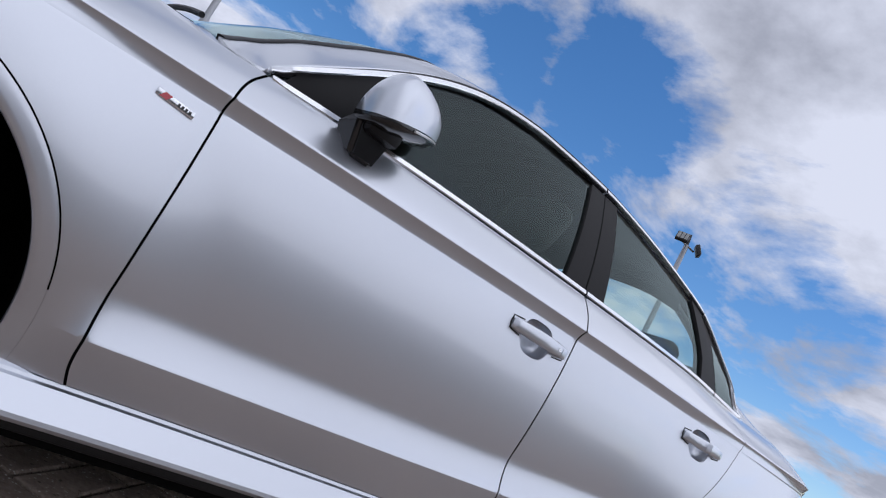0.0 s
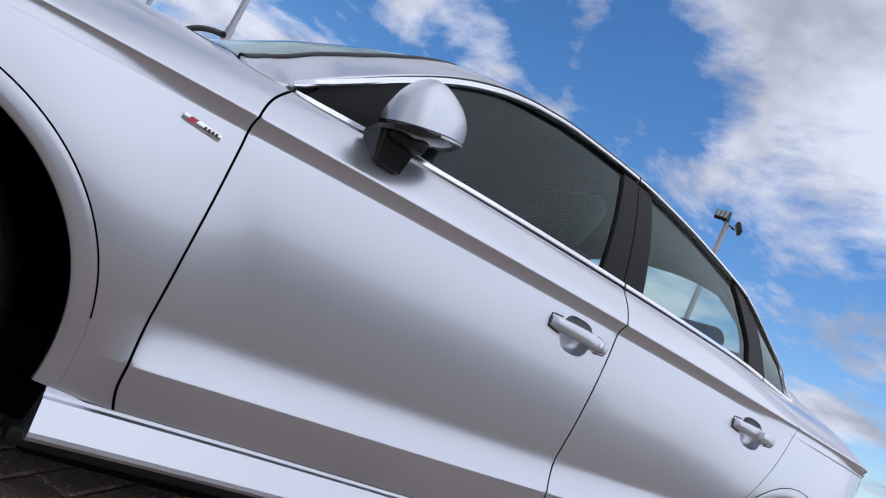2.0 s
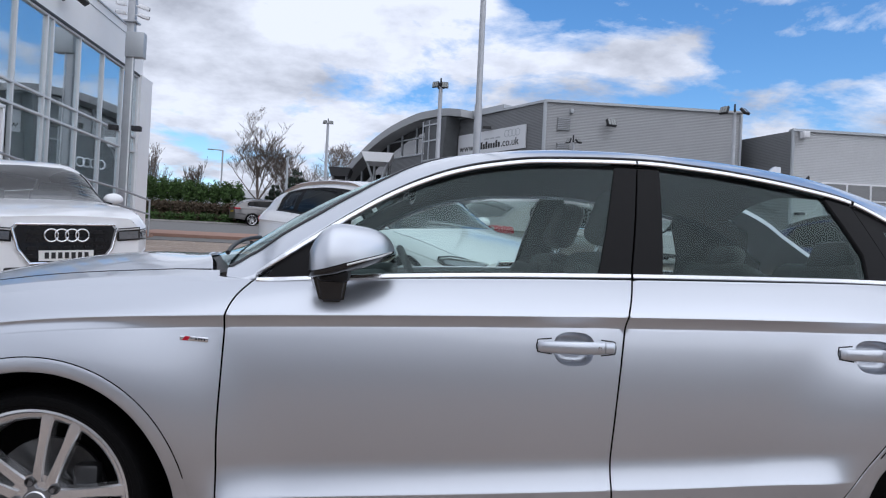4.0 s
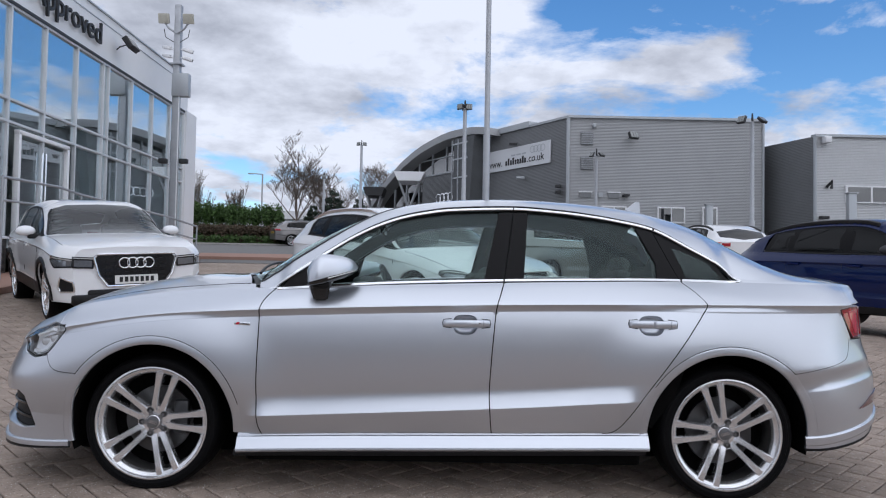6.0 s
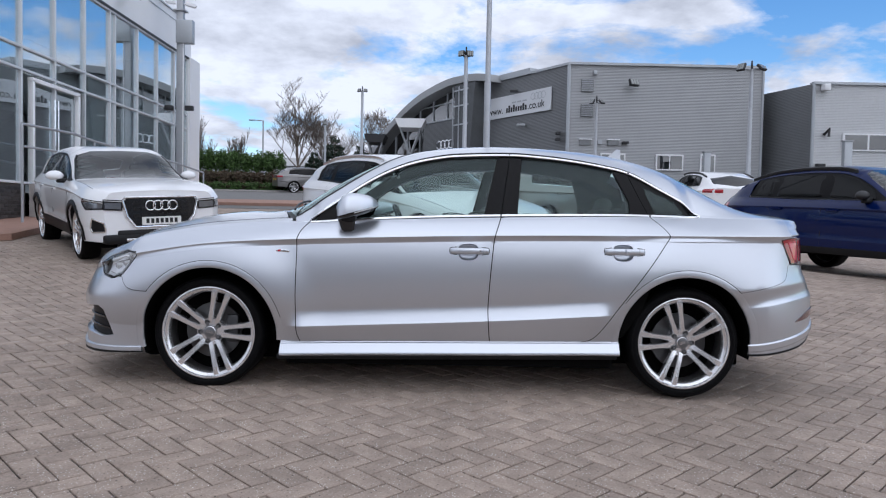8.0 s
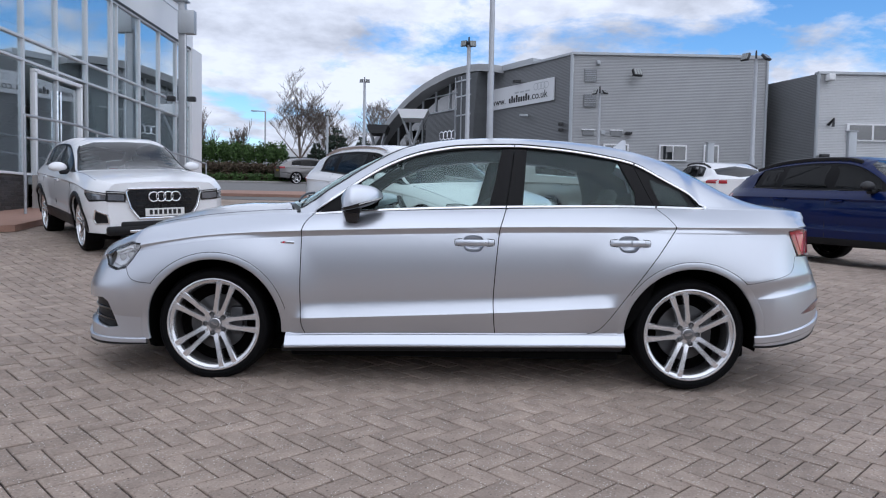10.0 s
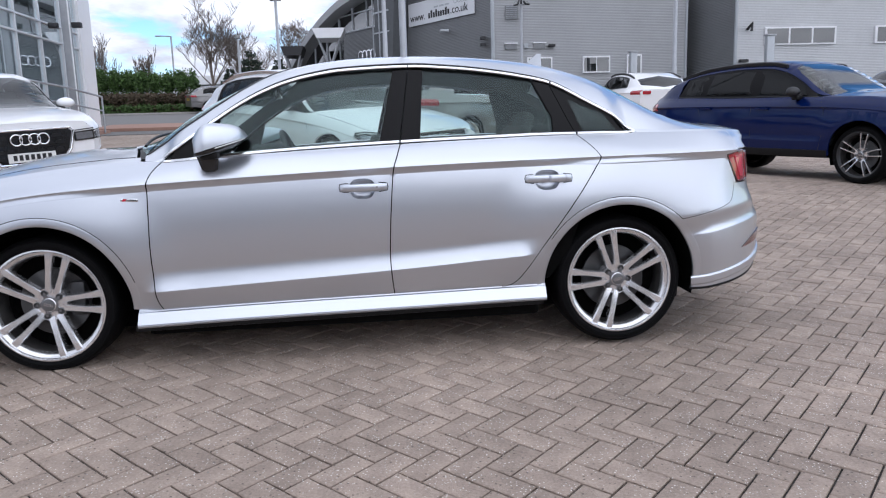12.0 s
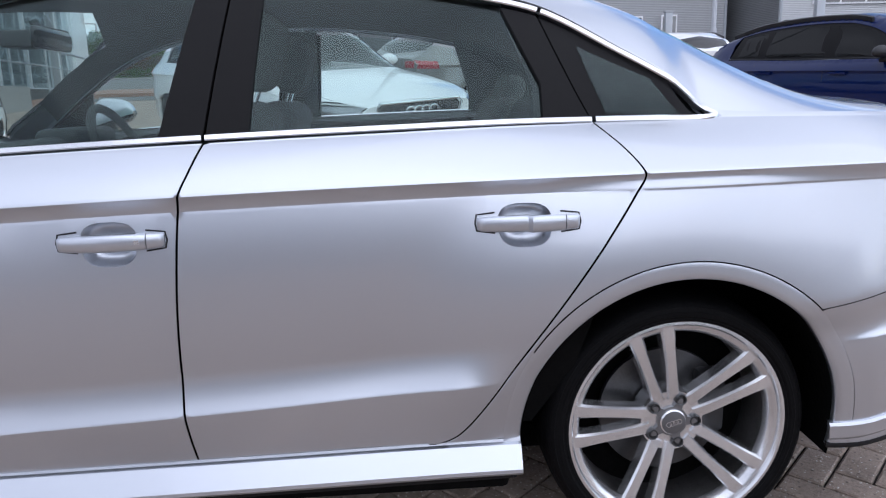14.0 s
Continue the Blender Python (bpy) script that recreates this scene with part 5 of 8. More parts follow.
joint_dark = mat("joint_sand", (0.050, 0.045, 0.041), 0.95, 0, 0, 60, 0.25, 0.5, 200)
tarmac = mat("tarmac", (0.17, 0.165, 0.16), 0.9, 0, 0, 3, 0.12, 0.4, 90)
brick_red = mat("path_brick", (0.34, 0.20, 0.15), 0.85, 0, 0, 5, 0.15, 0.4, 60)
kerb_stone = mat("kerb_stone", (0.36, 0.34, 0.32), 0.85, 0, 0, 8, 0.12, 0.3, 60)
plinth_brick = mat("plinth_brick", (0.055, 0.050, 0.050), 0.6, 0, 0, 20, 0.2, 0.4, 120, rand=0.25)
mortar = mat("mortar", (0.13, 0.125, 0.12), 0.95, 0, 0, 30, 0.15, 0.3, 100)
white_clad = mat("white_cladding", (0.82, 0.82, 0.83), 0.45, 0, 0, 2, 0.03)
pale_frame = mat("pale_frame", (0.62, 0.64, 0.66), 0.4, 0.1, 0, 20, 0.05)
grey_frame = mat("grey_frame", (0.42, 0.44, 0.46), 0.4, 0.3, 0, 20, 0.05)
galv = mat("galvanised_steel", (0.42, 0.43, 0.45), 0.5, 0.55, 0, 7, 0.12, 0.1, 40)
lamp_black = mat("lamp_black", (0.03, 0.03, 0.032), 0.5, 0.2, 0, 30, 0.1)
lamp_lens = mat("floodlight_lens", (0.26, 0.27, 0.26), 0.25, 0, 0.5, 30, 0.1)
blinds = mat("window_blind", (0.72, 0.76, 0.76), 0.8, 0, 0, 3, 0.06)
room_dark = mat("room_dark", (0.10, 0.105, 0.11), 0.8, 0, 0, 2, 0.2)
facade_glass = glass_mat("facade_glass", (0.93, 0.97, 0.97), 0.0, 0.48, 1.2, (0.92, 0.97, 1.0))
bark = mat("bark", (0.15, 0.12, 0.10), 0.9, 0, 0, 12, 0.25, 0.5, 60)
hedge_green = mat("hedge_green", (0.055, 0.105, 0.024), 0.75, 0, 0, 3, 0.25, island=0.45)
hedge_brown = mat("hedge_brown", (0.085, 0.062, 0.038), 0.8, 0, 0, 3, 0.25, island=0.45)
conifer = mat("conifer_green", (0.022, 0.035, 0.022), 0.8, 0, 0, 3, 0.25, island=0.4)
sign_white = mat("sign_white", (0.66, 0.67, 0.69), 0.45, 0, 0, 3, 0.02)


def clad_mat(name, color, pitch, depth):
    """Profiled sheet cladding: level ribs as relief."""
    m = mat(name, color, 0.5, 0.25, 0, 1.3, 0.06)
    nt = m.node_tree
    b = nt.nodes["Principled BSDF"]
    co = nt.nodes.new("ShaderNodeTexCoord")
    sep = nt.nodes.new("ShaderNodeSeparateXYZ")
    nt.links.new(co.outputs["Object"], sep.inputs[0])
    mul = nt.nodes.new("ShaderNodeMath"); mul.operation = "MULTIPLY"; mul.inputs[1].default_value = 2 * math.pi / pitch
    sn = nt.nodes.new("ShaderNodeMath"); sn.operation = "SINE"
    nt.links.new(sep.outputs[2], mul.inputs[0]); nt.links.new(mul.outputs[0], sn.inputs[0])
    bp = nt.nodes.new("ShaderNodeBump")
    bp.inputs["Strength"].default_value, bp.inputs["Distance"].default_value = 1.0, depth
    nt.links.new(sn.outputs[0], bp.inputs["Height"])
    nt.links.new(bp.outputs[0], b.inputs["Normal"])
    return m


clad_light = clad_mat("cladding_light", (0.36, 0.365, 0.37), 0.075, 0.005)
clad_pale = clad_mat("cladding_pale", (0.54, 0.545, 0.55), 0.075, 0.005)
# same sheet darkened: the side walls' shade is put into its colour
clad_shaded = clad_mat("cladding_shaded", (0.18, 0.185, 0.19), 0.075, 0.005)


def build_ground():
    ys = [-600, -200, -60, -30, -15] + list(np.arange(-8, 16, 0.25)) + [17, 20, 25, 30, 40, 60, 100, 200, 600]
    xs = [-600, -200, -60, -25, -12, -6, -3, -1.5, 0, 1.3, 2.6] + list(np.arange(4, 9, 0.5)) + [12, 25, 60, 200, 600]
    V = [(x, y, ground_z(min(y, 60), x) - 0.012) for y in ys for x in xs]
    n = len(xs)
    F = [(j * n + i, j * n + i + 1, (j + 1) * n + i + 1, (j + 1) * n + i) for j in range(len(ys) - 1) for i in range(n - 1)]
    g = link_mesh("ground", V, F, joint_dark, None, True)
    tagged(g, "sandy joints and bed under the block paving of the lot", "ground", kind="structure")
    return g


ground = build_ground()

# far tarmac, island, kerbs and the brick footpath
def slab(name, poly, lift, material, label, cat, thick=0.1):
    """Level-following slab: polygon of (x, y), lying on the slope."""
    bm = bmesh.new()
    # split along y so that it follows the slope
    lo = [bm.verts.new((x, y, ground_z(y, x) + lift - thick)) for x, y in poly]
    hi = [bm.verts.new((x, y, ground_z(y, x) + lift)) for x, y in poly]
    n = len(poly)
    bm.faces.new(hi)
    bm.faces.new(lo[::-1])
    for i in range(n):
        bm.faces.new((hi[i], lo[i], lo[(i + 1) % n], hi[(i + 1) % n]))
    ob = part(name, bm, material)
    return tagged(ob, label, cat, kind="structure")


# unseen road added behind the camera; its dark tone deepens the doors' reflections
slab("approach_road", [(-120, -80), (120, -80), (120, -6.0), (-120, -6.0)], 0.004, mat("asphalt", (0.055, 0.054, 0.053), 0.9, 0, 0, 3, 0.2, 0.4, 90), "unseen dark asphalt road behind the paved lot, added to darken reflections", "road")
slab("road", [(-60, 19.0), (60, 19.0), (60, 44), (-60, 44)], 0.015, tarmac, "grey tarmac roadway beyond the paved lot", "road")
slab("kerb", [(-60, 43.6), (-5, 43.6), (-5, 43.9), (-60, 43.9)], 0.13, kerb_stone, "pale stone kerb along the hedge bed", "kerb")
slab("traffic_island", [(-7.6, 21.0), (-3.0, 21.0), (-2.6, 24.5), (-7.9, 24.5)], 0.12, brick_red, "low red-brown paved traffic island", "traffic island")
slab("pavement", [(-7.78, 5.0), (-5.2, 6.9), (-6.3, 12.0), (-6.6, 20.4), (-7.78, 20.4)], 0.11, brick_red, "red brick footpath beside the showroom", "pavement")

# ---------------------------------------------------------------- glazed showroom
FX = -7.8           # facade plane
FLOOR = 1.61
MULL = [2.4, 3.9, 5.4, 6.9, 8.45, 10.02, 11.58, 12.93, 14.34, 15.72, 16.02, 17.5, 19.0, 20.45, 21.7]
LEVELS = [FLOOR, 4.05, 4.53, 6.50]


def text_mesh(body, size, deep, material, align="LEFT"):
    """Letters of the built-in font as a mesh."""
    fc = bpy.data.curves.new("letters", "FONT")
    fc.body = body
    fc.size, fc.extrude, fc.align_x = size, deep, align
    tmp = bpy.data.objects.new("tmp", fc)
    scene.collection.objects.link(tmp)
    bpy.context.view_layer.update()
    me = bpy.data.meshes.new_from_object(tmp.evaluated_get(bpy.context.evaluated_depsgraph_get()))
    bpy.data.objects.remove(tmp)
    me.materials.clear()
    me.materials.append(material)
    return me


def showroom():
    b = thing("showroom", "white showroom with a grey-framed glass wall and dark brick plinth", "building")
    # parapet, side and back walls, roof
    box_part("parapet", (FX - 0.16, 11.95, 7.21), (0.34, 20.3, 1.24), white_clad, b)
    box_part("parapet_capping", (FX - 0.16, 11.95, 7.845), (0.42, 20.4, 0.04), grey_frame, b)
    box_part("fascia_groove", (FX + 0.015, 11.95, 7.58), (0.02, 20.3, 0.025), grey_frame, b)
    box_part("end_pier", (FX - 0.12, 22.22, 3.95), (0.5, 1.0, 5.28), white_clad, b)
    box_part("side_wall", (FX - 6.0, 22.2, 4.2), (11.6, 0.25, 7.3), white_clad, b)
    box_part("side_wall", (FX - 6.0, 1.95, 4.0), (11.6, 0.25, 7.7), white_clad, b)
    box_part("back_wall", (FX - 11.9, 12.0, 4.0), (0.25, 20.5, 7.7), white_clad, b)
    box_part("roof_deck", (FX - 6.0, 12.0, 7.3), (11.7, 20.4, 0.2), white_clad, b)
    box_part("floor_slab", (FX - 5.9, 12.0, 1.50), (11.5, 20.2, 0.2), blinds, b)
    box_part("inner_wall", (FX - 4.2, 12.0, 4.0), (0.12, 20.0, 4.9), mat("showroom_wall", (0.78, 0.80, 0.80), 0.8, 0, 0, 3, 0.05), b)
    box_part("inner_ceiling", (FX - 2.1, 12.0, 6.55), (4.0, 20.0, 0.12), blinds, b)
    box_part("first_floor", (FX - 2.2, 12.0, 4.2), (4.0, 20.0, 0.30), blinds, b)
    # curtain wall
    for y in MULL:
        box_part("mullion", (FX, y, 0.5 * (FLOOR + 6.54)), (0.10, 0.055, 6.54 - FLOOR), pale_frame, b, 0.006)
    for z in LEVELS:
        box_part("transom", (FX + 0.002, 11.95, z), (0.09, 19.5, 0.055), pale_frame, b, 0.006)
    # black strip stands in for the shade under the parapet
    box_part("head_shadow", (FX + 0.005, 11.95, 6.56), (0.13, 19.6, 0.07), lamp_black, b)
    for i in range(len(MULL) - 1):
        y0, y1 = MULL[i] + 0.03, MULL[i + 1] - 0.03
        for k in range(3):
            if k == 0 and 11.5 < y0 < 14.2:
                continue
            z0, z1 = LEVELS[k] + 0.03, LEVELS[k + 1] - 0.03
            box_part("pane", (FX - 0.02, 0.5 * (y0 + y1), 0.5 * (z0 + z1)), (0.012, y1 - y0, z1 - z0), facade_glass, b)
        if y0 > 14.2 and y1 - y0 > 0.5:
            box_part("blind", (FX - 0.10, 0.5 * (y0 + y1) + 0.02, 0.5 * (LEVELS[0] + LEVELS[1])), (0.015, (y1 - y0) * 0.92, LEVELS[1] - LEVELS[0] - 0.08), blinds, b)
            box_part("blind", (FX - 0.10, 0.5 * (y0 + y1), 0.5 * (LEVELS[1] + LEVELS[2])), (0.015, (y1 - y0) * 0.96, LEVELS[2] - LEVELS[1] - 0.06), blinds, b)
    # doorway with double doors
    box_part("door_head", (FX + 0.02, 12.98, 3.90), (0.12, 2.1, 0.09), white_clad, b, 0.005)
    for y in (11.98, 13.98):
        box_part("door_jamb", (FX + 0.02, y, 2.75), (0.12, 0.09, 2.28), white_clad, b, 0.005)
    for k, y in enumerate((12.49, 13.46)):
        d = box_part("door_leaf", (FX - 0.03, y, 2.69), (0.03, 0.90, 2.16), facade_glass, b)
        for dy in (-0.44, 0.44):
            box_part("door_stile", (FX - 0.03, y + dy, 2.69), (0.045, 0.05, 2.2), grey_frame, b)
        hy = 12.91 if k == 0 else 13.05
        tube_part("pull_handle", [(FX + 0.05, hy, 1.75), (FX + 0.05, hy, 3.6)], 0.022, chrome, b)
    # plinth of dark brick
    core = box_part("plinth_core", (FX + 0.03, 6.8, 1.13), (0.30, 9.3, 0.90), mortar, b)
    box_part("plinth_core", (FX + 0.03, 17.0, 1.30), (0.26, 8.6, 0.6), mortar, b)
    sill = box_part("plinth_sill", (FX + 0.06, 6.8, 1.595), (0.42, 9.3, 0.05), white_clad, b, 0.005)
    me = None
    for row in range(11):
        z = 0.72 + row * 0.075
        for col in range(int(2.6 / 0.225)):
            y = 8.9 + col * 0.225 + (0.112 if row % 2 else 0)
            if me is None:
                o = box_part("brick", (0, 0, 0), (0.02, 0.215, 0.065), plinth_brick, b, 0.003)
                me = o.data
            else:
                o = new("brick", me)
                o.parent = b
            o.location = (FX + 0.186, y, z)
    # letters on the parapet
    me = text_mesh("Approved", 0.80, 0.03, lamp_black, "RIGHT")
    t = new("lettering", me)
    t.parent = b
    t.matrix_basis = Matrix.Translation((FX + 0.10, 15.40, 6.90)) @ Matrix(((0, 0, 1, 0), (1, 0, 0, 0), (0, 1, 0, 0), (0, 0, 0, 1)))
    return b


showroom()


def floodlight(m, label="black floodlight with a ribbed lens on a bracket"):
    f = thing("floodlight", label, "floodlight", m, "floodlights")
    bm = bmesh.new()
    add_box(bm, (0, 0, 0), (0.50, 0.16, 0.36), 0.02)
    part("housing", bm, lamp_black, f, smooth=True)
    for k in range(3):
        box_part("lens_strip", (-0.15 + 0.15 * k, -0.083, 0), (0.125, 0.012, 0.30), lamp_lens, f, 0.003)
    tube_part("bracket", [(0, 0.06, 0.05), (0, 0.3, 0.12), (0, 0.42, 0.10)], 0.018, lamp_black, f)
    return f


floodlight(pose(FX + 0.45, 16.35, 7.22, -35, 0, 90))


def handrail():
    r = thing("handrail", "pale grey tubular handrail with two rails beside the showroom ramp", "handrail")
    x = -6.55
    top = [(x, 9.5, 2.62), (x, 11.4, 2.66), (x, 12.3, 2.60), (x, 17.3, 2.52), (x, 19.8, 2.40)]
    tube_part("top_rail", top, 0.028, galv, r)
    tube_part("lower_rail", [(a, b, c - 0.42) for a, b, c in top], 0.024, galv, r)
    for a, b, c in (top[0], (x, 10.6, 2.65), top[2], (x, 13.9, 2.57), (x, 15.6, 2.54), top[3], top[4]):
        tube_part("post", [(a, b, ground_z(b) + 0.05), (a, b, c)], 0.026, galv, r)
    box_part("ramp", (-6.9, 13.6, 1.20), (1.1, 4.6, 0.75), kerb_stone, r)


handrail()


def cctv_pole():
    x, y = -7.0, 18.9
    p = thing("camera_pole", "galvanised square pole with security cameras, floodlights and a grey cabinet", "camera pole")
    g = ground_z(y, x)
    box_part("pole", (x, y, (g + 9.3) / 2), (0.20, 0.20, 9.3 - g), galv, p, 0.01)
    box_part("cabinet", (x + 0.16, y - 0.05, 6.75), (0.52, 0.26, 0.72), grey_frame, p, 0.02)
    box_part("cap_plate", (x, y, 7.42), (0.36, 0.36, 0.04), galv, p)
    for z, sg in ((7.62, 1), (7.62, -1), (7.88, 1), (7.88, -1)):
        c = new("security_camera")
        c.parent = p
        c.matrix_basis = pose(x + sg * 0.14, y - 0.12, z, 0, 12, 25 * sg)
        bm = bmesh.new()
        add_box(bm, (sg * 0.20, 0, 0.02), (0.30, 0.11, 0.11), 0.02)
        part("camera_body", bm, white_clad, c, smooth=True)
        tube_part("camera_arm", [(0, 0.05, 0), (sg * 0.1, 0, 0)], 0.02, white_clad, c)
        tube_part("camera_lens", [(sg * 0.35, 0, 0.02), (sg * 0.37, 0, 0.02)], 0.045, lamp_black, c)
    for sg in (-1, 1):
        a = new("flood_head")
        a.parent = p
        a.matrix_basis = pose(x, y - 0.1, 8.62, 0, 0, 0)
        tube_part("flood_arm", [(0, 0, -0.25), (sg * 0.25, -0.05, -0.1), (sg * 0.36, -0.08, 0.05)], 0.03, galv, a)
        bm = bmesh.new()
        add_box(bm, (sg * 0.38, -0.12, 0.18), (0.32, 0.14, 0.30), 0.02, Matrix.Rotation(radians(15), 3, "X"))
        part("flood_box", bm, mat("beige_box", (0.45, 0.43, 0.36), 0.6, 0, 0, 8, 0.1), a, smooth=True)
        box_part("small_flood", (x + sg * 0.32, y - 0.1, 4.36), (0.26, 0.16, 0.15), lamp_black, p, 0.02)
        tube_part("cable", [(x + sg * 0.1, y - 0.1, 8.1), (x + sg * 0.35, y - 0.12, 8.25), (x + sg * 0.4, y - 0.12, 8.5)], 0.012, lamp_black, p)
    tube_part("conduit", [(x + 0.12, y - 0.11, g), (x + 0.12, y - 0.11, 6.4)], 0.02, white_clad, p)


cctv_pole()


def lamp_column(x, y, top, r, heads, label, group="lamp columns", size=0.6):
    g = ground_z(y, x)
    c = thing("lamp_column", label, "lamp column", Matrix.Translation((x, y, g)), group)
    h = top - g
    tube_part("column", [(0, 0, 0), (0, 0, h * 0.3), (0, 0, h * 0.3 + 0.05), (0, 0, h)], r, galv, c, 14, radii=[r * 1.25, r * 1.25, r, r * 0.8])
    for dx, yaw, tilt in heads:
        hd = new("lamp_head")
        hd.parent = c
        hd.matrix_basis = pose(dx * size, -0.05, h + 0.05, 0, 0, yaw) @ Matrix.Scale(size, 4)
        bm = bmesh.new()
        rot = Matrix.Rotation(radians(tilt), 3, "X")
        add_box(bm, (0, -0.12, 0), (0.46, 0.14, 0.40), 0.02, rot)
        part("housing", bm, lamp_black, hd, smooth=True)
        for k in range(3):
            bm = bmesh.new()
            add_box(bm, Vector((0, -0.12, 0)) + rot @ Vector((-0.14 + 0.14 * k, -0.078, 0)), (0.11, 0.012, 0.34), 0.0, rot)
            part("lens_strip", bm, lamp_lens, hd)
    if heads:
        w = size * max(abs(d[0]) for d in heads)
        tube_part("cross_arm", [(-w - 0.05, 0, h), (w + 0.05, 0, h)], 0.03, galv, c)
        tube_part("spike", [(0, 0, h), (0, 0, h + 0.35)], 0.05, lamp_black, c, radii=[0.05, 0.03])
    return c


LBL = "galvanised lamp column with black floodlight heads"
lamp_column(2.165, 9.965, 10.5, 0.052, [(0.28, 15, -30), (-0.28, -20, -30)], "tall grey steel lamp column rising from the lot")
lamp_column(2.31, 26.5, 7.98, 0.10, [(-0.28, -35, -12), (0.24, 10, -8), (0.0, 170, -10)], LBL)
lamp_column(-4.40, 48.0, 10.2, 0.11, [(-0.30, -30, -12), (0.34, 25, -12)], LBL)
lamp_column(14.24, 26.0, 7.55, 0.09, [(-0.5, -60, -25), (0.38, 35, -45)], LBL, size=0.8)
lamp_column(8.88, 31.0, 6.85, 0.07, [(-0.3, -60, -25), (0.3, 35, -45)], LBL)
lamp_column(16.7, 11.5, 7.5, 0.09, [(-0.45, -60, -30), (0.45, 40, -30)], LBL, size=0.8)
lamp_column(-6.41, 44.0, 7.25, 0.08, [(0.0, 10, -20)], LBL)


def street_lamp(x, y, top, side):
    g = ground_z(y, x)
    c = thing("street_lamp", "thin grey street lamp column with a short arm", "street lamp", Matrix.Translation((x, y, g - 0.15)), "street lamps")
    tube_part("column", [(0, 0, 0), (0, 0, top - g)], 0.07, galv, c, 8)
    tube_part("arm", [(0, 0, top - g), (side * 0.8, 0, top - g + 0.05)], 0.045, galv, c, 8)
    bm = bmesh.new()
    add_box(bm, (side * 1.0, 0, top - g + 0.04), (0.55, 0.2, 0.1), 0.03)
    part("lantern", bm, grey_frame, c, smooth=True)


street_lamp(-14.5, 60, 9.7, -1)
street_lamp(-22.5, 62, 8.0, -1)

# ---------------------------------------------------------------- clad buildings
AX, AY = 7.67, 32.0
DIRX, DIRY = -0.55, 0.835
WALL_Z = 8.93


def wall_pt(u, z, out=0.0):
    """Point u metres along the sign wall from the corner, pushed out by out."""
    return Vector((AX + DIRX * u - DIRY * out, AY + DIRY * u + DIRX * out, z))


def on_wall(name, u0, u1, z0, z1, depth, material, parent, out=0.0):
    bm = bmesh.new()
    vs = [bm.verts.new(wall_pt(u, z, o)) for o in (out, out + depth) for u, z in ((u0, z0), (u1, z0), (u1, z1), (u0, z1))]
    for f in ((0, 1, 2, 3), (7, 6, 5, 4), (0, 4, 5, 1), (1, 5, 6, 2), (2, 6, 7, 3), (3, 7, 4, 0)):
        bm.faces.new([vs[i] for i in f])
    return part(name, bm, material, parent)


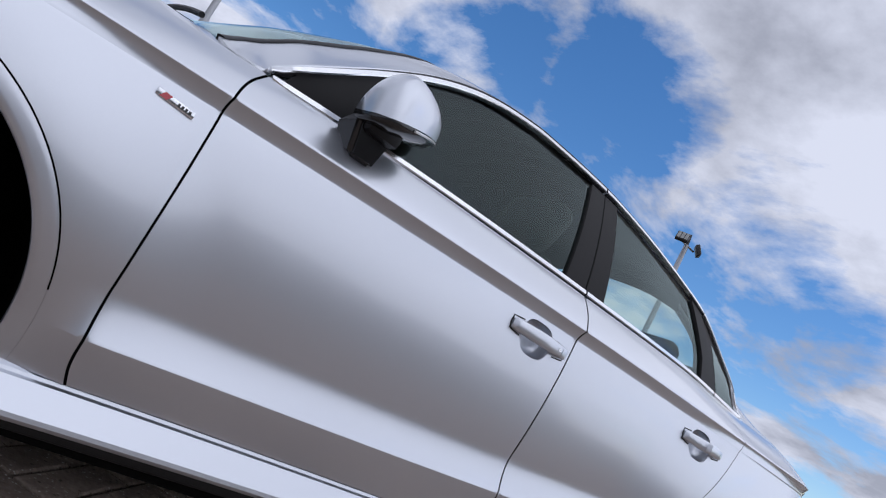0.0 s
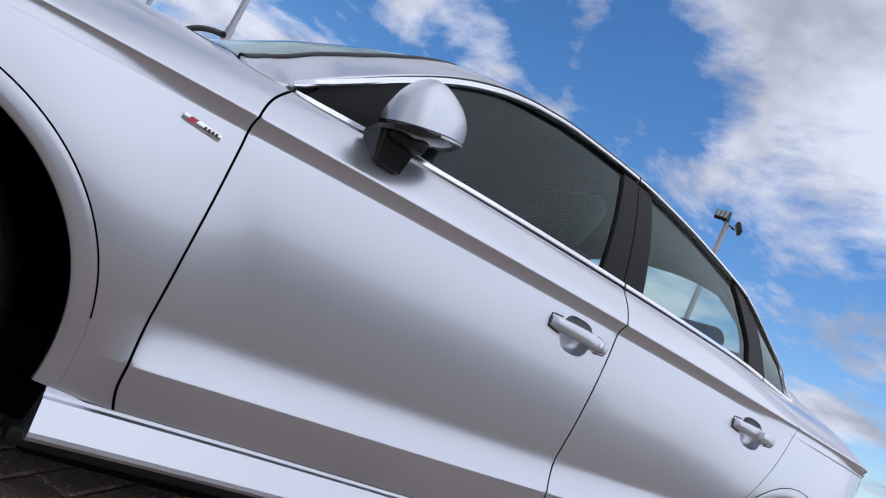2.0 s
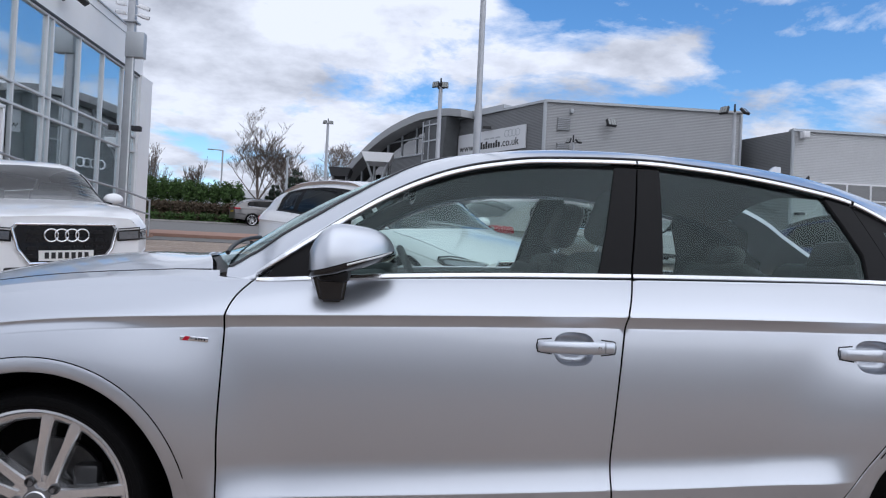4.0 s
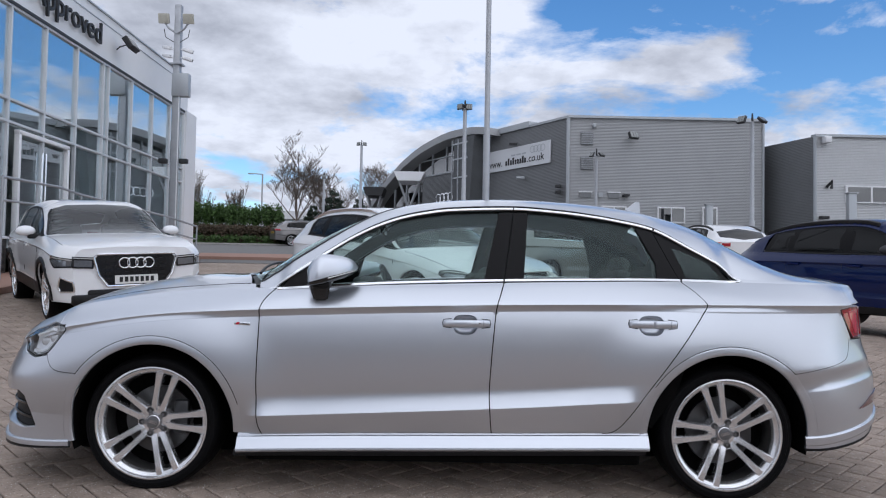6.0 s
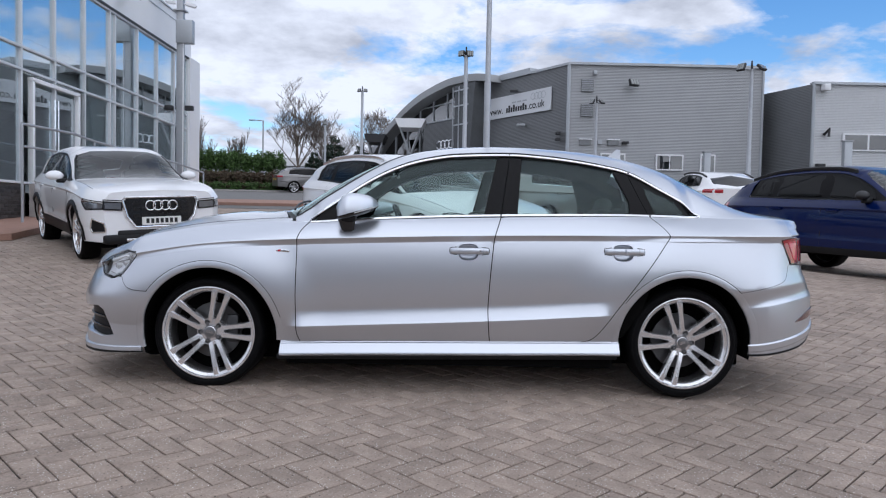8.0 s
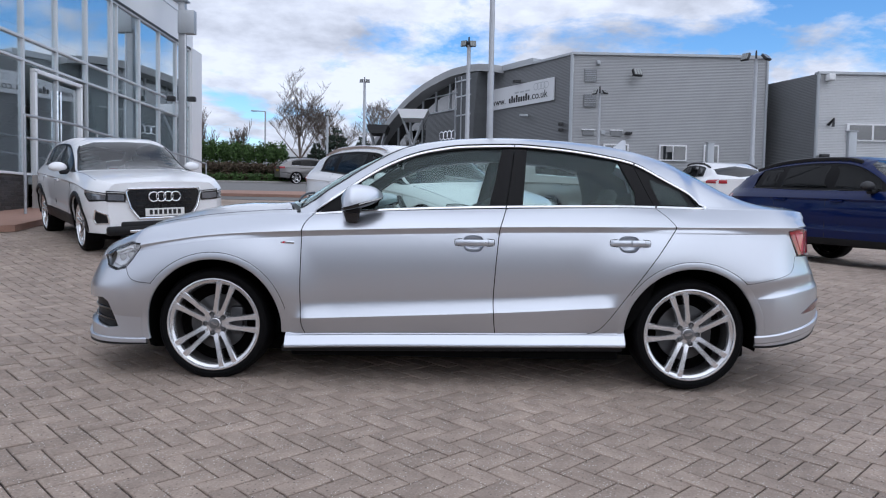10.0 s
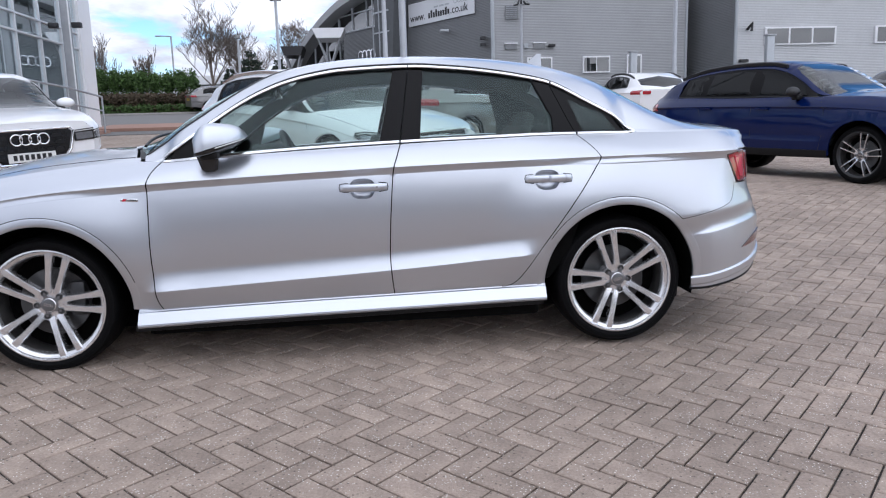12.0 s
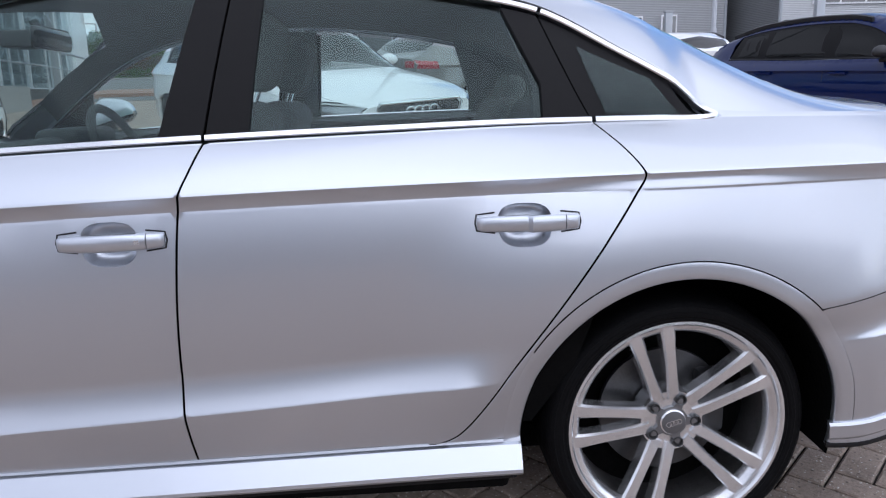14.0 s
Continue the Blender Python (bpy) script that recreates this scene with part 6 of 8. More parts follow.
def workshop():
    b = thing("workshop_building", "flat-roofed workshop clad in ribbed grey sheet with a white banner", "building")
    g = 1.6
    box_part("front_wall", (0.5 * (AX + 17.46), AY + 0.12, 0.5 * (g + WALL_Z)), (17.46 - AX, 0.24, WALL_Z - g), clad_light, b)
    on_wall("side_wall", 0.0, 8.6, g, WALL_Z, -0.24, clad_shaded, b)
    box_part("end_wall", (17.34, AY + 8.1, 0.5 * (g + WALL_Z)), (0.24, 15.7, WALL_Z - g), clad_shaded, b)
    bm = bmesh.new()
    add_prism(bm, [(AX + 0.1, AY + 0.2), (17.4, AY + 0.2), (17.4, 48), (AX - 4.5, 48), (AX - 4.5, AY + 7.2)], WALL_Z - 0.35, WALL_Z - 0.15, "XY")
    part("roof_deck", bm, clad_light, b)
    box_part("roof_trim", (0.5 * (AX + 17.46), AY + 0.08, WALL_Z + 0.03), (17.54 - AX, 0.40, 0.12), grey_frame, b)
    on_wall("roof_trim", -0.05, 8.6, WALL_Z - 0.03, WALL_Z + 0.09, -0.3, grey_frame, b, 0.06)
    tube_part("corner_trim", [(AX, AY - 0.02, g), (AX, AY - 0.02, WALL_Z)], 0.09, grey_frame, b, 8)
    tube_part("corner_trim", [(17.43, AY - 0.02, g), (17.43, AY - 0.02, WALL_Z)], 0.07, grey_frame, b, 8)
    vent = mat("vent_grey", (0.24, 0.245, 0.25), 0.6, 0.2, 0, 5, 0.1)
    for z in (7.88, 6.64):
        v = box_part("vent", (8.60, AY - 0.03, z), (0.62, 0.10, 0.62), vent, b)
        for k in range(7):
            box_part("vent_slat", (8.60, AY - 0.09, z - 0.27 + k * 0.09), (0.56, 0.03, 0.02), grey_frame, v)
    for x in (8.56, 9.97):
        box_part("louvre", (x, AY - 0.03, 5.05), (0.56, 0.10, 0.26), vent, b)
        box_part("louvre_frame", (x, AY - 0.05, 5.20), (0.66, 0.14, 0.05), white_clad, b)
    box_part("junction_box", (9.30, AY - 0.06, 5.07), (0.2, 0.14, 0.2), grey_frame, b)
    box_part("wall_camera", (10.55, AY - 0.16, 5.05), (0.32, 0.30, 0.12), lamp_black, b, 0.02)
    box_part("wall_box", (8.95, AY - 0.12, 8.5), (0.16, 0.24, 0.2), grey_frame, b, 0.02)
    for x0, x1, z0, z1 in ((12.14, 13.52, 3.72, 4.52), (9.35, 10.60, 3.75, 4.52), (14.38, 15.13, 2.3, 4.56)):
        w = box_part("window_frame", (0.5 * (x0 + x1), AY - 0.04, 0.5 * (z0 + z1)), (x1 - x0, 0.12, z1 - z0), white_clad, b)
        xm = 0.5 * (x0 + x1)
        for a, c in ((x0 + 0.07, xm - 0.03), (xm + 0.03, x1 - 0.07)):
            box_part("pane", (0.5 * (a + c), AY - 0.105, 0.5 * (z0 + z1)), (c - a, 0.015, z1 - z0 - 0.14), gloss_win, w)
    # banner
    s = on_wall("banner", 1.2, 6.6, 6.80, 7.98, 0.06, sign_white, b, 0.03)
    s["label"] = "white banner with a dark web address bar and ring mark"
    # the ends of the web address are lettered, the name between them is plain bars
    for body, u in (("www.", 6.45), (".co.uk", 3.02)):
        t = new("web_address", text_mesh(body, 0.56, 0.006, ink))
        t.parent = s
        t.matrix_basis = Matrix.Translation(wall_pt(u, 7.03, 0.10)) @ Matrix(((-DIRX, 0, -DIRY, 0), (-DIRY, 0, DIRX, 0), (0, 1, 0, 0), (0, 0, 0, 1)))
    for k in range(9):
        u0 = 3.10 + k * 0.200
        on_wall("web_address", u0, u0 + 0.140, 7.03, 7.29 + (0.12 if k in (1, 5, 7) else 0.0), 0.012, ink, s, 0.092)
    for k in range(3):
        on_wall("small_print", 3.1 + k * 0.45, 3.45 + k * 0.45, 7.50, 7.58, 0.012, grey_frame, s, 0.092)
    for k in range(4):
        bm = bmesh.new()
        c = wall_pt(1.78 + 0.27 * k, 7.66, 0.10)
        n = 24
        ax = Vector((DIRX, DIRY, 0))
        vs = [[bm.verts.new(c + ax * (math.cos(2 * math.pi * i / n) * r) + Vector((0, 0, math.sin(2 * math.pi * i / n) * r))) for i in range(n)] for r in (0.19, 0.155)]
        for i in range(n):
            bm.faces.new((vs[0][i], vs[0][(i + 1) % n], vs[1][(i + 1) % n], vs[1][i]))
        part("ring_mark", bm, grey_frame, s)
    # lamps on the side wall
    for u, z in ((3.95, 8.1), (3.3, 6.2)):
        bm = bmesh.new()
        add_box(bm, wall_pt(u, z, 0.3), (0.45, 0.25, 0.12), 0.02)
        part("wall_lamp", bm, lamp_black if z > 7 else grey_frame, b)
    for z in (5.2, 5.5):
        bm = bmesh.new()
        add_box(bm, wall_pt(0.5, z, 0.2), (0.25, 0.3, 0.14), 0.02)
        part("wall_camera", bm, lamp_black, b)
    # air units by the foot of the wall
    return b


gloss_win = glass_mat("window_dark", (0.05, 0.07, 0.07), 0.0, 0.12)
workshop()
floodlight(pose(10.82, AY - 0.45, 7.99, -25, 0, 20))


def right_building():
    b = thing("service_building", "lower flat-roofed building clad in ribbed grey sheet with strip windows", "building")
    g, h = 1.4, 7.81
    x0, y0 = 18.97, 30.0
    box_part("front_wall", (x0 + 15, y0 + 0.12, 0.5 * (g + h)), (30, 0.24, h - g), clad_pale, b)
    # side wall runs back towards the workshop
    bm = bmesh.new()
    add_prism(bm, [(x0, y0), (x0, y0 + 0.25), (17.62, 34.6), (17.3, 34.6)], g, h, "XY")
    part("side_wall", bm, clad_shaded, b)
    bm = bmesh.new()
    add_prism(bm, [(x0, y0 + 0.1), (49, y0 + 0.1), (49, 45), (17.7, 45), (17.7, 34.6)], h - 0.4, h - 0.2, "XY")
    part("roof_deck", bm, clad_light, b)
    box_part("roof_trim", (x0 + 15, y0 + 0.08, h + 0.03), (30.1, 0.4, 0.12), grey_frame, b)
    tube_part("corner_trim", [(x0, y0 - 0.02, g), (x0, y0 - 0.02, h)], 0.08, grey_frame, b, 8)
    for k in range(3):
        xa = 20.43 + k * 5.6
        w = box_part("window_frame", (xa + 1.75, y0 - 0.04, 5.08), (3.6, 0.12, 0.82), white_clad, b)
        for j in range(3):
            box_part("pane", (xa + 0.6 + j * 1.16, y0 - 0.105, 5.08), (1.06, 0.015, 0.68), gloss_win, w)
            box_part("room_lamp", (xa + 0.6 + j * 1.16, y0 - 0.09, 5.22), (0.4, 0.004, 0.05), mat("tube_lamp", (0.8, 0.82, 0.85), 0.5, 0, 0, 9, 0.02), w)
    box_part("wall_lamp", (19.4, y0 - 0.25, 7.6), (0.3, 0.4, 0.3), white_clad, b, 0.03)
    tube_part("wall_camera", [(19.5, y0 - 0.05, 5.4), (19.62, y0 - 0.3, 5.65), (19.6, y0 - 0.3, 5.3)], 0.07, lamp_black, b)
    box_part("wall_camera", (19.3, y0 - 0.2, 3.95), (0.4, 0.25, 0.14), lamp_black, b, 0.02)


right_building()


def pylon(x, y, w, top):
    p = thing("sign_pylon", "plain pale grey slab pylon standing before the clad wall", "sign pylon", Matrix.Translation((x, y, ground_z(y))), "pylons")
    box_part("slab", (0, 0, 0.5 * (top - ground_z(y))), (w, 0.25, top - ground_z(y)), grey_frame, p, 0.02)
    box_part("cap", (0, 0, top - ground_z(y) + 0.02), (w + 0.08, 0.32, 0.05), galv, p)


pylon(18.95, 27.0, 0.34, 4.75)
pylon(13.6, 29.0, 0.30, 4.35)


def arch_hall():
    b = thing("arched_hall", "showroom hall with a sweeping curved grey roof over a glazed gable", "building")
    g = 1.8
    # curved roof edge along the wall line, in metres along and up
    top = [(20.9, 3.6), (19.6, 5.5), (18.6, 6.4), (17.39, 7.14), (15.98, 7.87), (14.49, 8.51), (12.39, 9.12), (9.83, 9.5), (8.05, 9.51), (6.83, 9.43), (5.5, 9.2)]
    bm = bmesh.new()
    rows = []
    for u, z in curve_pts(top, 6):
        du = 0.0
        row = [bm.verts.new(wall_pt(u, z, 0.9)), bm.verts.new(wall_pt(u, z, -11)), bm.verts.new(wall_pt(u - 0.12, z - 0.42, -11)), bm.verts.new(wall_pt(u - 0.12, z - 0.42, 0.9))]
        rows.append(row)
    for r0, r1 in zip(rows[:-1], rows[1:]):
        for k in range(4):
            bm.faces.new((r0[k], r0[(k + 1) % 4], r1[(k + 1) % 4], r1[k]))
    bm.faces.new(rows[0][::-1]); bm.faces.new(rows[-1])
    part("curved_roof", bm, mat("roof_sheet", (0.34, 0.345, 0.35), 0.5, 0.3, 0, 2, 0.06), b, smooth=True)
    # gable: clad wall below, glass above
    on_wall("gable_wall", 7.2, 14.0, g, 7.3, -0.2, clad_shaded, b)
    on_wall("roof_return", 2.9, 6.9, 8.9, 9.22, -9, grey_frame, b, 0.1)
    bm = bmesh.new()
    inner = [(u, z - 0.5) for u, z in curve_pts(top, 4)]
    inner = [(u, z) for u, z in inner if u > 8.6]
    lo = [bm.verts.new(wall_pt(u, 7.3 if u < 14.0 else g, 0.0)) for u, z in inner]
    hi = [bm.verts.new(wall_pt(u, max(z, 7.31 if u < 14.0 else g + 0.1), 0.0)) for u, z in inner]
    for i in range(len(inner) - 1):
        bm.faces.new((lo[i], lo[i + 1], hi[i + 1], hi[i]))
    part("gable_glass", bm, glass_mat("gable_glass", (0.035, 0.05, 0.05), 0.0, 0.20), b)
    on_wall("glass_backing", 8.8, 20.0, g, 6.0, -0.1, room_dark, b, -1.6)
    rz = Pch(*[(u, z) for u, z in top[::-1]])
    for u in (9.2, 10.8, 12.4, 14.0, 15.6, 17.2, 18.8):
        zt = float(rz(u)) - 0.45
        on_wall("mullion", u - 0.03, u + 0.03, 7.3 if u < 14.0 else g, zt, 0.08, grey_frame, b)
    on_wall("transom", 8.9, 16.3, 8.28, 8.34, 0.08, grey_frame, b)
    on_wall("transom", 8.9, 17.6, 7.27, 7.35, 0.09, grey_frame, b)
    # leaning glazed tower beside the gable
    bm = bmesh.new()
    vs = [bm.verts.new(wall_pt(u, z, o)) for o in (0.05, 1.0) for u, z in ((8.6, g), (7.3, g), (6.6, 8.95), (8.6, 8.95))]
    for f in ((0, 1, 2, 3), (7, 6, 5, 4), (0, 4, 5, 1), (1, 5, 6, 2), (2, 6, 7, 3), (3, 7, 4, 0)):
        bm.faces.new([vs[i] for i in f])
    t = part("stair_tower", bm, room_dark, b)
    for z in (6.6, 7.7, 8.6):
        on_wall("tower_bar", 7.2, 8.75, z, z + 0.08, 0.05, grey_frame, t, 1.0)
    for u in (8.7, 8.1):
        on_wall("tower_bar", u, u + 0.07, g, 8.9, 0.05, grey_frame, t, 1.0)
    for k in range(4):
        bm = bmesh.new()
        c = wall_pt(9.95 + 0.44 * k, 5.72, 0.2)
        n = 28
        ax = Vector((DIRX, DIRY, 0))
        rings = []
        for r, o in ((0.29, 0.0), (0.29, 0.1), (0.225, 0.1), (0.225, 0.0)):
            rings.append([bm.verts.new(c + ax * (math.cos(2 * math.pi * i / n) * r) + Vector((-DIRY * o, DIRX * o, math.sin(2 * math.pi * i / n) * r))) for i in range(n)])
        for a in range(4):
            for i in range(n):
                bm.faces.new((rings[a][i], rings[a][(i + 1) % n], rings[(a + 1) % 4][(i + 1) % n], rings[(a + 1) % 4][i]))
        part("ring_mark", bm, chrome, b)


arch_hall()


def canopy(x, y, top, w, white):
    c = thing("canopy", "trapezoid entrance canopy on slanting steel struts", "canopy", Matrix.Translation((x, y, ground_z(y))), "canopies")
    h = top - ground_z(y)
    bm = bmesh.new()
    add_prism(bm, [(-w, h), (w, h), (w * 0.72, h - 0.55), (-w * 0.72, h - 0.55)], -0.6, 1.6)
    part("fascia", bm, white_clad if white else lamp_black, c)
    for sg in (-1, 1):
        tube_part("strut", [(0.05 * sg, 0, h - 2.1), (sg * w * 0.66, -0.3, h - 0.5)], 0.07, galv, c)
        tube_part("strut", [(0.05 * sg, 0, h - 2.1), (sg * w * 0.66, 1.2, h - 0.5)], 0.07, galv, c)
    tube_part("column", [(0, 0, 0), (0, 0, h - 2.0)], 0.12, galv, c)


canopy(-0.55, 40.0, 7.12, 0.95, True)
canopy(-3.05, 44.0, 6.62, 0.72, False)

# far low building behind the hedge
def far_store():
    b = thing("far_store", "low pale retail building far behind the hedges", "building")
    g = ground_z(60) - 0.02
    box_part("wall", (-26, 78, g + 1.6), (26, 4, 3.2), grey_frame, b)
    box_part("roof", (-26, 77.8, g + 3.6), (27, 5, 0.9), white_clad, b)
    for k in range(5):
        box_part("window", (-20.5 + k * 1.6, 75.95, g + 1.6), (1.3, 0.1, 1.1), gloss_win, b)
    box_part("fascia_board", (-17.5, 75.9, g + 2.7), (5.5, 0.12, 0.7), sign_white, b)


far_store()

# buildings and woods on the other side of the lot, seen only as reflections
def opposite_side():
    b = thing("opposite_building", "plain low clad building across the lot", "building")
    box_part("wall", (-8.0, -46.0, 3.2), (26, 8, 6.4), clad_light, b)
    box_part("roof", (-8.0, -46.0, 6.5), (26.6, 8.6, 0.25), grey_frame, b)


opposite_side()


# ---------------------------------------------------------------- plants
def leaf_mass(name, boxes, count, size, material, label, cat, seed, kind="", parent=None, wobble=0.25):
    """Crown or hedge of many small leaf cards set in soft volumes (centre, half sizes)."""
    rng = np.random.default_rng(seed)
    V, F = [], []
    vol = np.array([a[1][0] * a[1][1] * a[1][2] for a in boxes])
    pick = rng.choice(len(boxes), count, p=vol / vol.sum())
    for i in range(count):
        c, h = boxes[pick[i]]
        d = rng.normal(size=3)
        d /= np.linalg.norm(d)
        # squarer than a ball, denser towards the skin
        d = np.sign(d) * np.abs(d) ** 0.6
        r = rng.uniform(0.55, 1.0) * (1 + wobble * (rng.random() - 0.5))
        p = np.array(c) + d * np.array(h) * r
        a, b = rng.normal(size=3), rng.normal(size=3)
        a /= np.linalg.norm(a)
        b -= a * (a @ b)
        b /= np.linalg.norm(b)
        s = size * rng.uniform(0.6, 1.3)
        k = len(V)
        V += [p - a * s, p + b * s * 0.45, p + a * s, p - b * s * 0.45]
        F.append((k, k + 1, k + 2, k + 3))
    ob = link_mesh(name, V, F, material, parent, False)
    if label:
        tagged(ob, label, cat, kind=kind)
    return ob


def hedges():
    g = ground_z(46)
    rng = random.Random(5)
    tall = []
    x = -24.0
    while x < -10.3:
        h = 3.0 if x < -13 else 2.75
        tall.append(((x, 47 + rng.uniform(-0.2, 0.2), g + h * 0.5), (0.75, 0.8, h * 0.5 + rng.uniform(-0.12, 0.12))))
        x += 0.85
    leaf_mass("conifer_hedge", tall, 60000, 0.10, hedge_green, "tall clipped green conifer hedge", "hedge", 11, "stuff")
    low = [((x, 45.6 + rng.uniform(-0.2, 0.2), g + 0.65), (0.9, 0.6, 0.72 + rng.uniform(-0.08, 0.08))) for x in np.arange(-24, -7.5, 1.1)]
    leaf_mass("beech_hedge", low, 30000, 0.09, hedge_brown, "brown winter beech hedge behind the kerb", "hedge", 12, "stuff")
    lowest = [((x, 44.6, g + 0.22), (0.9, 0.4, 0.32)) for x in np.arange(-24, -8.0, 1.2)]
    leaf_mass("low_hedge", lowest, 7000, 0.10, hedge_green, "low green hedge at the kerb", "hedge", 13, "stuff")


hedges()


def bare_tree(x, y, h, seed, spread=0.5, twigs=4):
    """Leafless winter tree: tapered trunk, limbs and fine twigs."""
    rng = random.Random(seed)
    t = thing("bare_tree", "leafless winter tree with fine grey-brown twigs", "tree", Matrix.Translation((x, y, ground_z(min(y, 60)) - 0.05)), "bare trees")
    segs = [[], []]

    def grow(p, d, length, r, depth):
        n = 3
        pts = [p]
        for _ in range(n):
            d = (d + Vector((rng.uniform(-1, 1), rng.uniform(-1, 1), rng.uniform(-0.2, 0.7))) * 0.16).normalized()
            p = p + d * (length / n)
            pts.append(p)
        segs[0 if depth < 2 else 1].append((pts, r, r * 0.55, 6 if depth < 2 else 3))
        if depth >= twigs:
            return
        for k in range((4 if depth < 3 else 3) if depth else 8):
            f = rng.uniform(0.35, 1.0)
            q = pts[min(n, int(f * n))]
            a = rng.uniform(0, 2 * math.pi)
            out = Vector((math.cos(a), math.sin(a), 0)) * spread + Vector((0, 0, rng.uniform(0.3, 0.9)))
            grow(q, (out + d * 0.5).normalized(), length * rng.uniform(0.5, 0.72), r * 0.5, depth + 1)

    grow(Vector((0, 0, 0)), Vector((0, 0, 1)), h * 0.5, h * 0.010, 0)
    for name, ss in zip(("trunk", "crown"), segs):
        bm = bmesh.new()
        for pts, r0, r1, sg in ss:
            m = len(pts) - 1
            add_tube(bm, pts, r0, sg, False, [max(0.012, r0 + (r1 - r0) * i / m) for i in range(m + 1)])
        part(name, bm, bark, t, smooth=True)
    return t


bare_tree(-11.6, 62, 12.0, 3, 0.8, 5)
bare_tree(-8.8, 64, 10.0, 4, 0.8, 5)
bare_tree(-5.0, 66, 9.6, 6, 0.8, 5)
bare_tree(-2.5, 63, 8.0, 8, 0.7, 5)
bare_tree(-14.6, 52, 5.6, 9, 0.35, 4)
bare_tree(-17.6, 52, 6.6, 10, 0.35, 4)


def conifer_tree(x, y, h, seed):
    t = thing("conifer", "dark green conifer shrub behind the lot", "tree", Matrix.Translation((x, y, ground_z(y))), "conifers")
    tube_part("trunk", [(0, 0, 0), (0, 0, h * 0.9)], 0.12, bark, t, 8, radii=[0.14, 0.03])
    boxes = [((0, 0, h * (0.12 + 0.15 * k)), (h * 0.42 * (1 - 0.15 * k), h * 0.35 * (1 - 0.15 * k), h * 0.14)) for k in range(6)]
    leaf_mass("crown", boxes, 5000, 0.16, conifer, "", "", seed, parent=t)


conifer_tree(-7.8, 58, 4.6, 21)
conifer_tree(-5.6, 58, 3.9, 22)
conifer_tree(-9.6, 58, 3.2, 23)

# woods across the lot behind the camera: they show in the paint of the saloon
leaf_mass("far_woods", [((x, -62 + 3 * math.sin(x), 3.0), (5.5, 4, 3.0 + 2.0 * abs(math.sin(x * 0.37)))) for x in range(6, 70, 6)],
          9000, 0.8, conifer, "dark line of trees far across the lot", "woods", 31, "stuff")

# ---------------------------------------------------------------- the other vehicles
class SuvSkin(SaloonSkin):
    """Crossover body; x, width and height are scaled to the model."""
    cy, hub_z, wheelbase, arch_k = 0.0, 0.36, 2.82, 0.90
    roof_k = 3.2
    z0 = Pch((-0.88, 0.30), (-0.4, 0.30), (0.45, 0.34), (2.4, 0.36), (3.2, 0.36), (3.8, 0.42))
    z1 = Pch((-0.88, 0.50), (0.5, 0.52), (2.3, 0.57), (3.8, 0.66))
    z3 = Sp((-0.88, 0.82), (0.0, 0.93), (1.0, 0.985), (2.4, 1.02), (3.8, 1.04))
    z4 = Pch((-0.88, 0.88), (-0.5, 1.0), (0.0, 1.06), (0.5, 1.095), (1.0, 1.11), (2.0, 1.13), (3.0, 1.17), (3.6, 1.18), (3.8, 1.10))
    w4 = Sp((-0.88, 0.80), (0.5, 0.80), (2.0, 0.79), (3.2, 0.76), (3.8, 0.74))
    z5 = Pch((-0.88, 0.90), (-0.5, 1.02), (0.0, 1.085), (0.50, 1.11), (0.65, 1.14), (0.95, 1.33), (1.2, 1.46), (1.5, 1.53), (2.0, 1.55), (2.6, 1.52), (3.0, 1.46), (3.35, 1.36), (3.55, 1.24), (3.8, 1.12))
    w5 = Pch((-0.88, 0.75), (0.55, 0.77), (0.95, 0.71), (1.5, 0.66), (2.6, 0.65), (3.35, 0.66), (3.8, 0.70))
    z6 = Sp((-0.88, 0.95), (-0.6, 1.045), (-0.2, 1.115), (0.25, 1.15), (0.5, 1.19), (0.9, 1.42), (1.2, 1.575), (1.6, 1.64), (2.2, 1.65), (2.8, 1.61), (3.2, 1.53), (3.45, 1.40), (3.65, 1.22), (3.8, 1.12))

    def __init__(self, kx, kw, kz):
        self.k = (kx, kw, kz)

    def crease(self, x):
        return smooth01(0.42, 0.60, x) * (1 - smooth01(2.25, 2.45, x)) * 0.7 + smooth01(3.3, 3.5, x) * 0.5

    def plan(self, x):
        f = np.clip((-0.36 - x) / 0.52, 0, 1.0)
        r = np.clip((x - 3.1) / 0.72, 0, 1.0)
        return 1.05 * (1 - 0.30 * f ** 2.5) * (1 - 0.30 * r ** 2.5)

    def at(self, x, s):
        w, z = self.wz(x, s)
        x = np.broadcast_to(np.asarray(x, float), w.shape)
        return np.stack([x * self.k[0], -w * self.k[1], z * self.k[2]], -1)


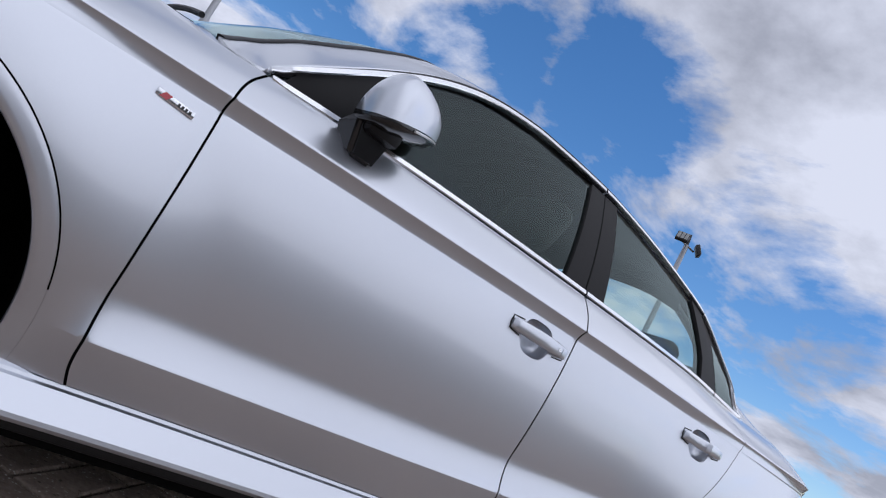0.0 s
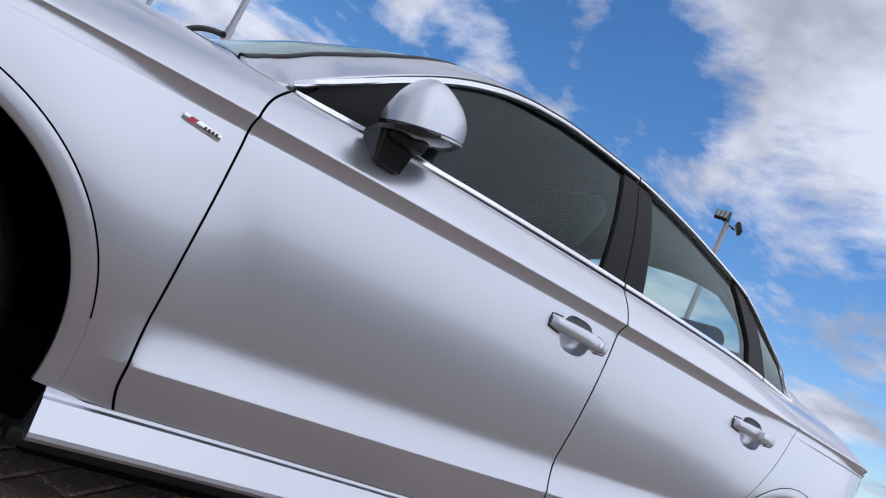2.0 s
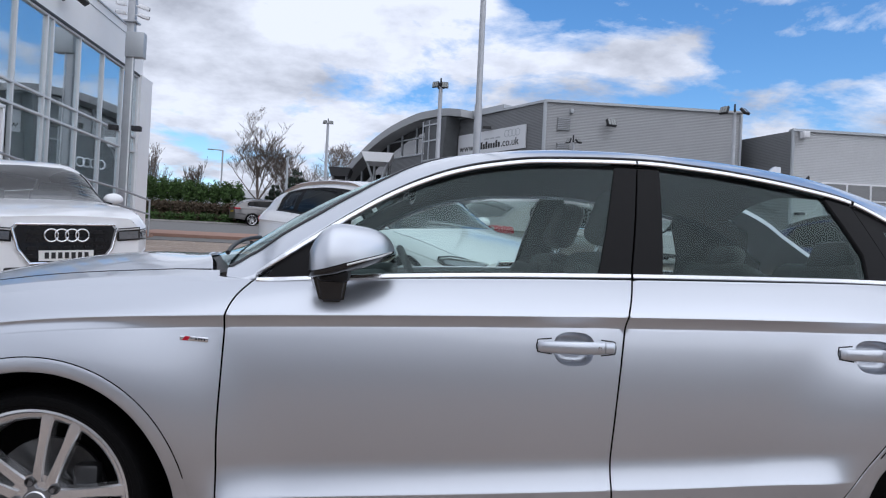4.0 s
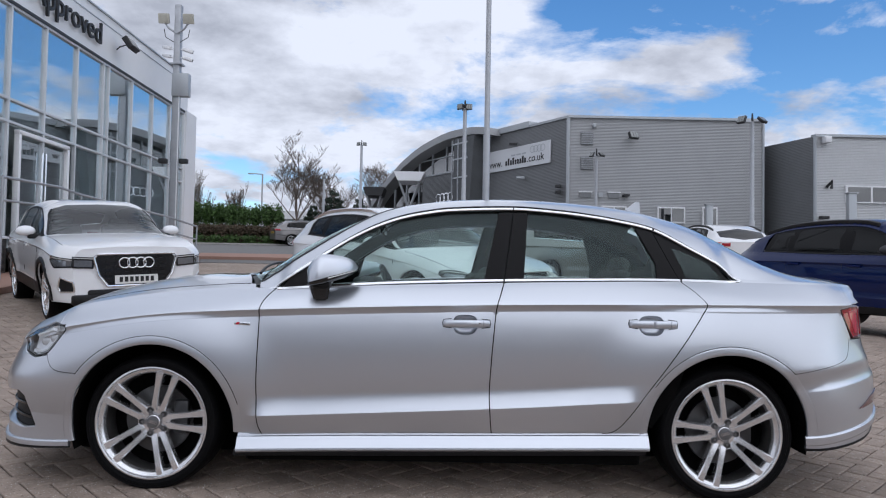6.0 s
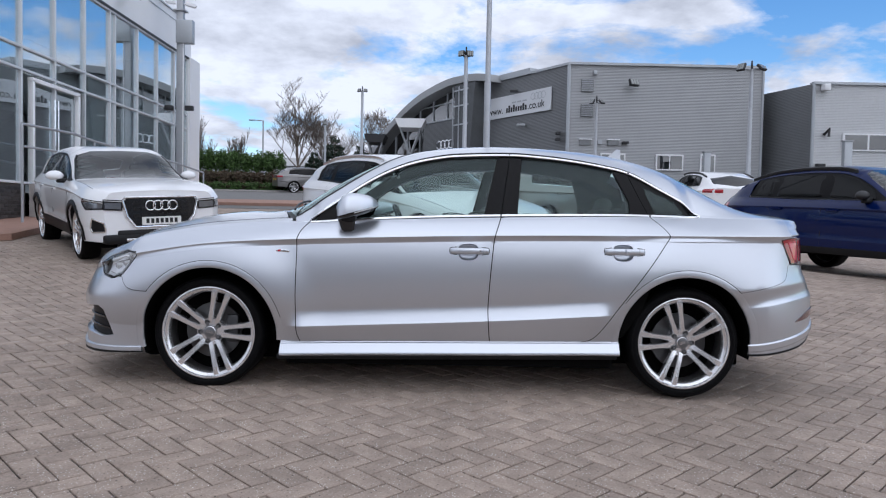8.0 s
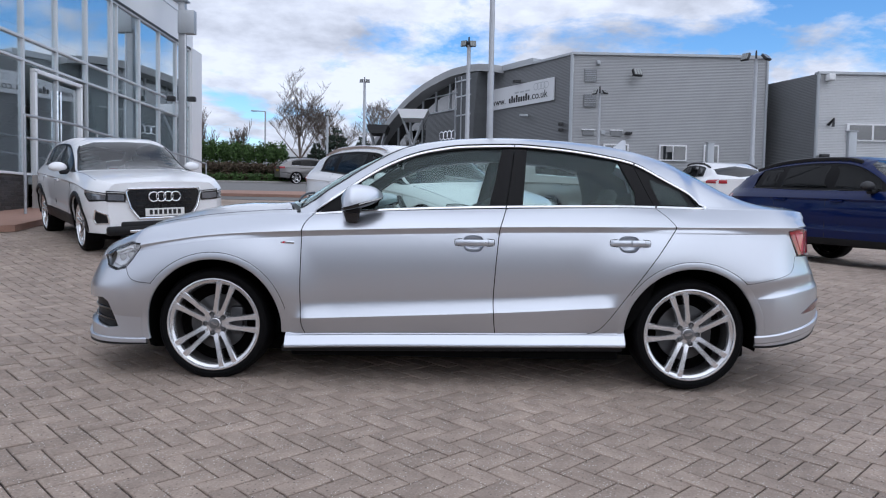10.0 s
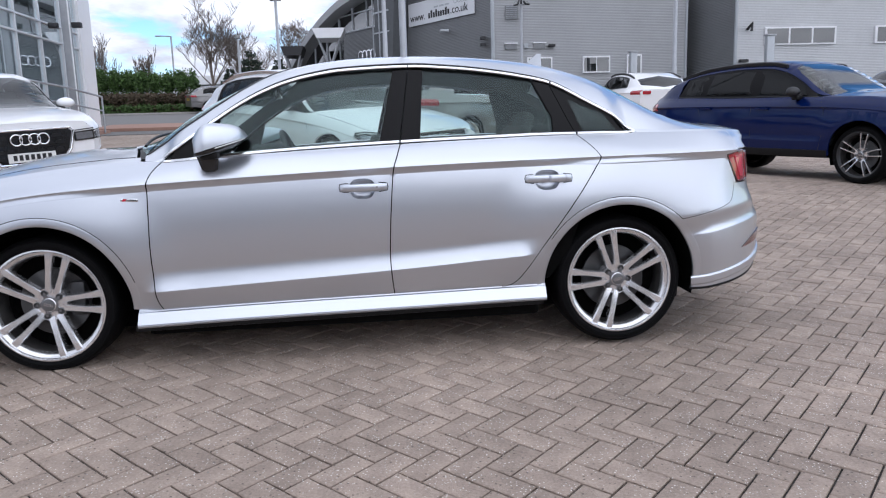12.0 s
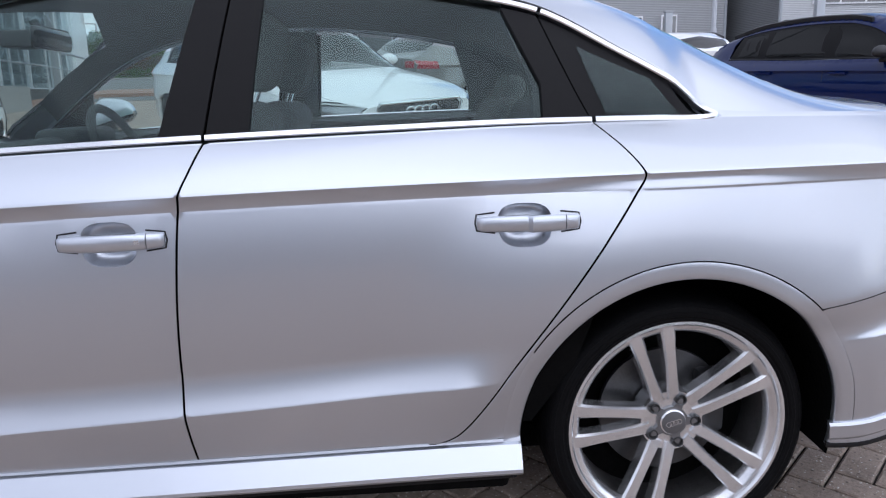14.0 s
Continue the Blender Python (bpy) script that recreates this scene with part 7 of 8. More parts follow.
class BluffSkin(SuvSkin):
    """Same cabin with a high, square bonnet edge."""
    z3 = Sp((-0.88, 0.86), (0.0, 0.95), (1.0, 0.99), (2.4, 1.02), (3.8, 1.04))
    z4 = Pch((-0.88, 0.955), (-0.5, 1.03), (0.0, 1.075), (0.5, 1.10), (1.0, 1.115), (2.0, 1.13), (3.0, 1.17), (3.6, 1.18), (3.8, 1.10))
    z5 = Pch((-0.88, 0.985), (-0.5, 1.055), (0.0, 1.10), (0.50, 1.12), (0.65, 1.145), (0.95, 1.33), (1.2, 1.46), (1.5, 1.53), (2.0, 1.55), (2.6, 1.52), (3.0, 1.46), (3.35, 1.36), (3.55, 1.24), (3.8, 1.12))
    z6 = Sp((-0.88, 1.01), (-0.6, 1.065), (-0.2, 1.12), (0.25, 1.155), (0.5, 1.195), (0.9, 1.42), (1.2, 1.575), (1.6, 1.64), (2.2, 1.65), (2.8, 1.61), (3.2, 1.53), (3.45, 1.40), (3.65, 1.22), (3.8, 1.12))

    def plan(self, x):
        f = np.clip((-0.36 - x) / 0.52, 0, 1.0)
        r = np.clip((x - 3.1) / 0.72, 0, 1.0)
        return 1.05 * (1 - 0.22 * f ** 3.0) * (1 - 0.30 * r ** 2.5)


class LowSkin(SuvSkin):
    """Same cabin with a lower bonnet and nose."""
    z3 = Sp((-0.88, 0.68), (0.0, 0.84), (1.0, 0.95), (2.4, 1.01), (3.8, 1.04))
    z4 = Pch((-0.88, 0.73), (-0.5, 0.84), (0.0, 0.94), (0.5, 1.02), (1.0, 1.07), (2.0, 1.12), (3.0, 1.17), (3.6, 1.18), (3.8, 1.10))
    z5 = Pch((-0.88, 0.75), (-0.5, 0.86), (0.0, 0.965), (0.50, 1.045), (0.65, 1.10), (0.95, 1.31), (1.2, 1.45), (1.5, 1.53), (2.0, 1.55), (2.6, 1.52), (3.0, 1.46), (3.35, 1.36), (3.55, 1.24), (3.8, 1.12))
    z6 = Sp((-0.88, 0.80), (-0.6, 0.89), (-0.2, 0.99), (0.25, 1.07), (0.5, 1.14), (0.9, 1.40), (1.2, 1.57), (1.6, 1.64), (2.2, 1.65), (2.8, 1.61), (3.2, 1.53), (3.45, 1.40), (3.65, 1.22), (3.8, 1.12))


def crossover(name, label, m, paint, kx=1.0, kw=1.0, kz=1.0, wheel_r=0.36, cladding=False, spoke_mat=None, rim_mat=None, slim=1.0,
              rails=None, low=0.0, face=False, glass=None, mirror_paint=None, plate=None, turn=10):
    car = thing(name, label, "car", m)
    sk = LowSkin(kx, kw, kz) if low else BluffSkin(kx, kw, kz) if face else SuvSkin(kx, kw, kz)
    hz = sk.hub_z
    glass = glass or dark_glass
    A = 0.427
    wb = sk.wheelbase

    def P(n, o, mt, **kw_):
        return panel(n, o, mt, car, sk=sk, step=0.08, **kw_)

    a1 = poly_xz(arch(0.0, A, -8, 188, 30, hz), 0, 2.5, sk=sk)
    a2 = poly_xz(arch(wb, A, -8, 188, 30, hz), 0, 2.5, sk=sk)
    lower = ([(-0.87, 0.02)] + a1[::-1] + a2[::-1] + [(3.79, 0.02)] + line_xs([(3.79, 0.02), (3.79, 4.0)])[1:]
             + line_xs([(3.79, 4.0), (-0.87, 4.0)], 0.05)[1:] + line_xs([(-0.87, 4.0), (-0.87, 0.02)])[1:])
    P("body_side", lower, paint, flange=0.03)
    P("bonnet", line_xs([(-0.87, 4.0), (0.58, 4.0), (0.47, 5.04), (0.35, 5.4), (0.28, 6.0), (-0.87, 6.0), (-0.87, 4.0)], 0.05), paint, flange=0.01)
    P("roof", line_xs([(0.60, 4.9), (0.66, 4.98), (2.98, 4.98), (3.06, 4.7), (3.10, 4.0), (3.79, 4.0), (3.79, 6.0), (3.70, 6.0), (3.62, 5.4), (3.55, 5.10), (3.27, 5.14), (3.22, 6.0), (1.21, 6.0), (1.18, 5.4), (1.12, 5.13), (1.0, 5.075), (0.7, 5.06), (0.50, 5.03), (0.60, 4.9)], 0.05), paint, flange=0.01)
    P("windscreen", line_xs([(0.48, 5.03), (0.7, 5.055), (1.0, 5.07), (1.11, 5.125), (1.17, 5.4), (1.20, 6.0), (0.30, 6.0), (0.36, 5.4), (0.48, 5.03)], 0.05), glass_mat("screen_glass", (0.52, 0.58, 0.57), 0.0, 0.10, 1.0) if face or paint is blue_paint else glass, flange=0, off=-0.004)
    P("rear_window", line_xs([(3.275, 5.145), (3.54, 5.105), (3.61, 5.4), (3.69, 6.0), (3.23, 6.0), (3.275, 5.145)], 0.05), gloss_black, flange=0, off=-0.004)
    P("window_surround", line_xs([(0.62, 4.05), (3.08, 4.05), (2.97, 4.97), (0.70, 4.97), (0.62, 4.05)], 0.05), satin_black, flange=0.01, off=-0.006)
    P("front_window", line_xs([(0.80, 4.10), (1.55, 4.10), (1.60, 4.90), (0.86, 4.90), (0.80, 4.10)], 0.05), glass, flange=0, off=-0.003)
    P("rear_side_window", line_xs([(1.68, 4.10), (2.52, 4.10), (2.46, 4.90), (1.71, 4.90), (1.68, 4.10)], 0.05), glass, flange=0, off=-0.003)
    P("quarter_window", line_xs([(2.62, 4.12), (2.96, 4.12), (2.88, 4.86), (2.56, 4.86), (2.62, 4.12)], 0.05), glass, flange=0, off=-0.003)
    strip("belt_trim", line_xs([(0.62, 4.03), (3.08, 4.03)], 0.08), 0.007, 0.004, ink if paint is blue_paint or face else chrome, car, sk=sk)
    for o in ([(0.56, 0.3), (0.50, 1.2), (0.50, 2.5), (0.58, 3.9)], [(1.62, 0.2), (1.62, 3.98)], [(2.45, 1.2), (2.62, 2.4), (2.60, 3.98)]):
        strip("shut_line", line_xs(o, 0.05), 0.003, 0.0008, ink, car, sk=sk)
    for cx in (1.42, 2.42):
        strip("door_handle", [(cx - 0.10, 2.1), (cx - 0.05, 2.12), (cx + 0.05, 2.14), (cx + 0.10, 2.14)], 0.014, 0.03, paint, car, sk=sk)
    if face:
        strip("windscreen_seal", line_xs([(0.48, 5.03), (0.7, 5.055), (1.0, 5.07), (1.11, 5.125)], 0.05), 0.010, 0.002, ink, car, sk=sk)
        strip("bonnet_gap", line_xs([(-0.60, 4.55), (-0.3, 4.75), (0.40, 4.92)], 0.05), 0.003, 0.0008, ink, car, sk=sk)
    else:
        strip("sill_trim", line_xs([(0.44, 0.10), (2.38, 0.10)], 0.1), 0.05, 0.006, black_plastic, car, sk=sk)
    if cladding:
        for cx in (0.0, wb):
            strip("arch_trim", poly_xz(arch(cx, A + 0.03, -5, 185, 30, hz), 0, 3, sk=sk), 0.035, 0.012, black_plastic, car, sk=sk)
        strip("sill_cladding", line_xs([(0.44, 0.35), (2.38, 0.35)], 0.1), 0.075, 0.012, black_plastic, car, sk=sk)
    if rails:
        strip("roof_rail", line_xs([(1.25, 5.09), (3.15, 5.09)], 0.08), 0.018, 0.045, rails, car, sk=sk)
    # end faces, floor and cabin
    for x, lo, hi, mt, n in ((-0.866, 0.02, 6.0, paint, "front_face"), (3.786, 0.02, 6.0, paint, "tailgate")):
        ss = np.linspace(lo, hi, 30)
        p = sk.at(np.full(30, x), ss)
        V = list(p) + [(a, -b, c) for a, b, c in p[::-1]]
        link_mesh(n, V, [tuple(range(len(V)))], mt, car, False)
    box_part("underbody", (wb * kx / 2, 0, 0.34 * kz), (3.9 * kx, 1.5 * kw, 0.08), liner, car)
    box_part("cabin", (1.9 * kx, 0, 0.75 * kz), (2.9 * kx, 1.45 * kw, 0.6 * kz), interior, car, 0.05)
    for yy in (-0.36, 0.36):
        box_part("headrest", (1.62 * kx, yy, 1.24 * kz), (0.12, 0.26, 0.22), seat_cloth, car, 0.05)
        box_part("seat_back", (1.60 * kx, yy, 0.98 * kz), (0.16, 0.46, 0.5), seat_cloth, car, 0.05)
    half = 0.845 * kw
    for cx in (0.0, wb):
        for sd in (-1, 1):
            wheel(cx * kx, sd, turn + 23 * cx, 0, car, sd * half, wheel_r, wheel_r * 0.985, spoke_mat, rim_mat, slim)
            bm = bmesh.new()
            add_lathe(bm, [(A + 0.01, sd * half * 0.98), (A + 0.02, sd * (half - 0.32)), (0.0, sd * (half - 0.32))], 24, centre=(cx * kx, 0, hz * kz), a0=radians(-20), a1=radians(200))
            part("arch_liner", bm, liner, car)
    # mirrors
    for sd in (-1, 1):
        mr = new("door_mirror")
        mr.parent = car
        bm = bmesh.new()
        bmesh.ops.create_uvsphere(bm, u_segments=18, v_segments=12, radius=1.0)
        for v in bm.verts:
            v.co = Vector((v.co.x * 0.075 + 0.90 * kx, v.co.y * 0.115 + sd * 0.99 * kw, v.co.z * (0.075 if v.co.z > 0 else 0.055) + (1.17 - low * 0.3) * kz))
        part("mirror_cap", bm, mirror_paint or paint, mr, smooth=True)
        box_part("mirror_arm", (0.90 * kx, sd * 0.88 * kw, 1.10 * kz), (0.10, 0.16, 0.06), black_plastic, mr, 0.02)
    # lamps
    # headlamps wrap from the grille's edge round the corner
    lo_z = 0.06 if face and not low else 0.0
    dz = low + lo_z
    P("headlamp", poly_xz([(x, z - dz) for x, z in ((-0.862, 0.815), (-0.62, 0.80), (-0.47, 0.90), (-0.46, 0.945), (-0.56, 0.96), (-0.862, 0.925), (-0.862, 0.815))], 0, 4.6, sk=sk), gloss_black, off=0.003, flange=0.01)
    P("headlamp_lens", poly_xz([(x, z - dz) for x, z in ((-0.852, 0.832), (-0.63, 0.822), (-0.54, 0.885), (-0.56, 0.915), (-0.852, 0.893), (-0.852, 0.832))], 0, 4.6, sk=sk), mat("lamp_inside", (0.20, 0.21, 0.23), 0.15, 0.6, 1.0, 30, 0.3), off=0.005, flange=0.004)
    strip("daylight_strip", poly_xz([(x, z - dz) for x, z in ((-0.855, 0.905), (-0.58, 0.94), (-0.50, 0.925))], 0, 4.6, sk=sk), 0.008, 0.006, lamp_lens_clear, car, sk=sk)
    P("tail_lamp", poly_xz([(3.50, 0.98), (3.78, 0.98), (3.78, 1.10), (3.52, 1.09), (3.50, 0.98)], 0, 4.2, sk=sk), tail_red, off=0.004, flange=0.01)
    for sd in (-1, 1):
        box_part("tail_lamp", (3.792 * kx, sd * 0.50 * kw, 1.035 * kz), (0.02, 0.22 * kw, 0.11 * kz), tail_red, car, 0.008)
    if face and not low:
        for sd in (-1, 1):
            lamp = new("front_lamp")
            lamp.parent = car
            for n, pts, d, mt in (("lamp_housing", ((0.545, 0.735), (0.80, 0.750), (0.80, 0.895), (0.525, 0.875)), (0.0, 0.012), gloss_black),
                                  ("lamp_lens", ((0.565, 0.755), (0.78, 0.768), (0.78, 0.850), (0.56, 0.838)), (0.012, 0.016), mat("lamp_inside", (0.20, 0.21, 0.23), 0.15, 0.6, 1.0, 30, 0.3)),
                                  ("lamp_strip", ((0.55, 0.853), (0.79, 0.871), (0.79, 0.883), (0.55, 0.865)), (0.012, 0.018), lamp_lens_clear)):
                bm = bmesh.new()
                rows = [[bm.verts.new((-0.868 * kx - e, sd * y * kw * 0.93, z * kz)) for y, z in pts] for e in d]
                bm.faces.new(rows[0]); bm.faces.new(rows[1][::-1])
                for i in range(4):
                    bm.faces.new((rows[0][i], rows[0][(i + 1) % 4], rows[1][(i + 1) % 4], rows[1][i]))
                part(n, bm, mt, lamp)
    if plate:
        box_part("rear_plate", (3.796 * kx, 0, 0.86 * kz), (0.02, 0.52, 0.115), plate_yellow, car)
        for j in range(7):
            box_part("plate_bar", (3.808 * kx, -0.19 + 0.063 * j, 0.86 * kz), (0.004, 0.035, 0.07), ink, car)
    # front with grille, rings, intakes and plate
    fx = -0.868 * kx
    gr = new("grille")
    gr.parent = car

    def yz(n, poly, d0, d1, mt, parent):
        bm = bmesh.new()
        lo = [bm.verts.new((fx - d0, y * kw, (z - low) * kz)) for y, z in poly]
        hi = [bm.verts.new((fx - d1, y * kw, (z - low) * kz)) for y, z in poly]
        bm.faces.new(lo); bm.faces.new(hi[::-1])
        k = len(poly)
        for i in range(k):
            bm.faces.new((lo[i], lo[(i + 1) % k], hi[(i + 1) % k], hi[i]))
        return part(n, bm, mt, parent)

    octo = [(-0.45, 0.90), (0.45, 0.90), (0.48, 0.865), (0.43, 0.66), (0.33, 0.52), (-0.33, 0.52), (-0.43, 0.66), (-0.48, 0.865)]
    yz("grille_mesh", octo, -0.01, 0.012, gloss_black, gr)
    big = [(y * 1.05, 0.70 + (z - 0.70) * 1.08) for y, z in octo]
    bm = bmesh.new()
    ring = [Vector((fx - 0.016, y * kw, (z - low) * kz)) for y, z in big]
    add_tube(bm, ring + [ring[0], ring[1]], 0.014, 8, False)
    part("grille_surround", bm, chrome, gr, smooth=True)
    for r in range(4):
        for c in range(7 - (r > 2) * 2):
            n = 7 - (r > 2) * 2
            yz("grille_cell", [(-0.38 + 0.76 * (c + 0.08) / n, 0.56 + r * 0.085), (-0.38 + 0.76 * (c + 0.92) / n, 0.56 + r * 0.085), (-0.38 + 0.76 * (c + 0.80) / n, 0.60 + r * 0.085), (-0.38 + 0.76 * (c + 0.20) / n, 0.60 + r * 0.085)], 0.012, 0.022, black_plastic, gr)
    for j in range(4):
        bm = bmesh.new()
        pts = [Vector((fx - 0.032, (j - 1.5) * 0.088 + 0.058 * math.cos(a), (0.80 - low) * kz + 0.058 * math.sin(a))) for a in np.linspace(0, 2 * math.pi, 25)]
        add_tube(bm, pts, 0.0075, 6, False)
        part("ring_mark", bm, chrome, gr, smooth=True)
    # side intakes lie on the turned corners of the bumper
    intake = poly_xz([(-0.862, 0.45), (-0.70, 0.44), (-0.665, 0.50), (-0.73, 0.63), (-0.862, 0.57), (-0.862, 0.45)], 0, 3, sk=sk)
    P("side_intake", intake, black_plastic, off=0.003, flange=0.01)
    strip("intake_frame", intake, 0.010, 0.010, chrome if face else black_plastic, car, sk=sk)
    yz("number_plate", [(-0.26, 0.53), (0.26, 0.53), (0.26, 0.64), (-0.26, 0.64)], 0.014, 0.030, plate_white, gr)
    for j in range(7):
        yz("plate_bar", [(-0.21 + 0.063 * j, 0.555), (-0.17 + 0.063 * j, 0.555), (-0.17 + 0.063 * j, 0.62), (-0.21 + 0.063 * j, 0.62)], 0.030, 0.033, ink, gr)
    box_part("chin", (fx + 0.03, 0, 0.40 * kz), (0.10, 1.15 * kw, 0.14 * kz), black_plastic, car, 0.03)
    if face and not low:
        bm = bmesh.new()
        add_box(bm, (fx + 0.045, 0, 0.345 * kz), (0.16, 1.50 * kw, 0.13 * kz), 0.03)
        part("lower_valance", bm, black_plastic, car, smooth=True)
        box_part("skid_strip", (fx - 0.040, 0, 0.335 * kz), (0.02, 0.95 * kw, 0.035), alloy, car, 0.006)
    return car


def stand(x, y, heading_deg, z=None):
    """Pose of a car whose front-axle centre is at x, y and whose nose points along the heading, standing on the slope."""
    h = radians(heading_deg)
    fx, fy = math.cos(h), math.sin(h)
    lx, ly = -fy, fx
    g0 = ground_z(y, x) if z is None else z
    pitch = math.atan2(g0 - ground_z(y - fy * 2.7, x - fx * 2.7), 2.7)
    roll = math.atan2(ground_z(y + 0.8 * ly, x + 0.8 * lx) - ground_z(y - 0.8 * ly, x - 0.8 * lx), 1.6)
    X = Vector((-fx * math.cos(pitch), -fy * math.cos(pitch), -math.sin(pitch)))
    left = Vector((lx * math.cos(roll), ly * math.cos(roll), math.sin(roll)))
    Y = -left
    Z = X.cross(Y).normalized()
    Y = Z.cross(X).normalized()
    mm = Matrix((X, Y, Z)).transposed().to_4x4()
    return Matrix.Translation((x, y, g0)) @ mm


crossover("crossover_car", "white compact crossover with black arch trim and a chrome-framed grille", stand(-2.68, 5.66, -52.3), white_paint, 0.922, 0.90, 0.885, 0.335, True, face=True, turn=5)
crossover("suv_car", "dark blue estate SUV with black roof rails and dark two-tone wheels", stand(8.39, 5.48, -67.8), blue_paint, 1.0, 1.0, 1.0, 0.365, False, None, alloy_dark, 0.45, lamp_black, mirror_paint=lamp_black)
crossover("white_hatchback", "white hatchback parked at an angle behind the silver saloon", stand(1.74, 5.70, -52.5), white_paint, 0.96, 0.97, 0.865, 0.33, False, rails=chrome, face=True, plate=True, low=0.14)
crossover("grey_estate_suv", "grey metallic SUV parked by the brown hedge", stand(-6.1, 45.5, 28.0), grey_paint, 1.06, 1.03, 1.03, 0.38, False, rails=chrome, plate=True)
crossover("rear_white_suv", "white SUV with a black rear window and dark roof rails", stand(9.25, 18.6, 88.0), white_paint, 1.0, 0.98, 0.87, 0.36, False, rails=lamp_black)
crossover("dark_hatchback", "dark grey hatchback parked by the service building", stand(18.6, 15.5, 12.0), dark_paint, 0.95, 0.95, 0.90, 0.34)
crossover("grey_hatchback", "grey hatchback with red tail lamps parked beyond the white SUV", stand(4.8, 11.2, 35.0), grey_paint, 0.92, 0.95, 0.88, 0.33)
crossover("small_hatchback", "white hatchback with a dark rear window and yellow plate", stand(0.6, 16.9, 60.0), white_paint, 0.93, 0.95, 0.86, 0.33, plate=True)

# ---------------------------------------------------------------- block paving, 45 degree herringbone
BRICK = 0.1006
PAVE_ORIGIN = (0.0233, -0.0345)
PAVE_TURN = 44.53
paver = mat("paver", (0.345, 0.272, 0.222), 0.82, 0, 0, 9, 0.32, 0.7, 160, rand=0.13)
paver_rest = mat("paver_rest", (0.345, 0.272, 0.222), 0.82, 0, 0, 9, 0.32, 0.7, 160, island=0.13)


def speckle(m):
    """Pale aggregate specks and dark oil spots over the pavers, in place on the lot."""
    nt = m.node_tree
    b = nt.nodes["Principled BSDF"]
    src = b.inputs["Base Color"].links[0].from_socket
    geo = nt.nodes.new("ShaderNodeNewGeometry")
    vor = nt.nodes.new("ShaderNodeTexVoronoi")
    vor.inputs["Scale"].default_value = 75.0
    nt.links.new(geo.outputs["Position"], vor.inputs["Vector"])
    r = nt.nodes.new("ShaderNodeValToRGB")
    r.color_ramp.elements[0].position, r.color_ramp.elements[0].color = 0.11, (1, 1, 1, 1)
    r.color_ramp.elements[1].position, r.color_ramp.elements[1].color = 0.24, (0, 0, 0, 1)
    nt.links.new(vor.outputs["Distance"], r.inputs[0])
    gate = nt.nodes.new("ShaderNodeTexNoise")
    gate.inputs["Scale"].default_value = 14.0
    nt.links.new(geo.outputs["Position"], gate.inputs["Vector"])
    gr = nt.nodes.new("ShaderNodeValToRGB")
    gr.color_ramp.elements[0].position, gr.color_ramp.elements[1].position = 0.40, 0.54
    nt.links.new(gate.outputs[0], gr.inputs[0])
    mu = nt.nodes.new("ShaderNodeMath"); mu.operation = "MULTIPLY"
    nt.links.new(r.outputs[0], mu.inputs[0]); nt.links.new(gr.outputs[0], mu.inputs[1])
    mx = nt.nodes.new("ShaderNodeMix"); mx.data_type = "RGBA"
    nt.links.new(mu.outputs[0], mx.inputs[0])
    nt.links.new(src, mx.inputs[6])
    mx.inputs[7].default_value = (0.80, 0.77, 0.72, 1)
    # small dark pits
    pit = nt.nodes.new("ShaderNodeTexVoronoi")
    pit.inputs["Scale"].default_value = 38.0
    nt.links.new(geo.outputs["Position"], pit.inputs["Vector"])
    pr = nt.nodes.new("ShaderNodeMapRange")
    pr.inputs[1].default_value, pr.inputs[2].default_value, pr.inputs[3].default_value, pr.inputs[4].default_value = 0.07, 0.20, 0.35, 1.0
    nt.links.new(pit.outputs["Distance"], pr.inputs[0])
    dk = nt.nodes.new("ShaderNodeVectorMath"); dk.operation = "SCALE"
    nt.links.new(mx.outputs[2], dk.inputs[0]); nt.links.new(pr.outputs[0], dk.inputs["Scale"])
    # broad wear and tyre grime
    wear = nt.nodes.new("ShaderNodeTexNoise")
    wear.inputs["Scale"].default_value, wear.inputs["Detail"].default_value = 0.8, 5
    nt.links.new(geo.outputs["Position"], wear.inputs["Vector"])
    mr = nt.nodes.new("ShaderNodeMapRange")
    mr.inputs[1].default_value, mr.inputs[2].default_value, mr.inputs[3].default_value, mr.inputs[4].default_value = 0.3, 0.7, 0.86, 1.12
    nt.links.new(wear.outputs[0], mr.inputs[0])
    sc = nt.nodes.new("ShaderNodeVectorMath"); sc.operation = "SCALE"
    nt.links.new(dk.outputs[0], sc.inputs[0]); nt.links.new(mr.outputs[0], sc.inputs["Scale"])
    nt.links.new(sc.outputs[0], b.inputs["Base Color"])


speckle(paver)
speckle(paver_rest)


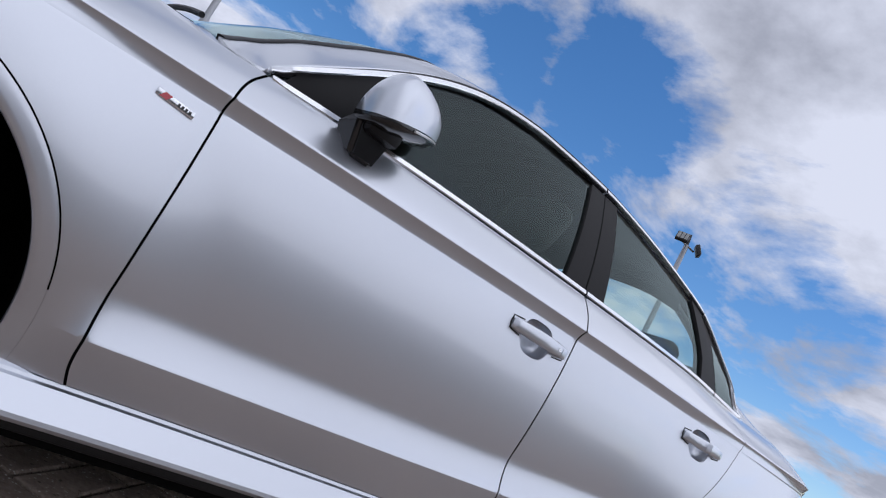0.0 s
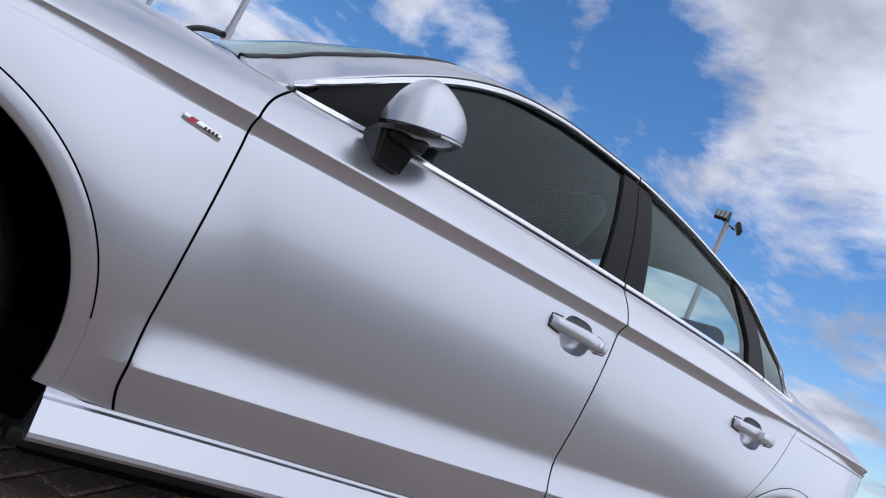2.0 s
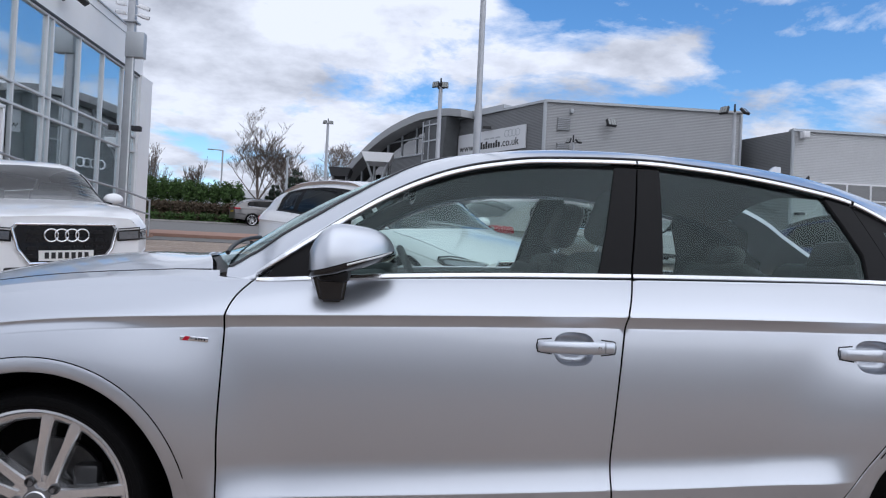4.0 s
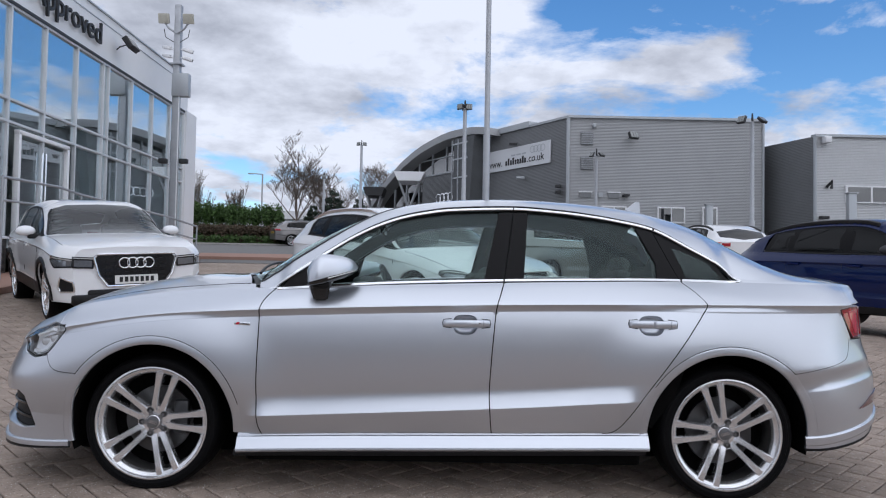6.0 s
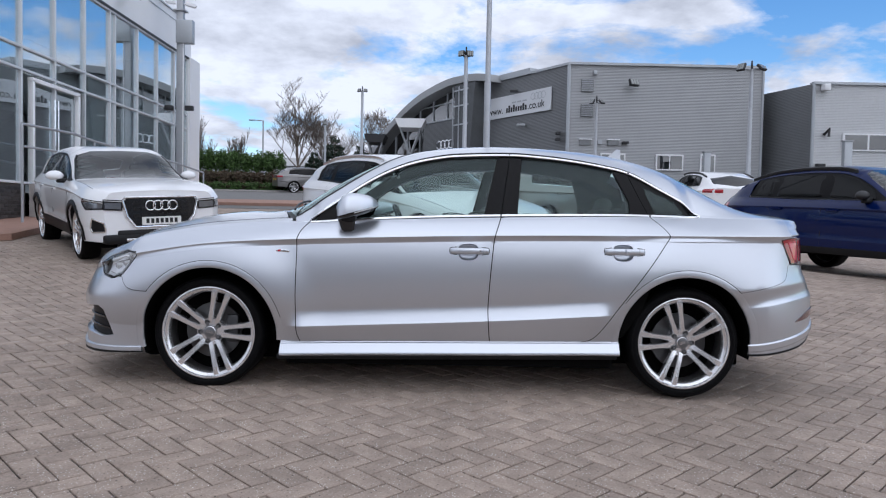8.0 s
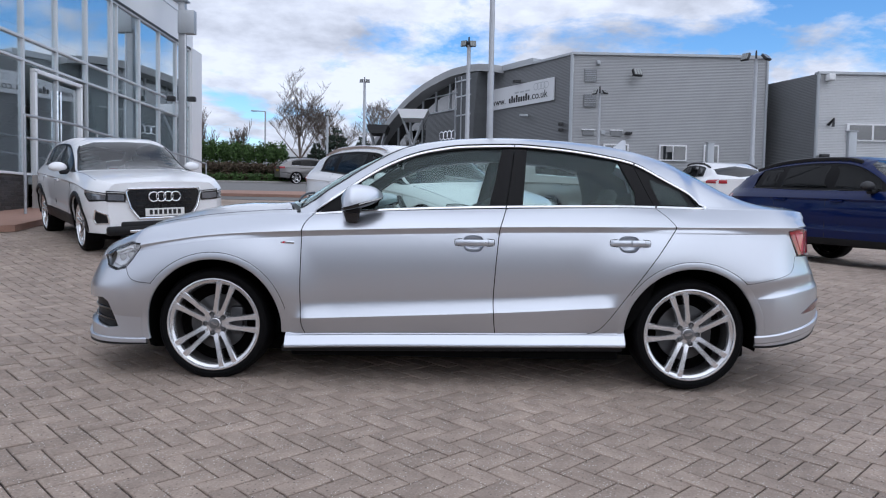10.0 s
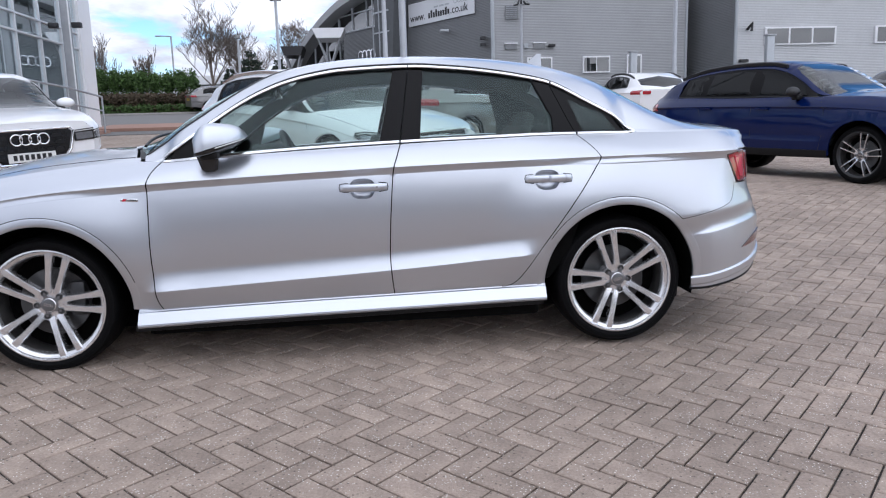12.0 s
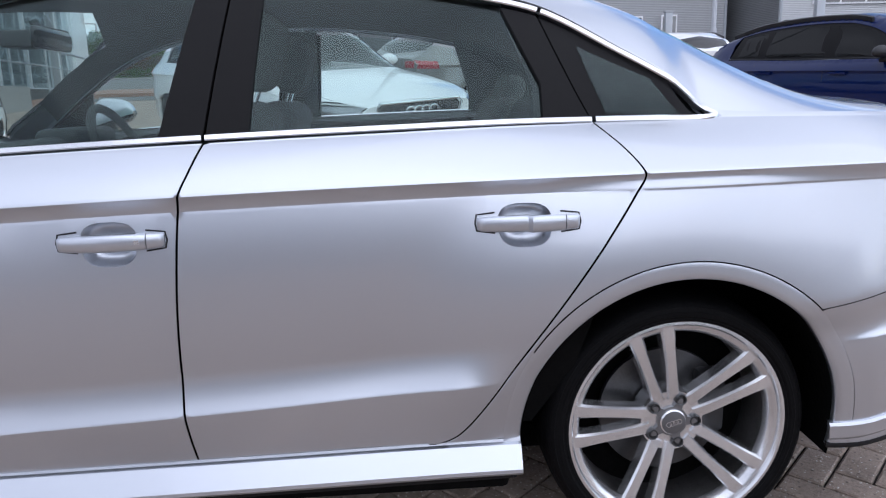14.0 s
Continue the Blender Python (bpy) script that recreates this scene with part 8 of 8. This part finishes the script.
def paving():
    rng = np.random.default_rng(9)
    c, s = math.cos(radians(PAVE_TURN)), math.sin(radians(PAVE_TURN))
    ox, oy = PAVE_ORIGIN
    near, V, F = [], [], []
    h, g, e = BRICK, 0.0036, 0.0055

    def to_world(u, v):
        return ox + (u * s + v * c) * h, oy + (-u * c + v * s) * h

    for i in range(-190, 260):
        for j in range(-95, 95):
            bx, by = i + 2 * j, i - 2 * j
            for (u0, v0, du, dv) in ((bx, by, 2, 1), (bx, by + 1, 1, 2)):
                cx, cyy = to_world(u0 + du / 2, v0 + dv / 2)
                if not (-9.5 < cx < 14.5 and -6.0 < cyy < 18.9):
                    continue
                if cx < -5.3 + (cyy - 6.9) * -0.2 and cyy > 6.5 and cx < -5.4:
                    continue
                lift = rng.normal() * 0.0011
                if 0.0 < cx < 3.0 and -1.75 < cyy < -0.06:
                    near.append((cx, cyy, PAVE_TURN - 90 if du == 2 else PAVE_TURN, lift, rng.normal() * 0.25, rng.normal() * 0.25))
                    continue
                k = len(V)
                for inset, z in ((g, -0.011), (g, -0.0035), (g + e, 0.0)):
                    for a, b in ((u0 + inset / h, v0 + inset / h), (u0 + du - inset / h, v0 + inset / h), (u0 + du - inset / h, v0 + dv - inset / h), (u0 + inset / h, v0 + dv - inset / h)):
                        x, y = to_world(a, b)
                        V.append((x, y, ground_z(y, x) + z + lift))
                F.append((k + 8, k + 9, k + 10, k + 11))
                for q in range(4):
                    F.append((k + 4 + q, k + 4 + (q + 1) % 4, k + 8 + (q + 1) % 4, k + 8 + q))
                    F.append((k + q, k + (q + 1) % 4, k + 4 + (q + 1) % 4, k + 4 + q))
    rest = link_mesh("block_paving", V, F, paver_rest, None, False)
    tagged(rest, "grey-brown block paving laid in diagonal herringbone", "paving", kind="stuff")
    bed = thing("paving", "grey-brown block pavers in diagonal herringbone before the silver saloon", "paving", kind="structure")
    proto = None
    slope_y, slope_x = math.degrees(math.atan(0.037)), math.degrees(math.atan(0.012))
    for x, y, turn, lift, tx, ty in near:
        if proto is None:
            W, D = [], []
            for inset, z in ((g, -0.011), (g, -0.0035), (g + e * 0.5, -0.0008), (g + e, 0.0)):
                a, b = h - inset, h / 2 - inset
                W += [(-a, -b, z), (a, -b, z), (a, b, z), (-a, b, z)]
            for lv in range(3):
                for q in range(4):
                    D.append((lv * 4 + q, lv * 4 + (q + 1) % 4, lv * 4 + 4 + (q + 1) % 4, lv * 4 + 4 + q))
            D.append((12, 13, 14, 15))
            proto = link_mesh("paver", W, D, paver, bed, False)
            o = proto
        else:
            o = new("paver", proto.data)
            o.parent = bed
        o.matrix_basis = Matrix.Translation((x, y, ground_z(y, x) + lift)) @ pose(0, 0, 0, slope_y + tx, slope_x + ty, 0) @ pose(0, 0, 0, 0, 0, turn)


paving()
